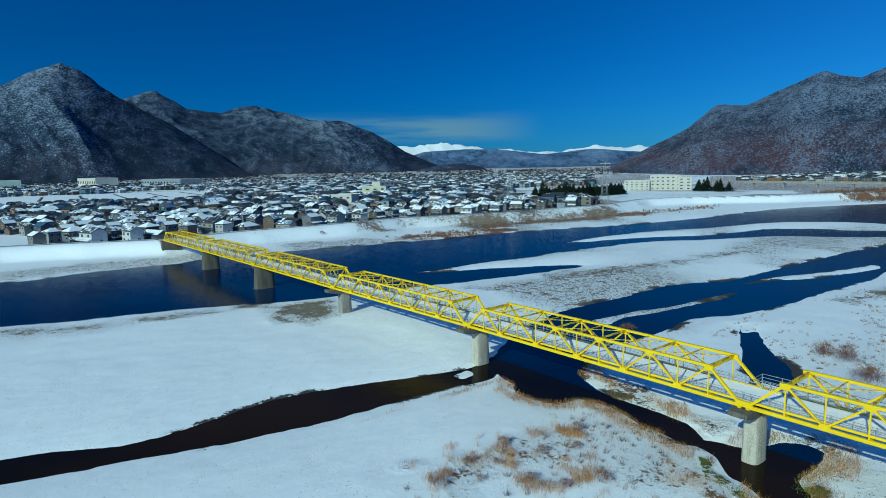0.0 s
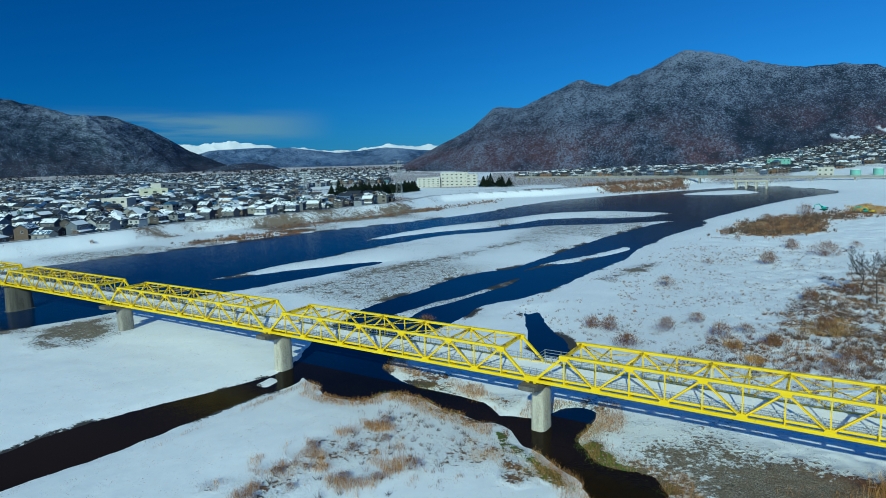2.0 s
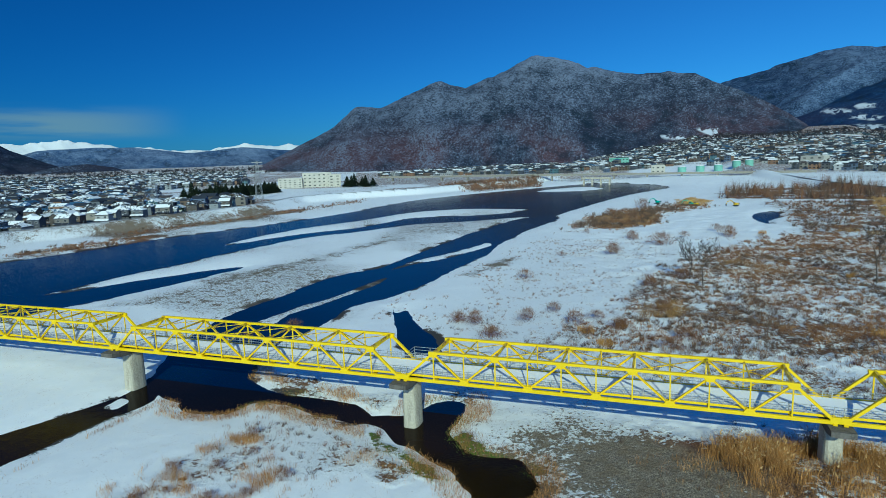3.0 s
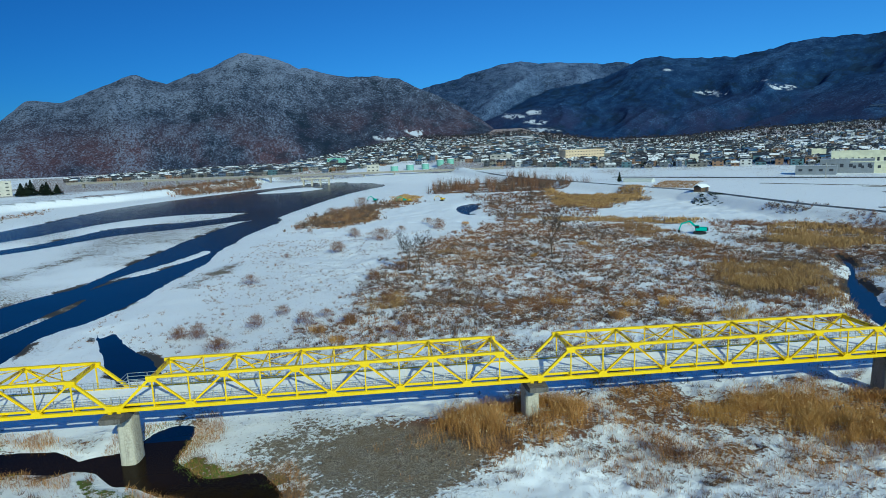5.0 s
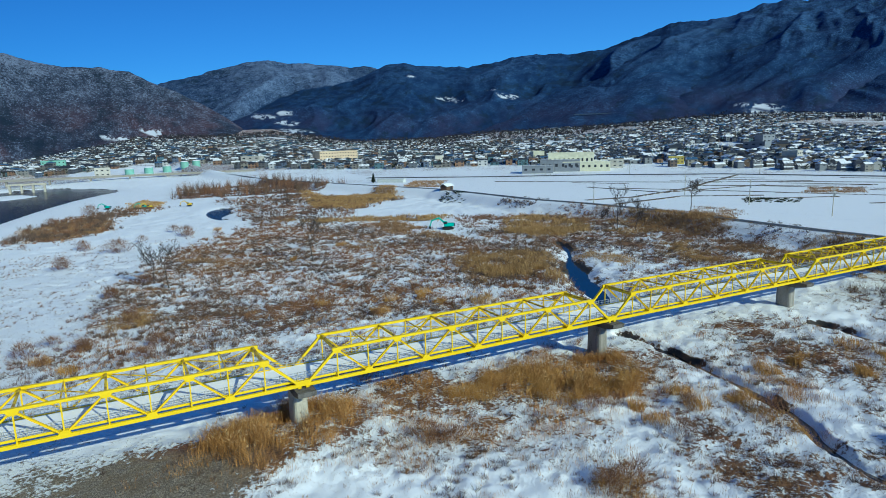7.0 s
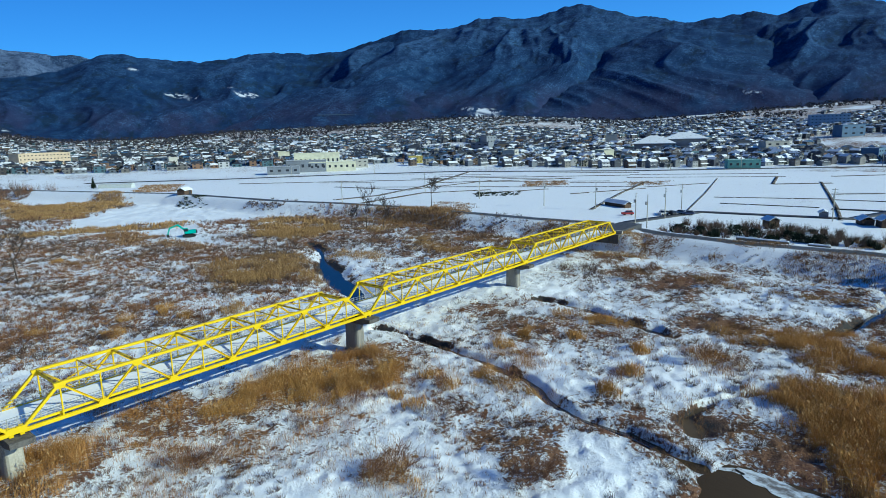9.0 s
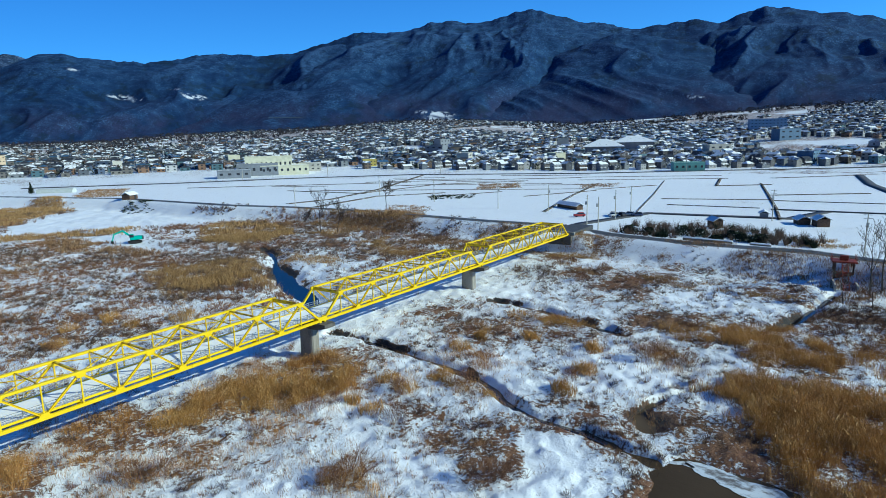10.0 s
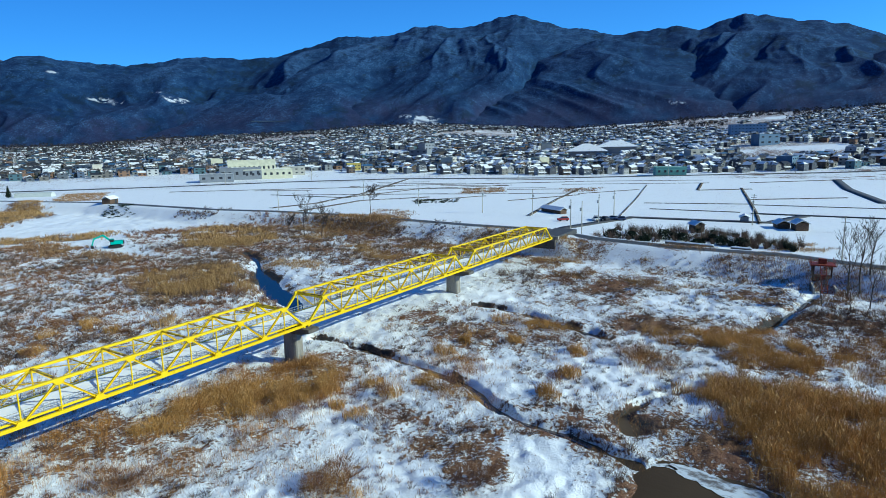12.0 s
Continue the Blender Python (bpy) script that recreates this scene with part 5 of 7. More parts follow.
v, f = twiggy(x[ok], y[ok], z[ok], 0.8, 0.75, 34, 0.035)
tagged(mesh_object("scrub", v, f, TWIG, flat=True), "leafless brown scrub poking through thin snow", "scrub", "scrub of the river plain", "stuff")

# single bushes


def bush(seed, tall):
    n = 620
    a, q, h = rng.uniform(0, 2 * np.pi, n), np.sqrt(rng.uniform(0, 1, n)), rng.uniform(0, 1, n) ** 0.8
    lobe = 1 + 0.3 * np.sin(2 * a + seed) + 0.2 * np.sin(3 * a + 2 * seed)
    rad = 0.62 * tall * q * lobe * np.sqrt(np.clip(1.05 - h * h, 0, 1))
    foot = np.stack([rad * np.cos(a), rad * np.sin(a), 0.75 * h * tall], 1)
    way = np.stack([0.5 * q * np.cos(a), 0.5 * q * np.sin(a), np.full(n, 0.7)], 1) + rng.normal(0, 0.28, (n, 3))
    tip = foot + way * tall * rng.uniform(0.18, 0.42, n)[:, None]
    side = rng.normal(0, 1, (n, 3))
    side *= 0.015 / np.linalg.norm(side, axis=1)[:, None]
    v, f = np.stack([foot - side, foot + side, tip], 1).reshape(-1, 3), np.arange(3 * n).reshape(-1, 3)
    v[:, 2] = np.maximum(v[:, 2], -0.05)
    ob = mesh_object("bush", v, f, BUSH_TWIG, flat=True)
    return tagged(ob, "leafless reddish-brown bush in the snow", "bush", "bushes on the river plain")


BUSHES = [(-37.9, 111.0), (-34.5, 111.8), (-28.7, 102.6), (-24.8, 114.3), (-21.0, 122.7), (-12.3, 107.9), (-7.3, 113.6), (-34.7, 255.9), (-24.4, 312.8), (-10.4, 228.0), (-1.6, 216.6), (22.0, 240.2), (32.1, 237.1), (-30.0, 190.3), (-14.5, 194.9), (-2.6, 151.9), (-33.6, 154.0), (-11.3, 358.8), (0.8, 134.3), (4.5, 162.9), (-12.1, 119.0), (-15.7, 114.4), (-37.5, 110.8), (-33.8, 109.6), (-28.1, 101.1), (-266.1, 132.0), (-257.1, 133.8), (-70.0, 102.6), (-74.8, 94.5), (-0.0, 126.6), (-6.8, 113.5), (41.7, 105.4), (3.9, 109.4), (1.5, 103.6), (64.5, 126.5), (27.8, 56.0), (30.2, 54.8), (39.9, 38.6)]
BUSHES += [(37.4, 39.1), (47.5, 26.0), (45.6, 27.3), (58.0, 47.3), (83.9, 22.1), (85.1, 17.8), (72.2, 30.0), (63.9, 40.7), (-47.5, 41.0), (-45.5, 43.3), (-44.1, 48.9), (-42.4, 52.9), (-35.8, 49.1), (-40.7, 43.5), (-44.1, 39.6), (-45.9, 35.8), (-37.7, 45.3), (-45.3, 56.4), (-48.4, 47.1)]
grown = len(BUSHES)
BUSHES += MORE_BUSHES
prototypes = [bush(k, 1.9) for k in range(4)]
for k, (x, y) in enumerate(BUSHES):
    s = (1.0 + 0.9 * ((k * 0.618) % 1)) * (1.9 if 0 <= k - grown < 6 else 0.45 if abs(x + 42) < 9 and y < 60 else 1.0)
    m = Matrix.Translation((x, y, float(ground_z([x], [y])[0]))) @ Matrix.Rotation(k * 1.7, 4, "Z") @ Matrix.Diagonal((s, s, s * 0.9, 1))
    if k < 4:
        prototypes[k].matrix_world = m
    else:
        ob = copy_thing(prototypes[k % 4], m)
        ob.matrix_world = m


# bare trees
def tube(verts, faces, a, b, ra, rb, sides=5):
    a, b = Vector(a), Vector(b)
    d = (b - a).normalized()
    u = d.cross(Vector((0.3, 0.9, 0.2))).normalized()
    w = d.cross(u)
    s = len(verts)
    for c, r in ((a, ra), (b, rb)):
        for k in range(sides):
            t = 2 * math.pi * k / sides
            verts.append(c + (u * math.cos(t) + w * math.sin(t)) * r)
    for k in range(sides):
        k2 = (k + 1) % sides
        faces.append((s + k, s + k2, s + sides + k2, s + sides + k))


def bare_tree(x, y, tall, spread, seed, name="bare_tree", label="bare leafless tree on the river plain", twig=0.02, base=None):
    rnd = random.Random(seed)
    z0 = float(ground_z([x], [y])[0]) if base is None else base
    top = root(name, pose(x, y, z0 - 0.1), label, "tree", "bare trees")
    tv, tf, cv, cf = [], [], [], []

    def grow(p, d, length, r, level):
        q = p
        bits = 3 if level < 2 else 2
        for _ in range(bits):
            d = (d + Vector((rnd.uniform(-1, 1), rnd.uniform(-1, 1), rnd.uniform(-0.2, 0.6))) * 0.16).normalized()
            e = q + d * length / bits
            tube(tv if level == 0 else cv, tf if level == 0 else cf, q, e, r, r * 0.8, 6 if level < 2 else 3)
            if level < 4 and (level > 0 or e.z > tall * 0.28):
                for _ in range(2 if level < 3 else 3):
                    side = Vector((rnd.uniform(-1, 1), rnd.uniform(-1, 1), rnd.uniform(0.1, 0.8))).normalized()
                    nd = (d * (1.1 - spread) + side * spread * 1.3).normalized()
                    grow(e, nd, length * rnd.uniform(0.42, 0.62), max(r * 0.48, twig), level + 1)
            q, r = e, r * 0.8

    grow(Vector((0, 0, 0)), Vector((0, 0, 1)), tall * 0.72, tall * 0.018, 0)
    mesh_object("trunk", tv, tf, BARK, top)
    mesh_object("crown", cv, cf, BARK, top, True)
    return top


for k, (x, y, tall, spread) in enumerate(((46.8, 165.5, 11.0, 0.5), (6.2, 161.7, 8.0, 0.6), (9.0, 155.3, 9.0, 0.6), (67.4, 283, 8, 0.6), (146, 151, 10.5, 0.45), (150, 147, 9, 0.5), (143, 155, 6.5, 0.6),
                                          (137, -2.5, 10, 0.35), (141, -4.5, 11, 0.35), (146, -6, 9, 0.4), (133, -6, 7.5, 0.4), (152, -9, 10, 0.4), (129, 1.5, 5.5, 0.5), (126, -3, 5, 0.5), (139, -9, 8, 0.4))):
    bare_tree(x, y, tall, spread, 100 + k, twig=0.03 if k < 7 else 0.018)
bare_tree(199, 166, 11.5, 0.85, 300, label="broad-crowned leafless tree beside snowy fields", twig=0.055)


# evergreens
NEEDLES = straw("dark_needles", (0.010, 0.018, 0.012), (0.035, 0.05, 0.028))


def conifer(x, y, tall, width, z0, group="", snow=False):
    top = root("conifer", pose(x, y, z0), "dark green conifer standing in snow", "tree", group)
    tv, tf = [], []
    tube(tv, tf, (0, 0, -0.2), (0, 0, tall * 0.9), 0.16, 0.04, 6)
    mesh_object("trunk", tv, tf, BARK, top)
    n = 420
    h = rng.uniform(0.08, 1, n) ** 0.8
    rad = width / 2 * (1.04 - h) * rng.uniform(0.6, 1.1, n) + 0.12
    a = rng.uniform(0, 2 * np.pi, n)
    c, s = np.cos(a), np.sin(a)
    inner = np.stack([0.25 * rad * c, 0.25 * rad * s, h * tall + 0.15], 1)
    tipp = np.stack([rad * c, rad * s, h * tall - 0.25 * rad], 1)
    side = np.stack([-s, c, 0 * c], 1) * (0.16 + 0.32 * rad[:, None])
    v = np.stack([inner, tipp - side, tipp + side], 1).reshape(-1, 3)
    mesh_object("crown", v, np.arange(3 * n).reshape(-1, 3), NEEDLES, top, True)
    return top


def copies_of(proto, places):
    for m in places:
        copy_thing(proto, m)


fir = conifer(173.7, 436, 7.5, 4.2, float(ground_z([173.7], [436.0])[0]))
grove = [conifer(-358.9, 398, 16, 12, 2.2, "evergreens by the levee"), conifer(-340, 404, 14, 11, 2.2, "evergreens by the levee")]
for k in range(80):
    t = k / 79
    x, y = -356 + 10 * t + rng.normal(0, 3), 393 + 97 * t + rng.normal(0, 5)
    copy_thing(grove[k % 2], Matrix.Translation((x, y, 2.2)) @ Matrix.Rotation(k, 4, "Z") @ Matrix.Diagonal((1.1, 1.1, rng.uniform(0.5, 0.72), 1)))
for k in range(8):
    x, y = -313 + 3.7 * k + rng.normal(0, 3), 570 + 0.3 * k + rng.normal(0, 5)
    copy_thing(grove[k % 2], Matrix.Translation((x, y, 2.2)) @ Matrix.Rotation(k, 4, "Z") @ Matrix.Diagonal((1.1, 1.1, rng.uniform(0.6, 0.9), 1)))

# golden and rusty grass on the slopes of the east levee
for seed, per, mat, label in ((160, 1.6, FAR_REED, "golden dry grass on the snowy levee slope"), (161, 1.6, FAR_RUST, "rust-brown dry grass on the snowy levee slope")):
    n = 60000
    x, y = rng.uniform(118, 178, n), rng.uniform(-15, 230, n)
    gap = levee_gap(x, y)[1]
    ok = (gap > -30) & (gap < -2.6) & (y < 185) & (fbm(x, y, 15, 3, seed) > 0.16) & (rng.uniform(0, 1, n) < 0.8)
    x, y = np.repeat(x[ok], 6), np.repeat(y[ok], 6)
    x, y = x + rng.normal(0, 0.3, len(x)), y + rng.normal(0, 0.3, len(y))
    z, wet = land(x, y)[:2]
    ok = wet < -0.3
    v, f = blades(x[ok], y[ok], z[ok], 0.75, 0.05, 0.8)
    tagged(mesh_object("dry_grass", v, f, mat, flat=True), label, "grass", "grass of the river plain", "stuff")


# ---- buildings ----
def varied(name, tones, rough=0.8, pick=None):
    """Paint that changes from one object, or one island, to the next."""
    k = Mat(name, rough, spec=0.25)
    r = k.rand() if pick == "object" else k.island()
    ramp = k.n.new("ShaderNodeValToRGB")
    ramp.color_ramp.interpolation = "CONSTANT"
    e = ramp.color_ramp.elements
    while len(e) < len(tones):
        e.new(0.5)
    for j, c in enumerate(tones):
        e[j].position, e[j].color = j / len(tones), (*c, 1)
    k.l.new(r, ramp.inputs["Fac"])
    dirt = k.step(k.noise(0.8, 4, 0.6), 0.35, 0.75)
    k.color(k.mix(k.math("MULTIPLY", dirt, 0.35), ramp.outputs["Color"], (0.16, 0.15, 0.14)))
    return k


WALL_TONES = [(0.34, 0.35, 0.36), (0.16, 0.15, 0.14), (0.12, 0.14, 0.17), (0.48, 0.49, 0.50), (0.07, 0.06, 0.055), (0.10, 0.10, 0.11), (0.26, 0.25, 0.23), (0.06, 0.07, 0.095), (0.20, 0.22, 0.24), (0.12, 0.085, 0.065)]
WALLS, FAR_WALLS = varied("house_wall", WALL_TONES, pick="object"), varied("far_house_wall", WALL_TONES + [(0.10, 0.14, 0.22), (0.24, 0.14, 0.09), (0.08, 0.16, 0.20)])


def snowy_roof(name, pick):
    k = Mat(name, 0.8, spec=0.25)
    r = k.rand() if pick == "object" else k.island()
    tile = k.mix(k.step(r, 0.45, 0.55), (0.030, 0.036, 0.050), (0.070, 0.056, 0.050))
    tile = k.mix(k.step(k.math("FRACT", k.math("MULTIPLY", r, 7.0)), 0.88, 0.89), tile, (0.04, 0.10, 0.19))
    facing = k.n.new("ShaderNodeVectorMath")                # snow has melted from the slopes that face the sun
    facing.operation = "DOT_PRODUCT"
    facing.inputs[1].default_value = TO_SUN
    k.l.new(k.n.new("ShaderNodeNewGeometry").outputs["Normal"], facing.inputs[0])
    n = k.math("ADD", k.math("MULTIPLY", k.noise(0.5, 4, 0.6), 0.8), k.math("MULTIPLY", r, 0.45))
    n = k.math("SUBTRACT", n, k.math("MULTIPLY", k.math("SUBTRACT", facing.outputs["Value"], 0.35), 0.26))
    thaw = -0.08 if pick == "object" else 0.07
    k.color(k.mix(k.step(n, 0.52 + thaw, 0.62 + thaw), tile, (0.80, 0.82, 0.84)))
    k.height(k.noise(2.5, 3), 0.3, 0.1)
    return k


ROOF, FAR_ROOF = snowy_roof("snowy_roof_tiles", "object"), snowy_roof("far_snowy_roof", "island")
TILES = varied("dark_roof_tiles", [(0.030, 0.034, 0.045), (0.06, 0.05, 0.048), (0.035, 0.05, 0.085), (0.045, 0.045, 0.05)], 0.6, "object")


def glass_pane():
    k = Mat("window_glass", 0.08, spec=0.6)
    k.color((0.03, 0.035, 0.045))
    return k


PANE = glass_pane()
FRAME = plain("window_frame", (0.5, 0.5, 0.5), 0.5)


def gable_roof(bm, w, d, eave, ridge, over=0.6, thick=0.22, hip=0.0):
    """A solid pitched roof; hip shortens the ridge."""
    hw, hd = w / 2 + over, d / 2 + over
    drop = over * (ridge - eave) / (d / 2)
    low = eave - drop
    rl = w / 2 + over - hip
    for dz in (0, thick):
        vs = [bm.verts.new(p) for p in ((-hw, -hd, low + dz), (hw, -hd, low + dz), (hw, hd, low + dz), (-hw, hd, low + dz), (-rl, 0, ridge + dz), (rl, 0, ridge + dz))]
        quads = ((0, 1, 5, 4), (2, 3, 4, 5), (1, 2, 5), (3, 0, 4)) if hip else ((0, 1, 5, 4), (2, 3, 4, 5))
        for q in quads:
            bm.faces.new([vs[j] for j in (q if dz else q[::-1])])
        if dz == 0:
            under = vs
        else:
            for j, k2 in ((0, 1), (2, 3)) if not hip else ((0, 1), (1, 2), (2, 3), (3, 0)):
                bm.faces.new((under[j], under[k2], vs[k2], vs[j]))
            if not hip:
                for a, b in ((1, 5), (5, 2), (3, 4), (4, 0)):
                    bm.faces.new((under[a], under[b], vs[b], vs[a]))


def house(w, d, storeys, hip, lean_to):
    """A house with wall, roof, windows and, for some, a lower skirt roof."""
    top = root("house", pose(0, 0, 0), "small town house with snow on its tiled roof", "house", "houses of the towns")
    h = 2.75 * storeys + 0.3
    ridge = h + d * 0.24
    bm = bmesh.new()
    hw, hd = w / 2, d / 2
    p = [bm.verts.new(c) for c in ((-hw, -hd, -1), (hw, -hd, -1), (hw, hd, -1), (-hw, hd, -1), (-hw, -hd, h), (hw, -hd, h), (hw, hd, h), (-hw, hd, h))]
    for q in ((0, 1, 5, 4), (1, 2, 6, 5), (2, 3, 7, 6), (3, 0, 4, 7)):
        bm.faces.new([p[j] for j in q])
    if not hip:
        e, f = bm.verts.new((-hw, 0, ridge)), bm.verts.new((hw, 0, ridge))
        bm.faces.new((p[5], p[6], f))
        bm.faces.new((p[7], p[4], e))
    part("wall", bm, WALLS, top)
    bm = bmesh.new()
    gable_roof(bm, w, d, h, ridge, 0.5, 0.2, hip=hd if hip else 0.0)
    bmesh.ops.recalc_face_normals(bm, faces=bm.faces[:])
    tiled = len(bm.faces)
    gable_roof(bm, w, d, h + 0.2, ridge + 0.2, 0.12, 0.14, hip=hd * 0.9 if hip else 0.0)
    bmesh.ops.recalc_face_normals(bm, faces=bm.faces[:])
    bm.faces.ensure_lookup_table()
    for snowed in bm.faces[tiled:]:
        snowed.material_index = 1
    part("roof", bm, TILES, top).data.materials.append(ROOF.m)
    if lean_to:
        bm = bmesh.new()
        y0, y1, z0, z1 = -hd, -hd - 2.2, 3.1, 2.35
        v = [bm.verts.new(c) for c in ((-hw - 0.3, y0, z0), (hw + 0.3, y0, z0), (hw + 0.3, y1, z1), (-hw - 0.3, y1, z1), (-hw - 0.3, y0, z0 + 0.2), (hw + 0.3, y0, z0 + 0.2), (hw + 0.3, y1, z1 + 0.2), (-hw - 0.3, y1, z1 + 0.2))]
        for q in ((0, 1, 2, 3), (7, 6, 5, 4), (0, 3, 7, 4), (3, 2, 6, 7), (2, 1, 5, 6)):
            bm.faces.new([v[j] for j in q])
        part("porch_roof", bm, ROOF, top)
    pane = None
    for s in range(storeys):
        z = 0.9 + 2.75 * s + 0.7
        for side, n in ((-1, 2), (1, 1)):
            for j in range(n):
                x = (j + 0.5) * w / n - hw
                m = Matrix.Translation((x, side * (hd + 0.02), z)) @ (Matrix.Rotation(math.pi, 4, "Z") if side > 0 else Matrix())
                if pane is None:
                    bm = bmesh.new()
                    for bx in ((0, 0.66, 1.76, 0.10), (0, -0.66, 1.76, 0.10)):
                        add_box(bm, bx[0], 0, bx[1], bx[2], 0.1, bx[3])
                    for bx in (-0.84, 0, 0.84):
                        add_box(bm, bx, 0, 0, 0.08, 0.1, 1.24)
                    pane = part("window", bm, FRAME, top, "framed window with dark panes")
                    pane.matrix_local = m
                    part("pane", box(0, 0.02, 0, 1.6, 0.04, 1.22), PANE, pane, "dark window pane")
                    pane_mesh = pane.children[0].data
                else:
                    wn2 = shared("window", pane.data, top, m)
                    shared("pane", pane_mesh, wn2)
        for sx in ((-1,) if s else (1,)):
            m = Matrix.Translation((sx * (hw + 0.02), 0.8 * sx, z)) @ Matrix.Rotation(sx * math.pi / 2, 4, "Z")
            wn2 = shared("window", pane.data, top, m)
            shared("pane", pane_mesh, wn2)
    return top


def town_sites():
    """Plots of the two towns: x, y, turn, near first."""
    sites = []
    gen = np.random.default_rng(23)
    for x0, x1, y0, y1, turn, gx, gy in ((-1900, -262, -60, 1500, 0.35, 12.0, 13.5), (-420, 1900, -160, 1950, -0.5, 12.5, 13.5)):
        u = np.arange(-2600, 2600, gx)
        v = np.arange(-2600, 2600, gy)
        U, V = np.meshgrid(u, v)
        U, V = U + gen.normal(0, 1.6, U.shape), V + gen.normal(0, 1.8, V.shape)
        X, Y = U * math.cos(turn) - V * math.sin(turn), U * math.sin(turn) + V * math.cos(turn)
        keep = (X > x0) & (X < x1) & (Y > y0) & (Y < y1)
        X, Y = X[keep], Y[keep]
        r, az = np.hypot(X, Y), np.degrees(np.arctan2(Y, X))
        west, east = levee_gap(X, Y)
        west_town = (west > 17) & (az > 127.5) & (az < 180) & (r < 1750)
        fields = (az > 162) & (r > 620) & (r < 960)
        grove_side = (az < 135) & (r > 500) & (r < 760)
        west_town &= ~fields & ~grove_side
        front = np.interp(az, [-4, 4, 22, 37, 48, 57, 67, 80, 90, 100, 112, 120], [600, 545, 505, 560, 600, 640, 640, 690, 760, 840, 900, 1000])
        back = np.interp(az, [-4, 22, 37, 57, 72, 88, 94, 104, 120], [1950, 1900, 1850, 1750, 1600, 1750, 1450, 1250, 1180])
        east_town = (az > -4) & (az < 119) & (r > front) & (r < back)
        gaps = fbm(X, Y, 160, 3, 88)
        east_town &= gaps > -0.28 - 0.25 * (r < 900) + 0.45 * smooth(r, 1150, 1750)
        west_town &= fbm(X, Y, 120, 2, 89) > -0.5
        ok = west_town if turn > 0 else east_town
        for a, b in zip(X[ok], Y[ok]):
            sites.append((a, b, turn + gen.choice([0, math.pi / 2]) + gen.normal(0, 0.06), gen.uniform(0, 1)))
    sites.sort(key=lambda s: math.hypot(s[0], s[1]))
    return sites


# clear plots for the large buildings: centre and radius
LARGE = ((360, 420, 42), (414, 412, 28), (452, 402, 15), (323, 430, 26), (-352, 565, 50), (-300, 585, 40), (22, 693, 20), (71, 735, 60), (492, 112, 16), (690, 250, 45), (740, 236, 40), (260, 780, 46), (-1320, 230, 90), (-60, 720, 40),
         (520, 330, 14), (560, 250, 12), (600, 420, 15), (640, 120, 14), (590, 40, 13), (760, 330, 16), (420, 560, 14), (330, 640, 15), (820, 80, 16), (700, 480, 14), (-420, 240, 13), (-520, 330, 14), (-640, 420, 16), (150, 760, 15))
sites = [s for s in town_sites() if all(math.hypot(s[0] - a, s[1] - b) > c for a, b, c in LARGE)]
HOUSES = [house(9.5, 7.5, 2, True, True), house(11, 8, 2, False, True), house(8.5, 7, 2, False, False), house(12, 8.5, 1, True, False), house(8, 7.5, 2, True, False), house(13, 7, 1, False, False), house(10, 9, 2, False, True)]
heights = ground_z([s[0] for s in sites], [s[1] for s in sites])
west_near = [s for s in range(len(sites)) if sites[s][0] < -200][:190]
east_near = [s for s in range(len(sites)) if sites[s][0] > -200][:100]
chosen = set(west_near + east_near)
used = [False] * len(HOUSES)
for k in sorted(chosen):
    x, y, turn, pick = sites[k]
    j = int(pick * len(HOUSES)) % len(HOUSES)
    m = Matrix.Translation((x, y, float(heights[k]))) @ Matrix.Rotation(turn, 4, "Z") @ Matrix.Diagonal((0.84, 0.84, 0.92, 1))
    if not used[j]:
        HOUSES[j].matrix_world, used[j] = m, True
    else:
        copy_thing(HOUSES[j], m)


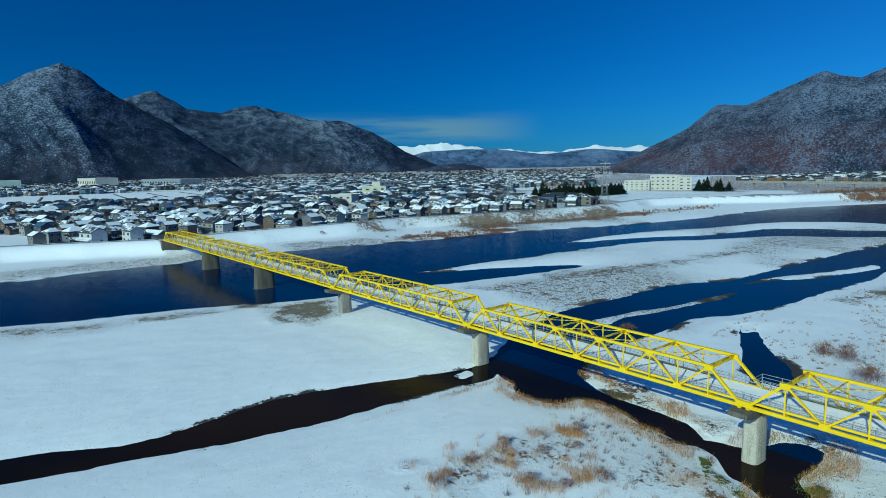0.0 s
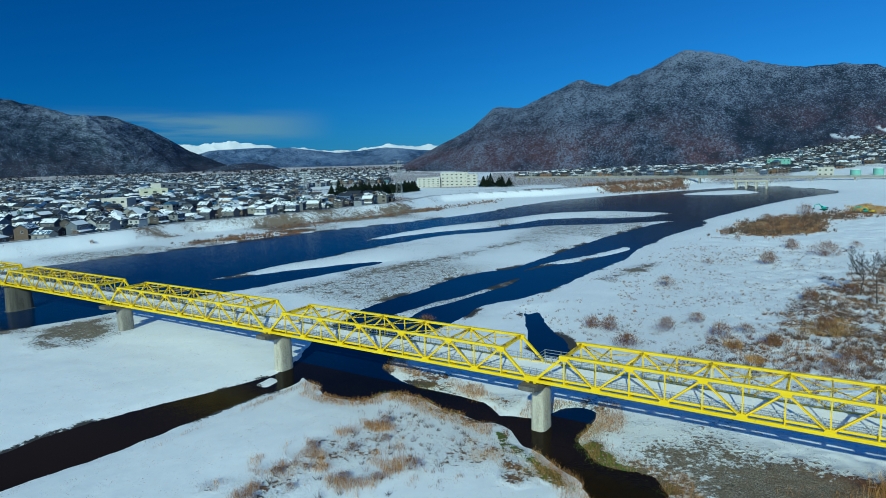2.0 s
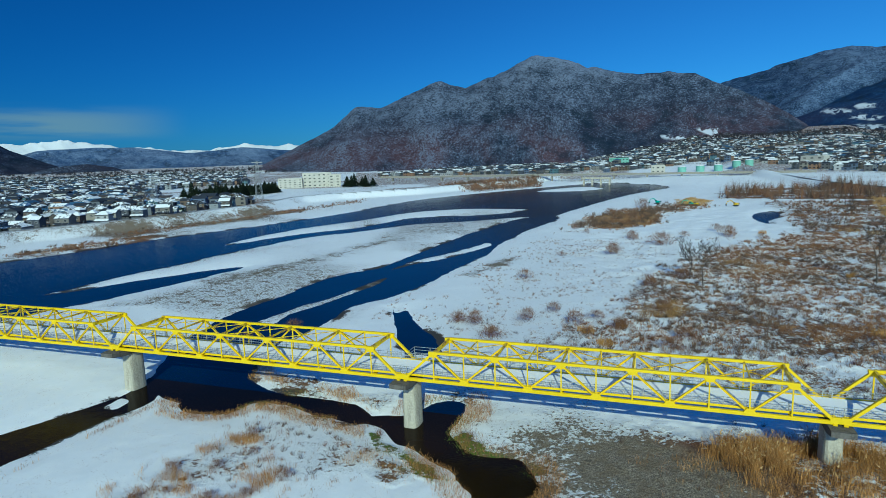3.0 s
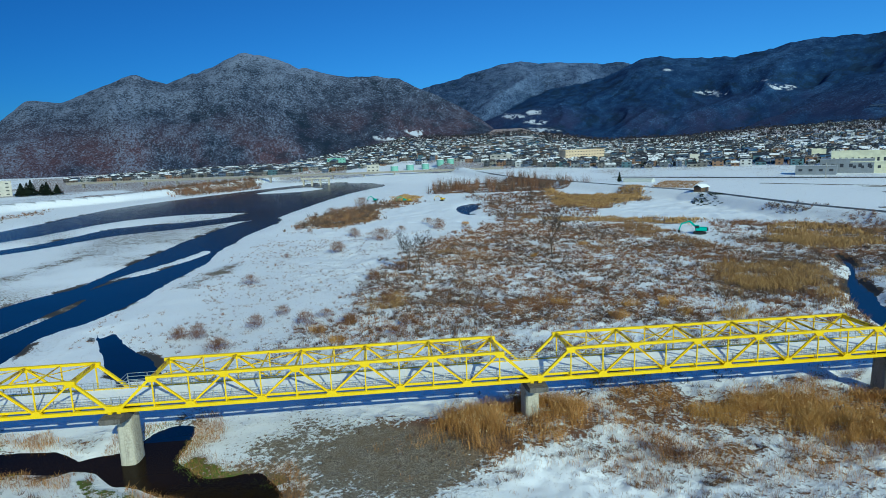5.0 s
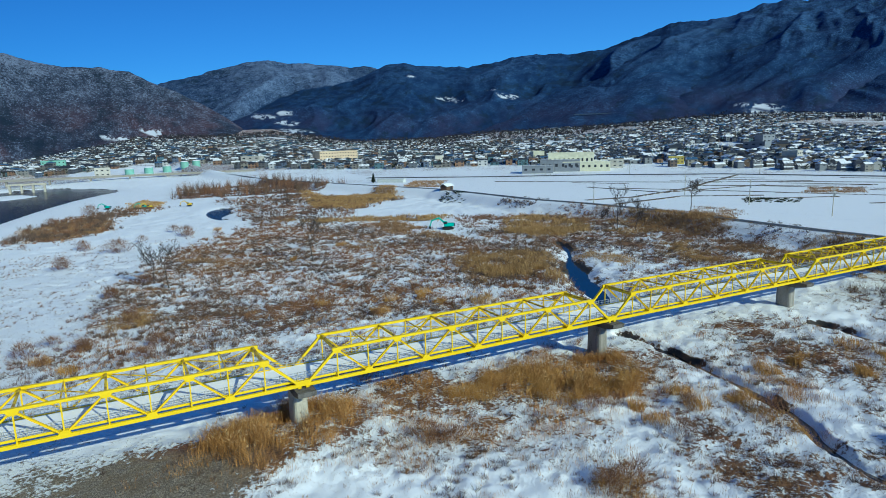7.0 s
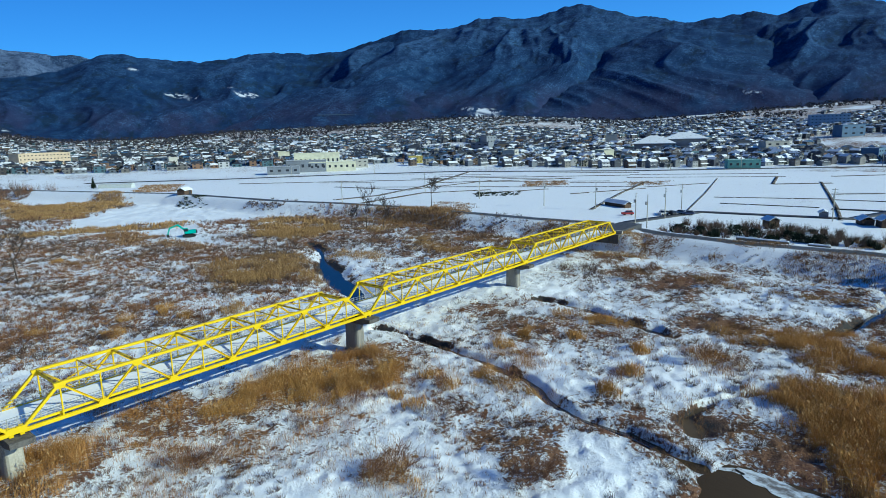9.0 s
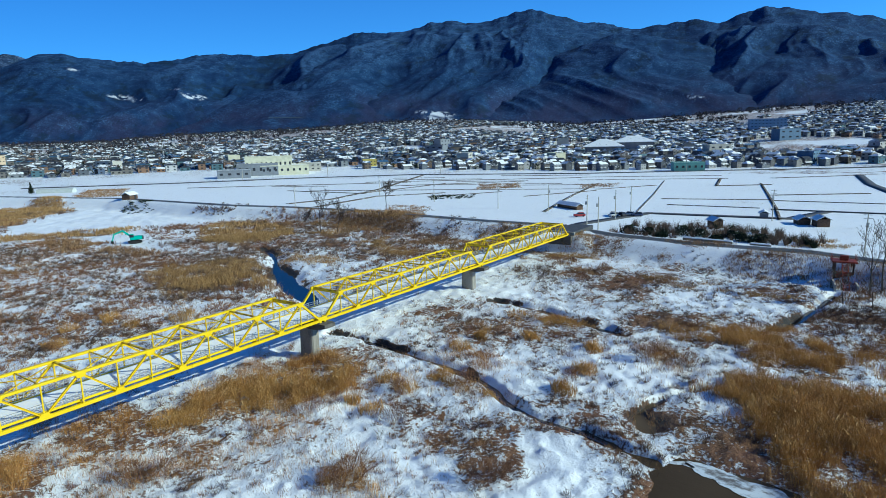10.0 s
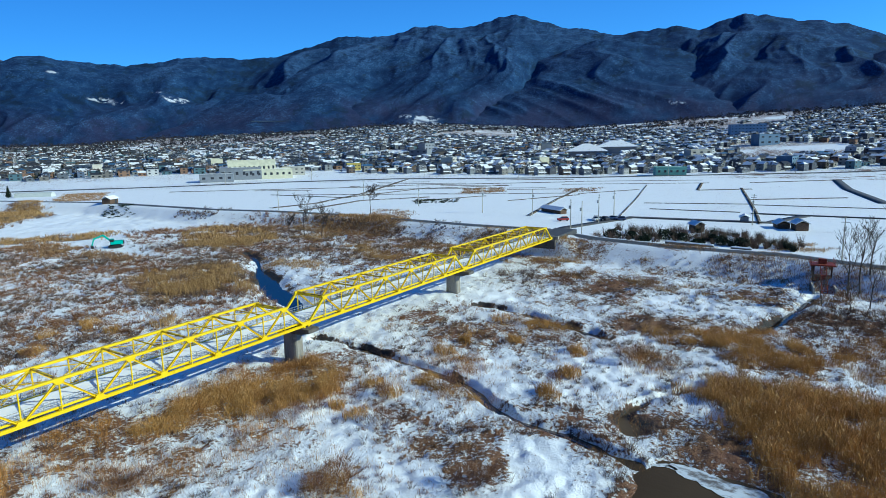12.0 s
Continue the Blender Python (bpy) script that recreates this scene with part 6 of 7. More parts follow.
def far_houses(name, rows, label):
    """Houses past the first few hundred, joined: walls, windows and roofs."""
    n = len(rows)
    x, y, turn, pick = np.array([sites[k] for k in rows]).T
    z = heights[list(rows)]
    gen = np.random.default_rng(31)
    small = np.clip(1.02 - (np.hypot(x, y) - 500) / 2600, 0.6, 1.0)
    w, d = small * gen.uniform(6.0, 10.5, n), small * gen.uniform(5.2, 7.2, n)
    h = small * np.where(gen.uniform(0, 1, n) < 0.62, 5.7, 3.2) + gen.uniform(-0.3, 0.4, n)
    big = gen.uniform(0, 1, n) < 0.035
    w, d, h = np.where(big, w * 1.7, w), np.where(big, d * 1.5, d), np.where(big, h * 1.2, h)
    hip = np.where(gen.uniform(0, 1, n) < 0.25, d / 2, 0.0)
    c, s = np.cos(turn), np.sin(turn)
    V, F, M = [], [], []

    def put(points, faces, mat):
        base = sum(len(q) for q in V)
        k = points.shape[1]
        world_pts = np.stack([x[:, None] + points[..., 0] * c[:, None] - points[..., 1] * s[:, None], y[:, None] + points[..., 0] * s[:, None] + points[..., 1] * c[:, None], z[:, None] + points[..., 2]], -1)
        V.append(world_pts.reshape(-1, 3))
        f = (np.arange(n) * k)[:, None, None] + np.array(faces)[None] + base
        F.append(f.reshape(-1, 4))
        M.append(np.full(n * len(faces), mat))

    def pts(*rows_):
        return np.stack([np.stack([np.broadcast_to(q, (n,)) for q in row], -1) for row in rows_], 1)

    hw, hd = w / 2, d / 2
    put(pts((-hw, -hd, -2), (hw, -hd, -2), (hw, hd, -2), (-hw, hd, -2), (-hw, -hd, h), (hw, -hd, h), (hw, hd, h), (-hw, hd, h)), [(0, 1, 5, 4), (1, 2, 6, 5), (2, 3, 7, 6), (3, 0, 4, 7), (4, 5, 6, 7)], 0)
    ridge, lo, ow, od = h + d * 0.25, h - 0.15, hw + 0.35, hd + 0.35
    rl = ow - hip
    put(pts((-ow, -od, lo), (ow, -od, lo), (ow, od, lo), (-ow, od, lo), (-rl, 0, ridge), (rl, 0, ridge)), [(0, 1, 5, 4), (2, 3, 4, 5), (1, 2, 5, 5), (3, 0, 4, 4)], 1)
    for lift in (0.9, 3.6):
        tall = h > lift + 1.3
        g0, g1 = np.where(tall, lift, 0.9), np.where(tall, lift + 1.2, 2.1)
        for j, t in enumerate((-0.28, 0.28)):
            for side in (-1, 1):
                xx, yy = w * t, side * (hd + 0.03)
                put(pts((xx - 0.9, yy, g0), (xx + 0.9, yy, g0), (xx + 0.9, yy, g1), (xx - 0.9, yy, g1)), [(0, 1, 2, 3)] if side < 0 else [(1, 0, 3, 2)], 2)
        for side in (-1, 1):
            xx = side * (hw + 0.03)
            put(pts((xx, -0.8, g0), (xx, 0.8, g0), (xx, 0.8, g1), (xx, -0.8, g1)), [(0, 1, 2, 3)] if side > 0 else [(1, 0, 3, 2)], 2)
    verts, quads, mats = np.concatenate(V), np.concatenate(F), np.concatenate(M)
    me = bpy.data.meshes.new(name)
    tri = quads[:, 2] == quads[:, 3]
    loops = [quads[~tri].ravel(), quads[tri][:, :3].ravel()]
    nq, nt = int((~tri).sum()), int(tri.sum())
    me.vertices.add(len(verts))
    me.vertices.foreach_set("co", verts.astype(np.float32).ravel())
    idx = np.concatenate(loops).astype(np.int32)
    me.loops.add(len(idx))
    me.loops.foreach_set("vertex_index", idx)
    me.polygons.add(nq + nt)
    me.polygons.foreach_set("loop_start", np.concatenate([np.arange(nq) * 4, nq * 4 + np.arange(nt) * 3]).astype(np.int32))
    me.polygons.foreach_set("loop_total", np.concatenate([np.full(nq, 4), np.full(nt, 3)]).astype(np.int32))
    me.polygons.foreach_set("material_index", np.concatenate([mats[~tri], mats[tri]]).astype(np.int32))
    me.update(calc_edges=True)
    me.shade_flat()
    for mat in (FAR_WALLS, FAR_ROOF, PANE):
        me.materials.append(mat.m)
    tagged(new(name, me), label, "houses", kind="stuff")


far_west = [k for k in range(len(sites)) if k not in chosen and sites[k][0] < -200]
far_east = [k for k in range(len(sites)) if k not in chosen and sites[k][0] >= -200]
far_houses("town_houses", far_west, "distant town houses with snow-covered roofs")
far_houses("hillside_houses", far_east, "distant hillside town houses with snow-covered roofs")

# town trees and hedges between the houses
gen = np.random.default_rng(5)
pick = gen.choice(len(sites), min(7500, len(sites) - 1), replace=False)
tx = np.array([sites[k][0] for k in pick]) + gen.normal(0, 7, len(pick))
ty = np.array([sites[k][1] for k in pick]) + gen.normal(0, 7, len(pick))
tz = ground_z(tx, ty)
tx, ty, tz = (np.repeat(q, 26) for q in (tx, ty, tz))
size = np.repeat(gen.uniform(0.7, 2.2, len(pick)), 26)
a, q, hgt = gen.uniform(0, 2 * np.pi, len(tx)), np.sqrt(gen.uniform(0, 1, len(tx))) * 1.5, gen.uniform(0.2, 3.4, len(tx))
cen = np.stack([tx + q * np.cos(a) * size, ty + q * np.sin(a) * size, tz + hgt * size], 1)
o1, o2 = gen.normal(0, 0.5, cen.shape), gen.normal(0, 0.5, cen.shape)
v = np.stack([cen - o1, cen + o1, cen + o2], 1).reshape(-1, 3)
tagged(mesh_object("garden_trees", v, np.arange(len(v)).reshape(-1, 3), NEEDLES, flat=True), "dark evergreen garden trees between town houses", "trees", kind="stuff")


# ---- large buildings ----
def painted(name, colour):
    return plain(name, colour, 0.7, 0.0, 0.12, 0.4)


CREAM, WHITE_WALL, GREY_WALL, BLUE_WALL = painted("cream_cladding", (0.62, 0.60, 0.45)), painted("white_render", (0.47, 0.45, 0.40)), painted("grey_cladding", (0.22, 0.24, 0.27)), painted("blue_cladding", (0.12, 0.2, 0.3))
FLAT_SNOW = plain("roof_snow", (0.82, 0.84, 0.86), 0.7, 0.0, 0.06, 0.3)
GREEN_PAINT, DARK_GAP = painted("pale_green_paint", (0.20, 0.42, 0.35)), plain("dark_opening", (0.03, 0.03, 0.035), 0.7)


def block(name, x, y, turn, w, d, h, wall, label, category, rows=0, cols=0, z=None, roof=None, plinth=None):
    """A flat-roofed building with parapet, snow on the roof and rows of windows on its two long sides."""
    z0 = float(ground_z([x], [y])[0]) if z is None else z
    top = root(name, pose(x, y, z0, 0, 0, turn), label, category)
    bm = box(0, 0, h / 2 - 1, w, d, h + 2)
    part("wall", bm, wall, top)
    bm = bmesh.new()
    for sx, sy, px_, py_ in ((w + 0.3, 0.35, 0, d / 2), (w + 0.3, 0.35, 0, -d / 2), (0.35, d - 0.35, w / 2, 0), (0.35, d - 0.35, -w / 2, 0)):
        add_box(bm, px_, py_, h + 0.3, sx, sy, 0.7)
    part("parapet", bm, wall, top)
    part("roof", box(0, 0, h + 0.1, w - 0.4, d - 0.4, 0.24), roof or FLAT_SNOW, top, "snow-covered flat roof")
    if rows:
        ww, hh = w / cols * 0.38, h / rows * 0.28
        proto = None
        for side in (-1, 1):
            for r in range(rows):
                for c_ in range(cols):
                    m = Matrix.Translation(((c_ + 0.5) * w / cols - w / 2, side * (d / 2 + 0.02), (r + 0.55) * h / rows))
                    if proto is None:
                        proto = part("window", box(0, 0, 0, ww, 0.10, hh), PANE, top, "dark window pane")
                        proto.matrix_local = m
                    else:
                        shared("window", proto.data, top, m)
    return top


block("factory", 352, 436, -40, 34, 26, 9.5, GREY_WALL, "large dark grey factory hall with snowy roof", "factory", 1, 6)
block("factory_hall", 368, 420, -40, 40, 22, 7.5, CREAM, "long cream factory hall with snowy roof", "factory", 1, 8)
block("factory_tower", 366, 438, -40, 40, 12, 14.5, CREAM, "tall cream factory block with plain walls", "factory", 1, 10)
block("warehouse", 323, 430, -40, 26, 14, 6.0, GREY_WALL, "low grey-green warehouse with snowy roof", "warehouse", 1, 4)
block("apartment_block", -375, 562, 30, 25, 13, 9.5, WHITE_WALL, "white five-storey apartment block with snow on the roof", "apartment block", 4, 5)
block("apartment_tower", -354, 581, 30, 30, 14, 14.5, WHITE_WALL, "tall white apartment block with stepped roof", "apartment block", 4, 6)
block("apartment_stair_tower", -336, 587, 30, 13, 14, 12.5, WHITE_WALL, "white stair tower beside the apartment block", "apartment block", 4, 2)
block("works", 402, 424, -45, 20, 14, 6.5, WHITE_WALL, "low pale works building with flat snowy roof", "works", 2, 4)
block("works_annex", 455, 398, -45, 13, 10, 6.0, painted("yellow_render", (0.52, 0.42, 0.12)), "small yellow annex building with snowy roof", "works", 2, 4)
block("green_shed", 492, 112, -65, 22, 12, 6, GREEN_PAINT, "bright green shed with snowy roof", "shed", 1, 5)
block("west_factory", -1330, 225, 10, 90, 40, 16, WHITE_WALL, "large white and blue factory below the mountain", "factory", 1, 10)
block("west_works", -1230, 330, 10, 160, 40, 12, GREY_WALL, "long low grey works with snow-covered roof", "factory", 1, 14)
block("west_depot", -1480, 90, 5, 70, 40, 15, painted("pale_cladding", (0.5, 0.58, 0.5)), "pale green depot building below the mountain", "factory", 1, 7)
block("school", 260, 780, 20, 62, 14, 12, painted("buff_render", (0.55, 0.43, 0.3)), "long buff school building with many windows", "school", 3, 14)
block("town_hall", 980, 120, -70, 46, 18, 16, painted("blue_render", (0.28, 0.38, 0.5)), "blue-grey office block above the town", "office block", 4, 10)
block("green_works", -62, 905, 0, 26, 14, 8, GREEN_PAINT, "pale green works building beside the river", "factory", 2, 6)


# larger plain buildings among the town houses
TOWN_BLOCKS = ((520, 330, 20, 12, 9, 0), (560, 250, 16, 11, 8, 1), (600, 420, 24, 12, 9, 2), (640, 120, 22, 13, 10, 0), (590, 40, 18, 12, 8, 3), (760, 330, 26, 14, 11, 0), (420, 560, 22, 12, 9, 1), (330, 640, 26, 12, 8, 0), (820, 80, 28, 14, 12, 3), (700, 480, 20, 12, 9, 2), (-420, 240, 18, 12, 9, 0), (-520, 330, 22, 12, 10, 1), (-640, 420, 26, 14, 11, 0), (150, 760, 24, 12, 8, 0))
for k, (x, y, w, d, h, tone) in enumerate(TOWN_BLOCKS):
    block("town_building", x, y, 20 + 37 * k, w, d, h, (WHITE_WALL, CREAM, GREY_WALL, BLUE_WALL)[tone], ("pale", "cream", "grey", "blue-grey")[tone] + " flat-roofed town building with snow on its roof", "building", 2, 3)


def pavilion(x, y, turn, w, d, h, rise):
    z0 = float(ground_z([x], [y])[0])
    top = root("hall", pose(x, y, z0, 0, 0, turn), "wide hall under a broad snow-covered hipped roof", "hall")
    part("wall", box(0, 0, h / 2 - 1, w, d, h + 2), GREY_WALL, top)
    bm = bmesh.new()
    gable_roof(bm, w, d, h, h + rise, 3.0, 0.5, hip=d / 2 * 0.9 + 3)
    bmesh.ops.recalc_face_normals(bm, faces=bm.faces[:])
    part("roof", bm, FAR_ROOF, top, "snow-covered hipped roof")
    return top


pavilion(690, 250, -70, 40, 36, 7, 7)
pavilion(742, 232, -70, 44, 36, 8, 6)


def tank(x, y, radius, tall):
    z0 = float(ground_z([x], [y])[0])
    top = root("storage_tank", pose(x, y, z0), "pale green cylindrical storage tank with a flat snowy top", "storage tank", "green storage tanks")
    ringp = [(radius * math.cos(2 * math.pi * k / 28), radius * math.sin(2 * math.pi * k / 28)) for k in range(28)]
    part("shell", loft([(ringp, -1), (ringp, tall)]), GREEN_PAINT, top)
    part("lid", loft([([(a * 1.03, b * 1.03) for a, b in ringp], tall), ([(a * 0.6, b * 0.6) for a, b in ringp], tall + 0.8)]), FLAT_SNOW, top, "snowy tank lid")
    return top


for x, y in ((16, 700), (34, 706), (52, 714), (71, 730), (84, 738)):
    tank(x, y, 4.3, 6.0)
block("tank_house", -8, 712, 0, 14, 10, 8, WHITE_WALL, "white pump house beside the green tanks", "pump house", 2, 3)


def sluice_bridge():
    top = root("sluice_bridge", pose(-74, 605, WATER), "pale concrete sluice bridge with tall piers over the river", "sluice bridge")
    for k in range(4):
        part("pier", box(k * 8.0, 0, 2.6, 1.6, 4, 7.2, 0.05), CONCRETE, top)
    part("deck", box(12, 0, 6.3, 27.5, 4.6, 0.7, 0.05), CONCRETE, top)
    part("parapet", box(12, -2.2, 7.1, 27.5, 0.2, 0.9), CONCRETE, top)
    part("gate_house", box(12, 0, 3.4, 22, 0.4, 1.0), GALVANISED, top, "grey steel gate leaf")


sluice_bridge()


# far viaduct's colour with the blue of the distance put in
HAZY_STEEL = plain("hazed_viaduct_steel", (0.05, 0.08, 0.13), 0.7, 0.0, 0.3, 0.2)


def road_viaduct(name, x0, y0, x1, y1, z, piers, label):
    a, b = Vector((x0, y0, z)), Vector((x1, y1, z))
    m, n = along(a, b)
    top = root(name, m, label, "viaduct")
    stone = HAZY_STEEL if name == "hill_viaduct" else MID_CONCRETE
    part("deck", box(0, 0, 0, n, 5, 1.2), stone, top)
    part("parapet", box(0, -2.45, 1.0, n, 0.2, 0.9), stone, top)
    for k in range(piers):
        s = (k + 0.5) / piers
        p = a.lerp(b, s)
        g0 = float(ground_z([p.x], [p.y])[0])
        hgt = max(z - 0.6 - g0 + 2, 1)
        part("pier", box((s - 0.5) * n, 0, -0.6 - hgt / 2, 1.6, 3.2, hgt), stone, top)


road_viaduct("river_road_viaduct", -330, 690, 130, 650, 7.0, 14, "long low concrete road viaduct along the plain")
road_viaduct("hill_viaduct", 1170, 1390, 1320, 1262, 92, 5, "tall highway viaduct on the hillside above town")


# ---- fields east of the levee: paths, ditches and a road ----
def ribbon(name, line, width, mat, label, lift=0.25, category="path", level=False):
    pts = []
    for (ax, ay), (bx, by) in zip(line[:-1], line[1:]):
        n = max(2, int(math.hypot(bx - ax, by - ay) / 4))
        pts += [(ax + (bx - ax) * k / n, ay + (by - ay) * k / n) for k in range(n)]
    pts.append(line[-1])
    p = np.array(pts, float)
    d = np.gradient(p, axis=0)
    d /= np.linalg.norm(d, axis=1)[:, None]
    side = np.stack([-d[:, 1], d[:, 0]], 1) * width / 2
    a, b = p - side, p + side
    z = ground_z(p[:, 0], p[:, 1])
    if level:
        z = np.convolve(np.pad(z, 3, "edge"), np.ones(7) / 7, "valid")
    z = z + lift
    v = np.concatenate([np.c_[a, z], np.c_[b, z], np.c_[a, z - 0.6], np.c_[b, z - 0.6]])
    n = len(p)
    k = np.arange(n - 1)
    f = np.concatenate([np.stack([k, k + 1, n + k + 1, n + k], 1)[:, ::-1], np.stack([k, k + 1, 2 * n + k + 1, 2 * n + k], 1), np.stack([n + k, n + k + 1, 3 * n + k + 1, 3 * n + k], 1)[:, ::-1]])
    return tagged(mesh_object(name, v, f, mat), label, category, kind="structure")


def soil_path():
    k = Mat("bare_soil_path", 0.95, spec=0.1)
    n = k.noise(0.6, 5, 0.65)
    k.color(k.mix(k.step(n, 0.55, 0.66), k.mix(k.noise(2.0), (0.05, 0.04, 0.035), (0.16, 0.12, 0.085)), (0.78, 0.8, 0.82)))
    return k


SOIL, ASPHALT = soil_path(), plain("wet_asphalt", (0.075, 0.075, 0.08), 0.7, 0.0, 0.35, 1.0)
FIELD_LINES = (
    ([(319.5, 119.5), (354.8, 97.4)], 1.4, SOIL),
    ([(360.8, 66.7), (377.1, 42.0)], 2.4, SOIL),
    ([(316.9, 35.0), (339.8, -2.4)], 1.8, SOIL),
    ([(426.4, 47.7), (466.6, 0.5)], 2.4, SOIL),
    ([(284.4, 75.4), (295.9, 32.5)], 0.9, SOIL),
    ([(261.1, 28.5), (262.4, -13.7)], 2.6, DARK_GAP),
    ([(262.4, 67.1), (263.4, 32.7)], 0.9, SOIL),
    ([(271.9, 138.1), (313.0, 117.0)], 1.2, SOIL),
    ([(293.4, 32.2), (296.0, -15.1)], 0.9, SOIL),
    ([(390.0, 102.0), (298.8, 83.3), (231.2, 70.6)], 0.5, SOIL),
    ([(413.5, 74.4), (360.8, 66.7)], 1.6, SOIL),
    ([(383.6, 47.9), (316.5, 36.1), (265.6, 27.4), (231.5, 22.5)], 1.2, SOIL),
    ([(465.8, 3.6), (391.6, -2.5), (317.5, -16.0)], 5.0, ASPHALT),
    ([(356.8, 131.8), (285.5, 118.4), (221.0, 103.5)], 1.4, SOIL),
    ([(252.0, 182.2), (290.0, 160.8)], 1.2, SOIL),
    ([(295.8, 248.4), (360.4, 183.0)], 2.0, SOIL),
    ([(258.0, 229.0), (327.6, 223.2)], 1.6, SOIL),
    ([(191.6, 203.7), (244.7, 209.6), (273.6, 186.5)], 2.2, SOIL),
    ([(390, 287), (276, 236), (224, 222), (199, 227)], 2.4, SOIL),
    ([(319, 283), (400, 160)], 2.2, SOIL),
    ([(241, 371), (329, 252)], 2.2, SOIL),
    ([(251, 285), (254, 226)], 1.5, SOIL),
    ([(178, 78), (196, 78), (232, 66), (236, 20), (262, 10)], 4.0, ASPHALT),
)
for line, width, mat in FIELD_LINES:
    ribbon("field_path", line, width, mat, "bare asphalt lane through snow" if mat is ASPHALT else "bare earth path or ditch between snowy fields")
BROOK = water_material("brook_water", (0.006, 0.005, 0.004), (0.018, 0.013, 0.009), 0.25)
for line, width in zip(BROOKS, (1.1, 1.7, 1.4, 0.6)):
    ribbon("brook", line, width, BROOK, "dark narrow brook cutting through snow", 0.24, "water", True)
ribbon("town_road", [(193, 497), (272, 418), (336, 368), (395, 302), (441, 176), (510, 69), (560, -26)], 7, ASPHALT, "dark cleared road along the edge of town", 0.3, "road")
gen = np.random.default_rng(12)
for k in range(16):
    a = (gen.uniform(215, 430), gen.uniform(150, 330))
    n = gen.uniform(25, 95)
    b = (a[0] + 0.42 * n, a[1] - 0.91 * n)
    if math.hypot(*a) < 470 and math.hypot(*b) < 480:
        ribbon("field_path", [a, b], gen.uniform(0.6, 1.3), SOIL, "bare earth path or ditch between snowy fields")
for k in range(9):
    ribbon("field_path", [(-330 - 40 * (k > 3) - 190, 40 + 45 * k), (-900, 90 + 40 * k)], 3.0, SOIL, "bare earth path or ditch between snowy fields")


# ---- poles, gate, machines, cars ----
def pole(tall):
    top = root("utility_pole", pose(0, 0, 0), "grey concrete utility pole with crossarms", "utility pole", "utility poles")
    v, f = [], []
    tube(v, f, (0, 0, -1), (0, 0, tall), 0.19, 0.11, 8)
    mesh_object("shaft", v, f, CONCRETE, top)
    for z in (tall - 0.4, tall - 1.2):
        part("crossarm", box(0, 0, z, 1.8, 0.12, 0.12), GALVANISED, top)
    part("transformer", loft([([(0.3 * math.cos(k), 0.3 * math.sin(k) + 0.42) for k in np.linspace(0, 5.6, 9)], tall - 3.2), ([(0.3 * math.cos(k), 0.3 * math.sin(k) + 0.42) for k in np.linspace(0, 5.6, 9)], tall - 2.2)]), GALVANISED, top, "grey drum transformer")
    return top


POLE_SITES = [(190.8, 74.1), (186.5, 68.7), (210.8, 71.5), (228.1, 71.5), (228.1, 24.4), (172.4, -1.3), (187.5, 208.7), (249.3, 211.9), (233.8, 165.6), (223, 125.4), (223.1, 102.7), (300, 390), (350, 350), (405, 280), (430, 210), (450, 150), (480, 110), (505, 70), (530, 30), (-300, 160), (-300, 230), (-320, 120)]
proto = pole(10.5)
for k, (x, y) in enumerate(POLE_SITES):
    m = pose(x, y, float(ground_z([x], [y])[0]), 0, 0, 20 * k)
    if k:
        copy_thing(proto, m)
    else:
        proto.matrix_world = m


def pylon(x, y, tall, base):
    z0 = float(ground_z([x], [y])[0])
    top = root("lattice_pylon", pose(x, y, z0, 0, 0, 25), "tall grey steel lattice power pylon", "pylon")
    for sx, sy in ((1, 1), (1, -1), (-1, 1), (-1, -1)):
        v, f = [], []
        tube(v, f, (sx * base / 2, sy * base / 2, -0.5), (sx * 0.5, sy * 0.5, tall), 0.16, 0.10, 4)
        mesh_object("leg", v, f, GALVANISED, top)
    v, f = [], []
    n = 9
    for k in range(n):
        z0_, z1_ = tall * k / n, tall * (k + 1) / n
        r0, r1 = base / 2 + (0.5 - base / 2) * k / n, base / 2 + (0.5 - base / 2) * (k + 1) / n
        for (ax, ay), (bx, by) in (((1, 1), (1, -1)), ((1, -1), (-1, -1)), ((-1, -1), (-1, 1)), ((-1, 1), (1, 1))):
            tube(v, f, (ax * r0, ay * r0, z0_), (bx * r1, by * r1, z1_), 0.07, 0.07, 3)
            tube(v, f, (bx * r0, by * r0, z0_), (ax * r1, ay * r1, z1_), 0.07, 0.07, 3)
    mesh_object("lattice", v, f, GALVANISED, top, True)
    for z in (tall * 0.72, tall * 0.84, tall * 0.96):
        part("crossarm", box(0, 0, z, 8.5, 0.3, 0.35), GALVANISED, top)
    return top


pylon(-300.5, 406, 30, 5.5)
pylon(-330, 330, 24, 4.5)

RED_STEEL, DARK_STEEL = plain("red_painted_steel", (0.30, 0.055, 0.028), 0.6, 0.0, 0.4, 2.0), plain("rusty_dark_steel", (0.09, 0.045, 0.03), 0.8, 0.0, 0.5, 2.0)


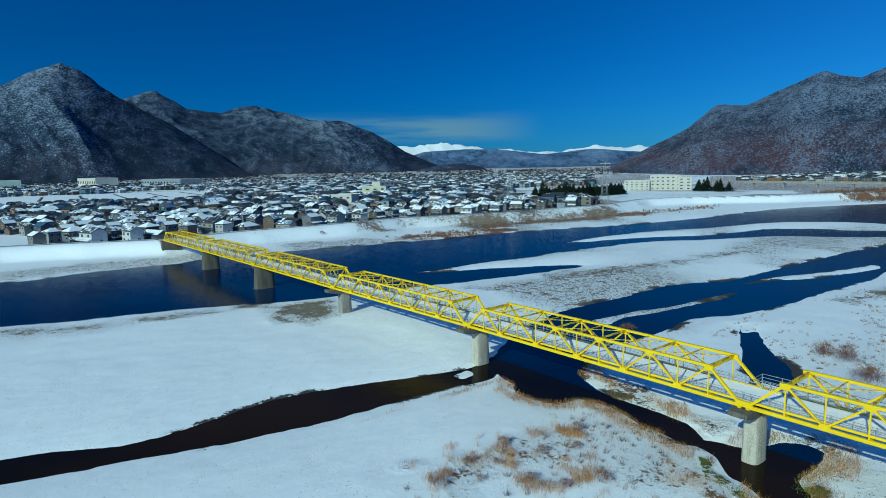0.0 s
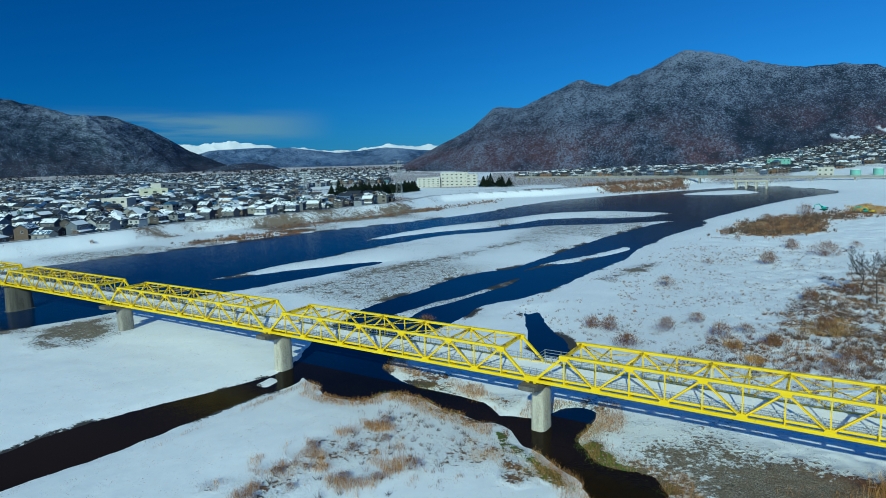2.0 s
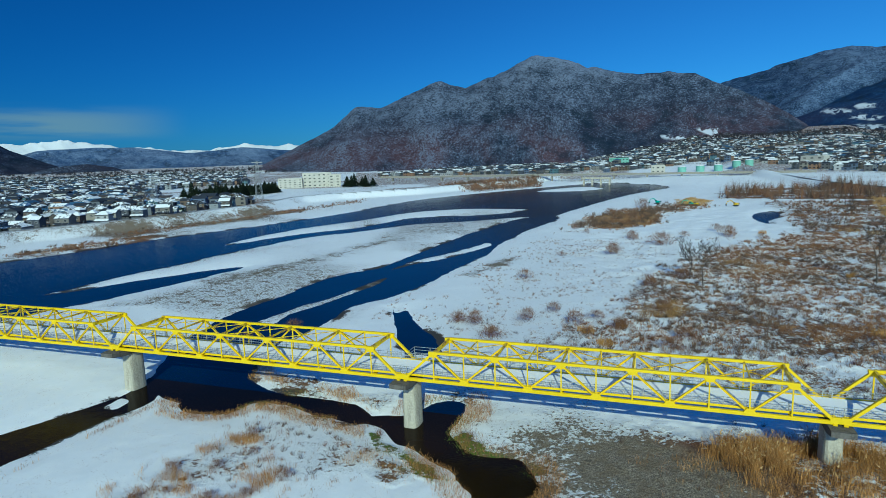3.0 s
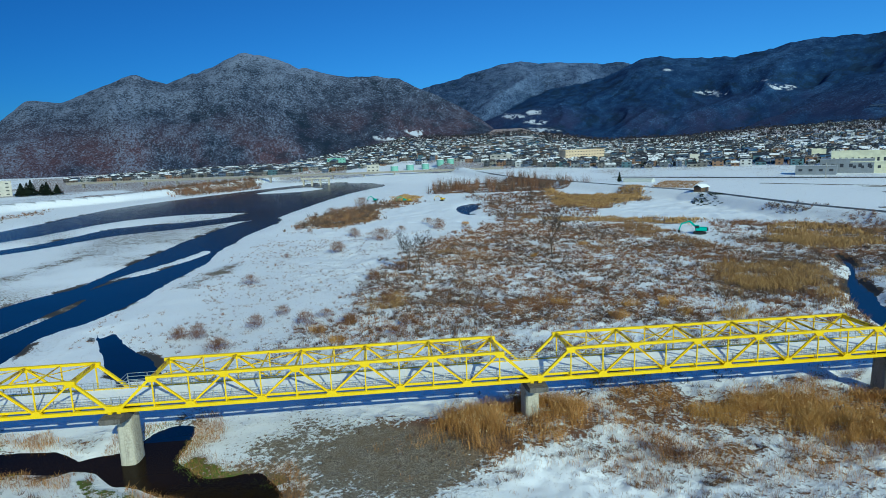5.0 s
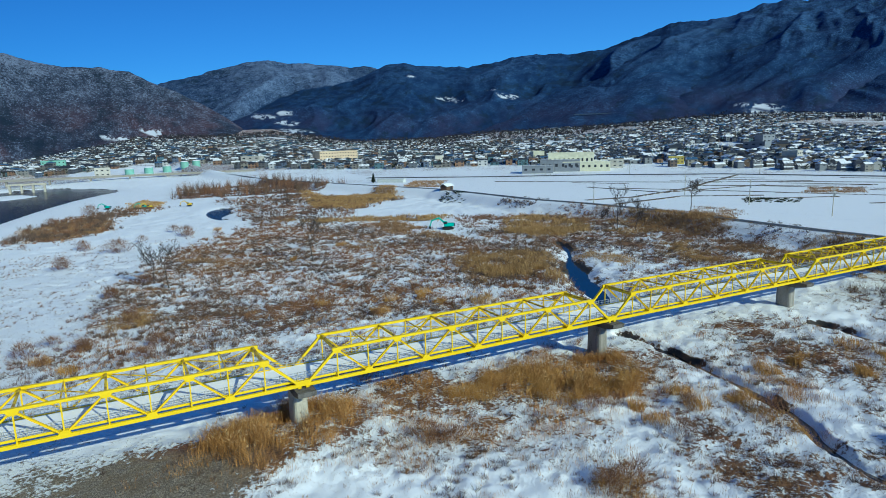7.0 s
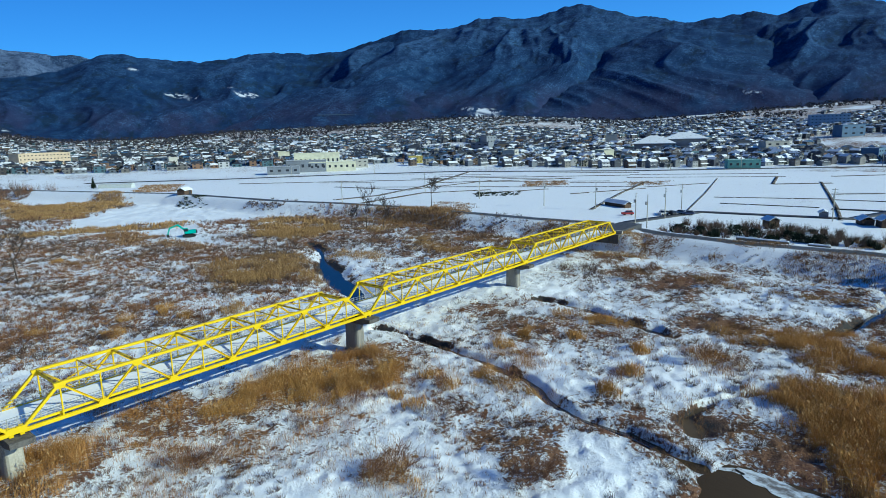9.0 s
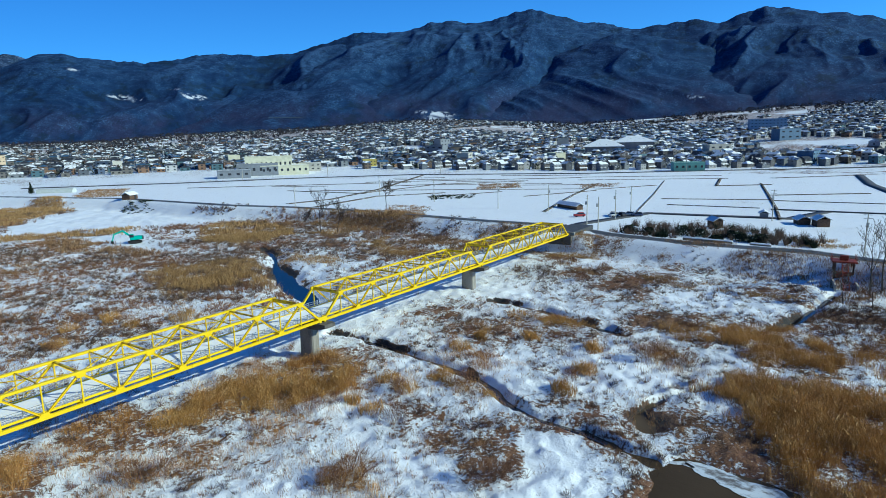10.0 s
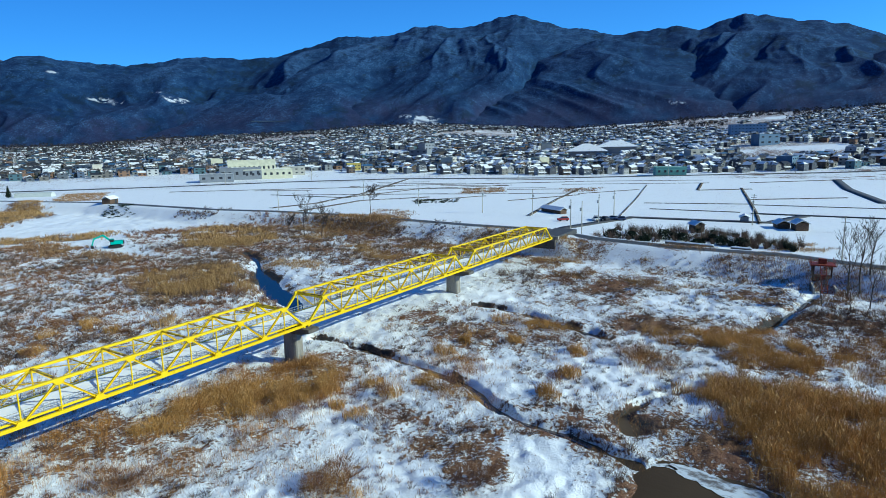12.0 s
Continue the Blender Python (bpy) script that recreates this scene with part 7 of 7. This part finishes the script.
def water_gate():
    """The red sluice gate at the foot of the east levee."""
    x, y = 147, 2.2
    z0 = float(ground_z([x], [y])[0])
    top = root("sluice_gate", pose(x, y, 0.2, 0, 0, 8), "red steel sluice gate tower with stairs on the levee", "sluice gate")
    for sx in (-1.3, 1.3):
        for sy in (-1.6, 1.6):
            part("column", box(sx, sy, 2.6, 0.3, 0.3, 5.6), DARK_STEEL, top)
    part("platform", box(0, 0, 5.3, 3.6, 4.4, 0.3, 0.03), RED_STEEL, top)
    part("hoist_house", box(0, 0, 5.95, 0.8, 1.5, 1.0, 0.05), RED_STEEL, top, "red hoist casing")
    for sy in (-2.1, 2.1):
        for z in (5.95, 6.45):
            part("rail", box(0, sy, z, 3.6, 0.06, 0.06), RED_STEEL, top)
        for sx in (-1.7, -0.6, 0.6, 1.7):
            part("rail_post", box(sx, sy, 5.95, 0.06, 0.06, 1.1), RED_STEEL, top)
    part("gate_leaf", box(-1.4, 0, 1.6, 0.25, 2.8, 3.4), RED_STEEL, top, "rusty red gate leaf")
    bm = bmesh.new()
    for sy in (-0.5, 0.5):
        add_beam(bm, (-1.8, sy, 5.2), (-7.2, sy, 0.6), 0.1, 0.28)
    for k in range(16):
        t = (k + 0.5) / 16
        add_box(bm, -1.8 - 5.4 * t, 0, 5.2 - 4.6 * t, 0.26, 1.0, 0.05)
    part("stair", bm, RED_STEEL, top, "red steel stair down the bank")
    part("wing_wall", box(-4.5, 1.9, 0.6, 5.5, 0.3, 2.4), CONCRETE, top)
    part("wing_wall", box(-4.5, -1.9, 0.6, 5.5, 0.3, 2.4), CONCRETE, top)


water_gate()

TEAL, YELLOW_PLANT, RUBBER = painted("teal_machine_paint", (0.02, 0.42, 0.33)), painted("yellow_machine_paint", (0.6, 0.4, 0.02)), plain("black_rubber", (0.02, 0.02, 0.022), 0.8)


def excavator(x, y, turn, paint, label, s=1.0):
    z0 = float(ground_z([x], [y])[0])
    top = root("excavator", pose(x, y, z0, 0, 0, turn) @ Matrix.Diagonal((s, s, s, 1)), label, "excavator", "excavators on the river plain")
    for sy in (-1.05, 1.05):
        prof = [(1.9 * math.cos(t) if abs(math.cos(t)) > 0.3 else 1.9 * math.cos(t), 0.42 + 0.42 * math.sin(t)) for t in np.linspace(0, 2 * math.pi, 17)[:-1]]
        bm = bmesh.new()
        rings = [[bm.verts.new((a, sy + o, b)) for a, b in prof] for o in (-0.25, 0.25)]
        for k in range(16):
            bm.faces.new((rings[0][k], rings[0][(k + 1) % 16], rings[1][(k + 1) % 16], rings[1][k]))
        bm.faces.new(rings[0][::-1])
        bm.faces.new(rings[1])
        part("track", bm, RUBBER, top)
    part("turntable", box(0, 0, 0.95, 1.6, 1.6, 0.3, 0.05), RUBBER, top)
    part("body", box(-0.7, 0, 1.6, 2.6, 2.3, 1.0, 0.12), paint, top)
    cab = part("cab", box(0.75, 0.65, 1.95, 1.1, 0.95, 1.7, 0.1), paint, top)
    part("window", box(0.8, 0.65, 2.25, 1.16, 1.0, 0.8), PANE, cab, "dark cab glass")
    part("counterweight", box(-2.1, 0, 1.55, 0.5, 2.2, 0.9, 0.12), DARK_GAP, top)
    part("boom", beam((0.7, -0.2, 1.8), (3.0, -0.2, 3.9), 0.35, 0.5), paint, top)
    part("boom_tip", beam((2.9, -0.2, 3.9), (5.2, -0.2, 3.0), 0.32, 0.42), paint, top)
    part("stick", beam((5.2, -0.2, 3.2), (5.9, -0.2, 1.1), 0.28, 0.34), paint, top)
    bm = loft([([(5.4, -0.7), (6.2, -0.7), (6.2, 0.3), (5.4, 0.3)], 0.35), ([(5.6, -0.7), (6.3, -0.7), (6.3, 0.3), (5.6, 0.3)], 1.15)])
    part("bucket", bm, RUBBER, top, "dark steel bucket")
    return top


excavator(104.5, 192.4, 152, TEAL, "teal excavator parked in the snow with boom folded", 1.1)
excavator(-4.2, 385, 160, TEAL, "teal excavator standing among bushes", 0.85)
excavator(14, 378, 185, TEAL, "teal excavator standing among bushes", 0.85)
excavator(16, 371, 200, YELLOW_PLANT, "yellow excavator parked beside a teal one", 0.8)
excavator(36, 366, 170, YELLOW_PLANT, "yellow excavator beside a reed clump", 0.8)


def car(x, y, turn, colour, z=None):
    z0 = float(ground_z([x], [y])[0]) if z is None else z
    top = root("car", pose(x, y, z0 + 0.1, 0, 0, turn), "small parked car dusted with snow", "car", "parked cars")
    paint = painted("car_paint", colour)
    part("body", loft([([(-2.0, -0.8), (2.0, -0.8), (2.0, 0.8), (-2.0, 0.8)], 0.3), ([(-2.05, -0.84), (2.05, -0.84), (2.05, 0.84), (-2.05, 0.84)], 0.65), ([(-2.0, -0.8), (1.95, -0.8), (1.95, 0.8), (-2.0, 0.8)], 0.95)]), paint, top)
    part("glass", loft([([(-1.85, -0.74), (1.0, -0.74), (1.0, 0.74), (-1.85, 0.74)], 0.95), ([(-1.5, -0.64), (0.4, -0.64), (0.4, 0.64), (-1.5, 0.64)], 1.46)]), PANE, top, "dark car windows")
    part("roof", box(-0.55, 0, 1.5, 1.95, 1.3, 0.09, 0.03), paint, top)
    for sx in (-1.25, 1.25):
        for sy in (-0.78, 0.78):
            v, f = [], []
            tube(v, f, (sx, sy - 0.1, 0.3), (sx, sy + 0.1, 0.3), 0.32, 0.32, 12)
            f += [tuple(range(11, -1, -1)), tuple(range(12, 24))]
            me = bpy.data.meshes.new("wheel")
            me.from_pydata([tuple(p) for p in v], [], f)
            me.materials.append(RUBBER.m)
            shared("wheel", me, top)
    return top


for k, (x, y) in enumerate(((221, 75.8), (219.8, 72.4), (223.3, 70.5), (222.1, 67.2), (212.4, 85.4), (218, 74.5))):
    car(x, y, 30 + 25 * k, ((0.6, 0.6, 0.6), (0.05, 0.05, 0.06), (0.7, 0.7, 0.7), (0.1, 0.12, 0.2), (0.4, 0.05, 0.05), (0.5, 0.5, 0.52))[k])


# sheds, shelters and the garden strip behind the east levee
def shed(x, y, turn, w, d, h, label, wall=None, name="shed"):
    z0 = float(ground_z([x], [y])[0])
    top = root(name, pose(x, y, z0, 0, 0, turn), label, "shed")
    bm = box(0, 0, h / 2 - 0.5, w, d, h + 1)
    part("wall", bm, wall or GREY_WALL, top)
    bm = bmesh.new()
    gable_roof(bm, w, d, h, h + d * 0.28, 0.5, 0.18)
    bmesh.ops.recalc_face_normals(bm, faces=bm.faces[:])
    part("roof", bm, FLAT_SNOW, top, "snow-covered gable roof")
    part("door", box(w * 0.2, -d / 2 - 0.03, 1.0, 1.6, 0.08, 2.0), DARK_GAP, top)


BROWN_WOOD = plain("brown_boards", (0.12, 0.075, 0.05), 0.85, 0.0, 0.4, 3.0)
shed(225.5, 15.6, 20, 5, 3.6, 1.7, "brown wooden shed with snow on its roof", BROWN_WOOD)
shed(222.3, 10.3, 25, 4.4, 3.6, 2.4, "dark wooden hut with snow on its roof", BROWN_WOOD)
shed(236.7, 27.9, 10, 3.5, 2.5, 1.8, "grey shed with snow on its roof")
shed(235.6, 98.9, 60, 13, 3, 1.7, "long low shelter with snow on its roof", BROWN_WOOD)
shed(207, 38, 40, 4, 3, 2.4, "small open shelter with snowy roof", BROWN_WOOD)
shed(163.4, 301, 30, 7, 4, 2.4, "dark field shed in the snow", BROWN_WOOD)
# greenhouse
x, y = 186, 430
z0 = float(ground_z([x], [y])[0])
gp = [(3.2 * math.cos(t), 2.8 * math.sin(t)) for t in np.linspace(0, math.pi, 11)]
bm = bmesh.new()
rings = [[bm.verts.new((a, o, b)) for a, b in gp] for o in (-11, 11)]
for j in range(10):
    bm.faces.new((rings[0][j], rings[0][j + 1], rings[1][j + 1], rings[1][j]))
bm.faces.new(rings[0][::-1])
bm.faces.new(rings[1])
gh = part("greenhouse", bm, plain("greenhouse_film", (0.55, 0.58, 0.55), 0.4), None)
gh.matrix_world = pose(x, y, z0, 0, 0, 40)
tagged(gh, "low arched plastic greenhouse in the snow", "greenhouse")


def ice_sheet(name, line, width, seed, label):
    """A ragged tongue of thin ice along a line on the water."""
    p = np.array(line, float)
    t = np.linspace(0, len(p) - 1, 60)
    x, y = np.interp(t, np.arange(len(p)), p[:, 0]), np.interp(t, np.arange(len(p)), p[:, 1])
    dx, dy = np.gradient(x), np.gradient(y)
    n = np.hypot(dx, dy)
    taper = np.sin(np.pi * np.linspace(0.04, 0.97, 60)) ** 0.6
    l, r = (width * taper * (0.5 + 0.45 * fbm(x * 1.0, y * 1.0 + o, 2.2, 3, seed + o)) for o in (0, 7))
    v = np.concatenate([np.stack([x - dy / n * l, y + dx / n * l, 0 * x + WATER + 0.075], 1), np.stack([x + dy / n * r, y - dx / n * r, 0 * x + WATER + 0.075], 1)])
    k = np.arange(59)
    return tagged(mesh_object(name, v, np.stack([k, k + 60, k + 61, k + 1], 1), ICE), label, "ice", kind="structure")


ICE = Mat("pond_ice", 0.45)
ICE.color(ICE.mix(ICE.step(ICE.noise(0.9, 5, 0.65, (1.0, 0.5, 1.0)), 0.36, 0.54), (0.16, 0.14, 0.12), (0.66, 0.70, 0.72)))
ice_sheet("ice", [(60.6, 12.6), (59.9, 10.2), (59.0, 7.2), (58.4, 4.4), (57.2, 2.0)], 2.6, 5, "streaked white ice along the pond's edge")
ice_sheet("ice", [(59.6, 14.2), (60.3, 12.8), (60.0, 11.6)], 0.7, 9, "pale ice at the mouth of the brook")

FIELD_CORNERS = [
    [(185.9, 159.6), (193.9, 141.8), (217.4, 157.3), (214.5, 175.7)],
    [(166.5, 372.4), (190.8, 355.9), (221.7, 408.7), (204.4, 431.3)],
    [(293.0, 180.5), (315.1, 162.0), (345.1, 177.5), (329.1, 198.6)],
    [(318.4, 129.6), (339.5, 113.4), (362.5, 121.2), (347.7, 139.8)],
]
FIELD_HEDGES = [
    [(239.4, 173.8), (255.0, 156.5), (270.1, 165.8), (259.3, 185.6)],
    [(145.4, 277.9), (152.6, 262.0), (163.8, 279.9), (158.7, 297.3)],
]
for k, poly in enumerate(FIELD_CORNERS):
    x, y = scatter(poly, 5, 3.0, 170 + k)
    v, f = blades(x, y, ground_z(x, y), 0.9, 0.12, 0.8)
    tagged(mesh_object("dry_grass", v, f, FAR_RUST, flat=True), "brown dry grass in a corner of the snowy fields", "grass", "grass of the fields", "stuff")
for k, poly in enumerate(FIELD_HEDGES):
    x, y = scatter(poly, 0.35, 1.5, 180 + k)
    v, f = twiggy(x, y, ground_z(x, y), 0.9, 1.2, 40, 0.12)
    tagged(mesh_object("hedge", v, f, NEEDLES, flat=True), "low dark hedge between snowy fields", "hedge", "hedges of the fields", "stuff")
GARDEN = [(176, 62), (180, 40), (181, 8), (196, 6), (206, 36), (200, 62)]
x, y = scatter(GARDEN, 0.22, 1.0, 90)
z = ground_z(x, y)
v, f = twiggy(x, y, z, 3.0, 1.1, 60, 0.06)
tagged(mesh_object("shrubbery", v, f, TWIG, flat=True), "dark leafless shrubbery behind the levee road", "shrubs", kind="stuff")
x, y = scatter(GARDEN, 0.04, 1.0, 91)
z = ground_z(x, y)
v, f = twiggy(x, y, z, 2.6, 1.4, 90, 0.16)
tagged(mesh_object("evergreen_hedge", v, f, NEEDLES, flat=True), "dark evergreen hedge behind the levee road", "hedge", kind="stuff")


# clipped evergreen bushes, low snow-topped walls and a straw mound along the levee road
for x, y, reach, tall in ((183, 57.5, 2.6, 2.6), (184, 52, 2.0, 2.2), (187, 43, 3.0, 3.0), (186, 38, 2.2, 2.3), (184, 27, 2.6, 2.2), (183, 22, 2.6, 2.4), (188, 30, 2.0, 2.0), (180, 48, 1.6, 1.4), (181, 33, 1.8, 1.5)):
    n = 520
    a, q, h = rng.uniform(0, 2 * np.pi, n), np.sqrt(rng.uniform(0, 1, n)), rng.uniform(0, 1, n)
    rad = reach * q * np.sqrt(np.clip(1.05 - h * h, 0, 1)) * (1 + 0.25 * np.sin(3 * a + x))
    cen = np.stack([x + rad * np.cos(a), y + rad * np.sin(a), float(ground_z([x], [y])[0]) + 0.1 + 0.92 * h * tall], 1)
    o1, o2 = rng.normal(0, 0.22, cen.shape), rng.normal(0, 0.22, cen.shape)
    v = np.stack([cen - o1, cen + o1, cen + o2], 1).reshape(-1, 3)
    tagged(mesh_object("evergreen_bush", v, np.arange(len(v)).reshape(-1, 3), NEEDLES, flat=True), "dark clipped evergreen bush beside the levee road", "bush", "evergreen bushes by the levee")
for x, y, long in ((177.0, 34.3, 13.0), (175.4, 21.0, 5.0)):
    top = root("low_wall", pose(x, y, float(ground_z([x], [y])[0]), 0, 0, 84), "low dark wall with a thick snow cap", "wall", "low walls by the levee")
    part("body", box(0, 0, 0.3, long, 0.7, 1.2, 0.03), DARK_CONCRETE, top)
    part("snow_cap", loft([([(-long / 2, -0.42), (long / 2, -0.42), (long / 2, 0.42), (-long / 2, 0.42)], 0.9), ([(-long / 2 + 0.15, -0.3), (long / 2 - 0.15, -0.3), (long / 2 - 0.15, 0.3), (-long / 2 + 0.15, 0.3)], 1.15)]), FLAT_SNOW, top, "rounded cap of snow")
x, y = scatter([(178, 16), (192, 14), (196, 6), (190, 0), (180, 2)], 22, 2.0, 95)
v, f = blades(x, y, ground_z(x, y), 0.8, 0.05, 0.9)
tagged(mesh_object("dry_grass", v, f, FAR_REED, flat=True), "golden dry grass on a bank behind the levee", "grass", "grass of the river plain", "stuff")


# guard rail along the east levee road
def guard_rail(y0, y1):
    n = int((y1 - y0) / 4)
    ys = np.linspace(y0, y1, n)
    xs = np.interp(ys, [p[0] for p in LEVEE_E], [p[1] for p in LEVEE_E]) - 3.0
    zs = ground_z(xs, ys)
    top = root("guard_rail", pose(0, 0, 0), "white steel guard rail beside the levee road", "guard rail")
    for k in range(n):
        part("post", box(xs[k], ys[k], zs[k] + 0.3, 0.12, 0.12, 0.9), GALVANISED, top)
        if k < n - 1:
            part("rail", beam((xs[k], ys[k], zs[k] + 0.62), (xs[k + 1], ys[k + 1], zs[k + 1] + 0.62), 0.08, 0.28), GALVANISED, top)


guard_rail(84, 132)

# dark brush along the landward edge of the levee road
n = 900
y = rng.uniform(70, 240, n)
x = np.interp(y, [p[0] for p in LEVEE_E], [p[1] for p in LEVEE_E]) + rng.choice([-7.0, 7.5], n) + rng.normal(0, 1.6, n)
ok = fbm(x, y, 14, 3, 190) > 0.0
v, f = twiggy(x[ok], y[ok], ground_z(x[ok], y[ok]), 1.3, 0.9, 30, 0.07)
tagged(mesh_object("brush", v, f, TWIG, flat=True), "dark leafless brush along the levee road", "brush", "scrub of the river plain", "stuff")


# railed bay on the far side of the bridge at the fifth pier
def railed_bay(x0, x1):
    y0, y1, z = BRIDGE_Y + TRUSS_W + 0.2, BRIDGE_Y + TRUSS_W + 2.0, 6.55
    top = root("railed_bay", pose(0, 0, 0), "grey railed passing bay on brackets beside the bridge", "platform")
    part("floor", box((x0 + x1) / 2, (y0 + y1) / 2, z, x1 - x0, y1 - y0, 0.16), DECK_SNOW, top, "snowy bay floor")
    for k in range(int((x1 - x0) / 2.2) + 1):
        x = x0 + 2.2 * k
        part("bracket", beam((x, y0 - 0.2, z - 0.5), (x, y1, z - 0.12), 0.12, 0.16), YELLOW, top)
        part("rail_post", box(x, y1 - 0.06, z + 0.62, 0.08, 0.08, 1.2), GALVANISED, top)
    for h in (0.4, 0.8, 1.2):
        part("rail", box((x0 + x1) / 2, y1 - 0.06, z + h, x1 - x0, 0.06, 0.06), GALVANISED, top)
    for x in (x0, x1):
        for h in (0.4, 0.8, 1.2):
            part("rail", beam((x, y0, z + h), (x, y1 - 0.1, z + h), 0.06, 0.06), GALVANISED, top)


railed_bay(-30.5, -10.7)


# abutments with the approach ramps
for sx, x, zt, label in ((-1, BRIDGE_X0 - 1.2, JOINT_Z[0], "dark stained concrete abutment of the west bank"), (1, BRIDGE_X0 + 9 * SPAN + 1.2, JOINT_Z[9], "concrete abutment of the east bank")):
    top = root("abutment", pose(x, BRIDGE_Y + TRUSS_W / 2, 0), label, "abutment")
    part("breast_wall", box(0, 0, zt / 2 - 0.9, 2.0, 7.4, zt + 1.0, 0.06), DARK_CONCRETE, top)
    part("back_wall", box(sx * 0.9, 0, zt + 0.05, 0.5, 8.0, 0.8), CONCRETE, top)
    part("approach", box(sx * 8.5, 0, zt - 0.4, 15.5, 6.5, 1.4), ASPHALT, top, "asphalt approach to the bridge")


# woods along the foot of the mountains and between the upper houses
gen = np.random.default_rng(77)
n = 11500
west_side = np.arange(n) > 7500
wa = np.radians(np.where(west_side, gen.uniform(122, 184, n), gen.uniform(-4, 92, n)))
wr = np.where(west_side, gen.uniform(1300, 2700, n), gen.uniform(1050, 1930, n))
wx, wy = wr * np.cos(wa), wr * np.sin(wa)
ok = np.where(west_side, fbm(wx, wy, 160, 3, 132) > 0.0, fbm(wx, wy, 120, 3, 131) + 0.9 * (wr - 1050) / 630 > 0.42)
wx, wy = wx[ok], wy[ok]
wz = ground_z(wx, wy)
wx, wy, wz, size = (np.repeat(q, 22) for q in (wx, wy, wz, gen.uniform(1.4, 3.2, len(wx))))
a, q, hgt = gen.uniform(0, 2 * np.pi, len(wx)), np.sqrt(gen.uniform(0, 1, len(wx))) * 1.6, gen.uniform(0.1, 2.4, len(wx))
cen = np.stack([wx + q * np.cos(a) * size, wy + q * np.sin(a) * size, wz + hgt * size], 1)
o1, o2 = gen.normal(0, 1.0, cen.shape), gen.normal(0, 1.0, cen.shape)
v = np.stack([cen - o1, cen + o1, cen + o2], 1).reshape(-1, 3)
FAR_WOOD = straw("far_winter_wood", (0.016, 0.022, 0.034), (0.075, 0.06, 0.06))
tagged(mesh_object("far_woods", v, np.arange(len(v)).reshape(-1, 3), FAR_WOOD, flat=True), "dark bare woods at the foot of the mountains", "woods", kind="stuff")
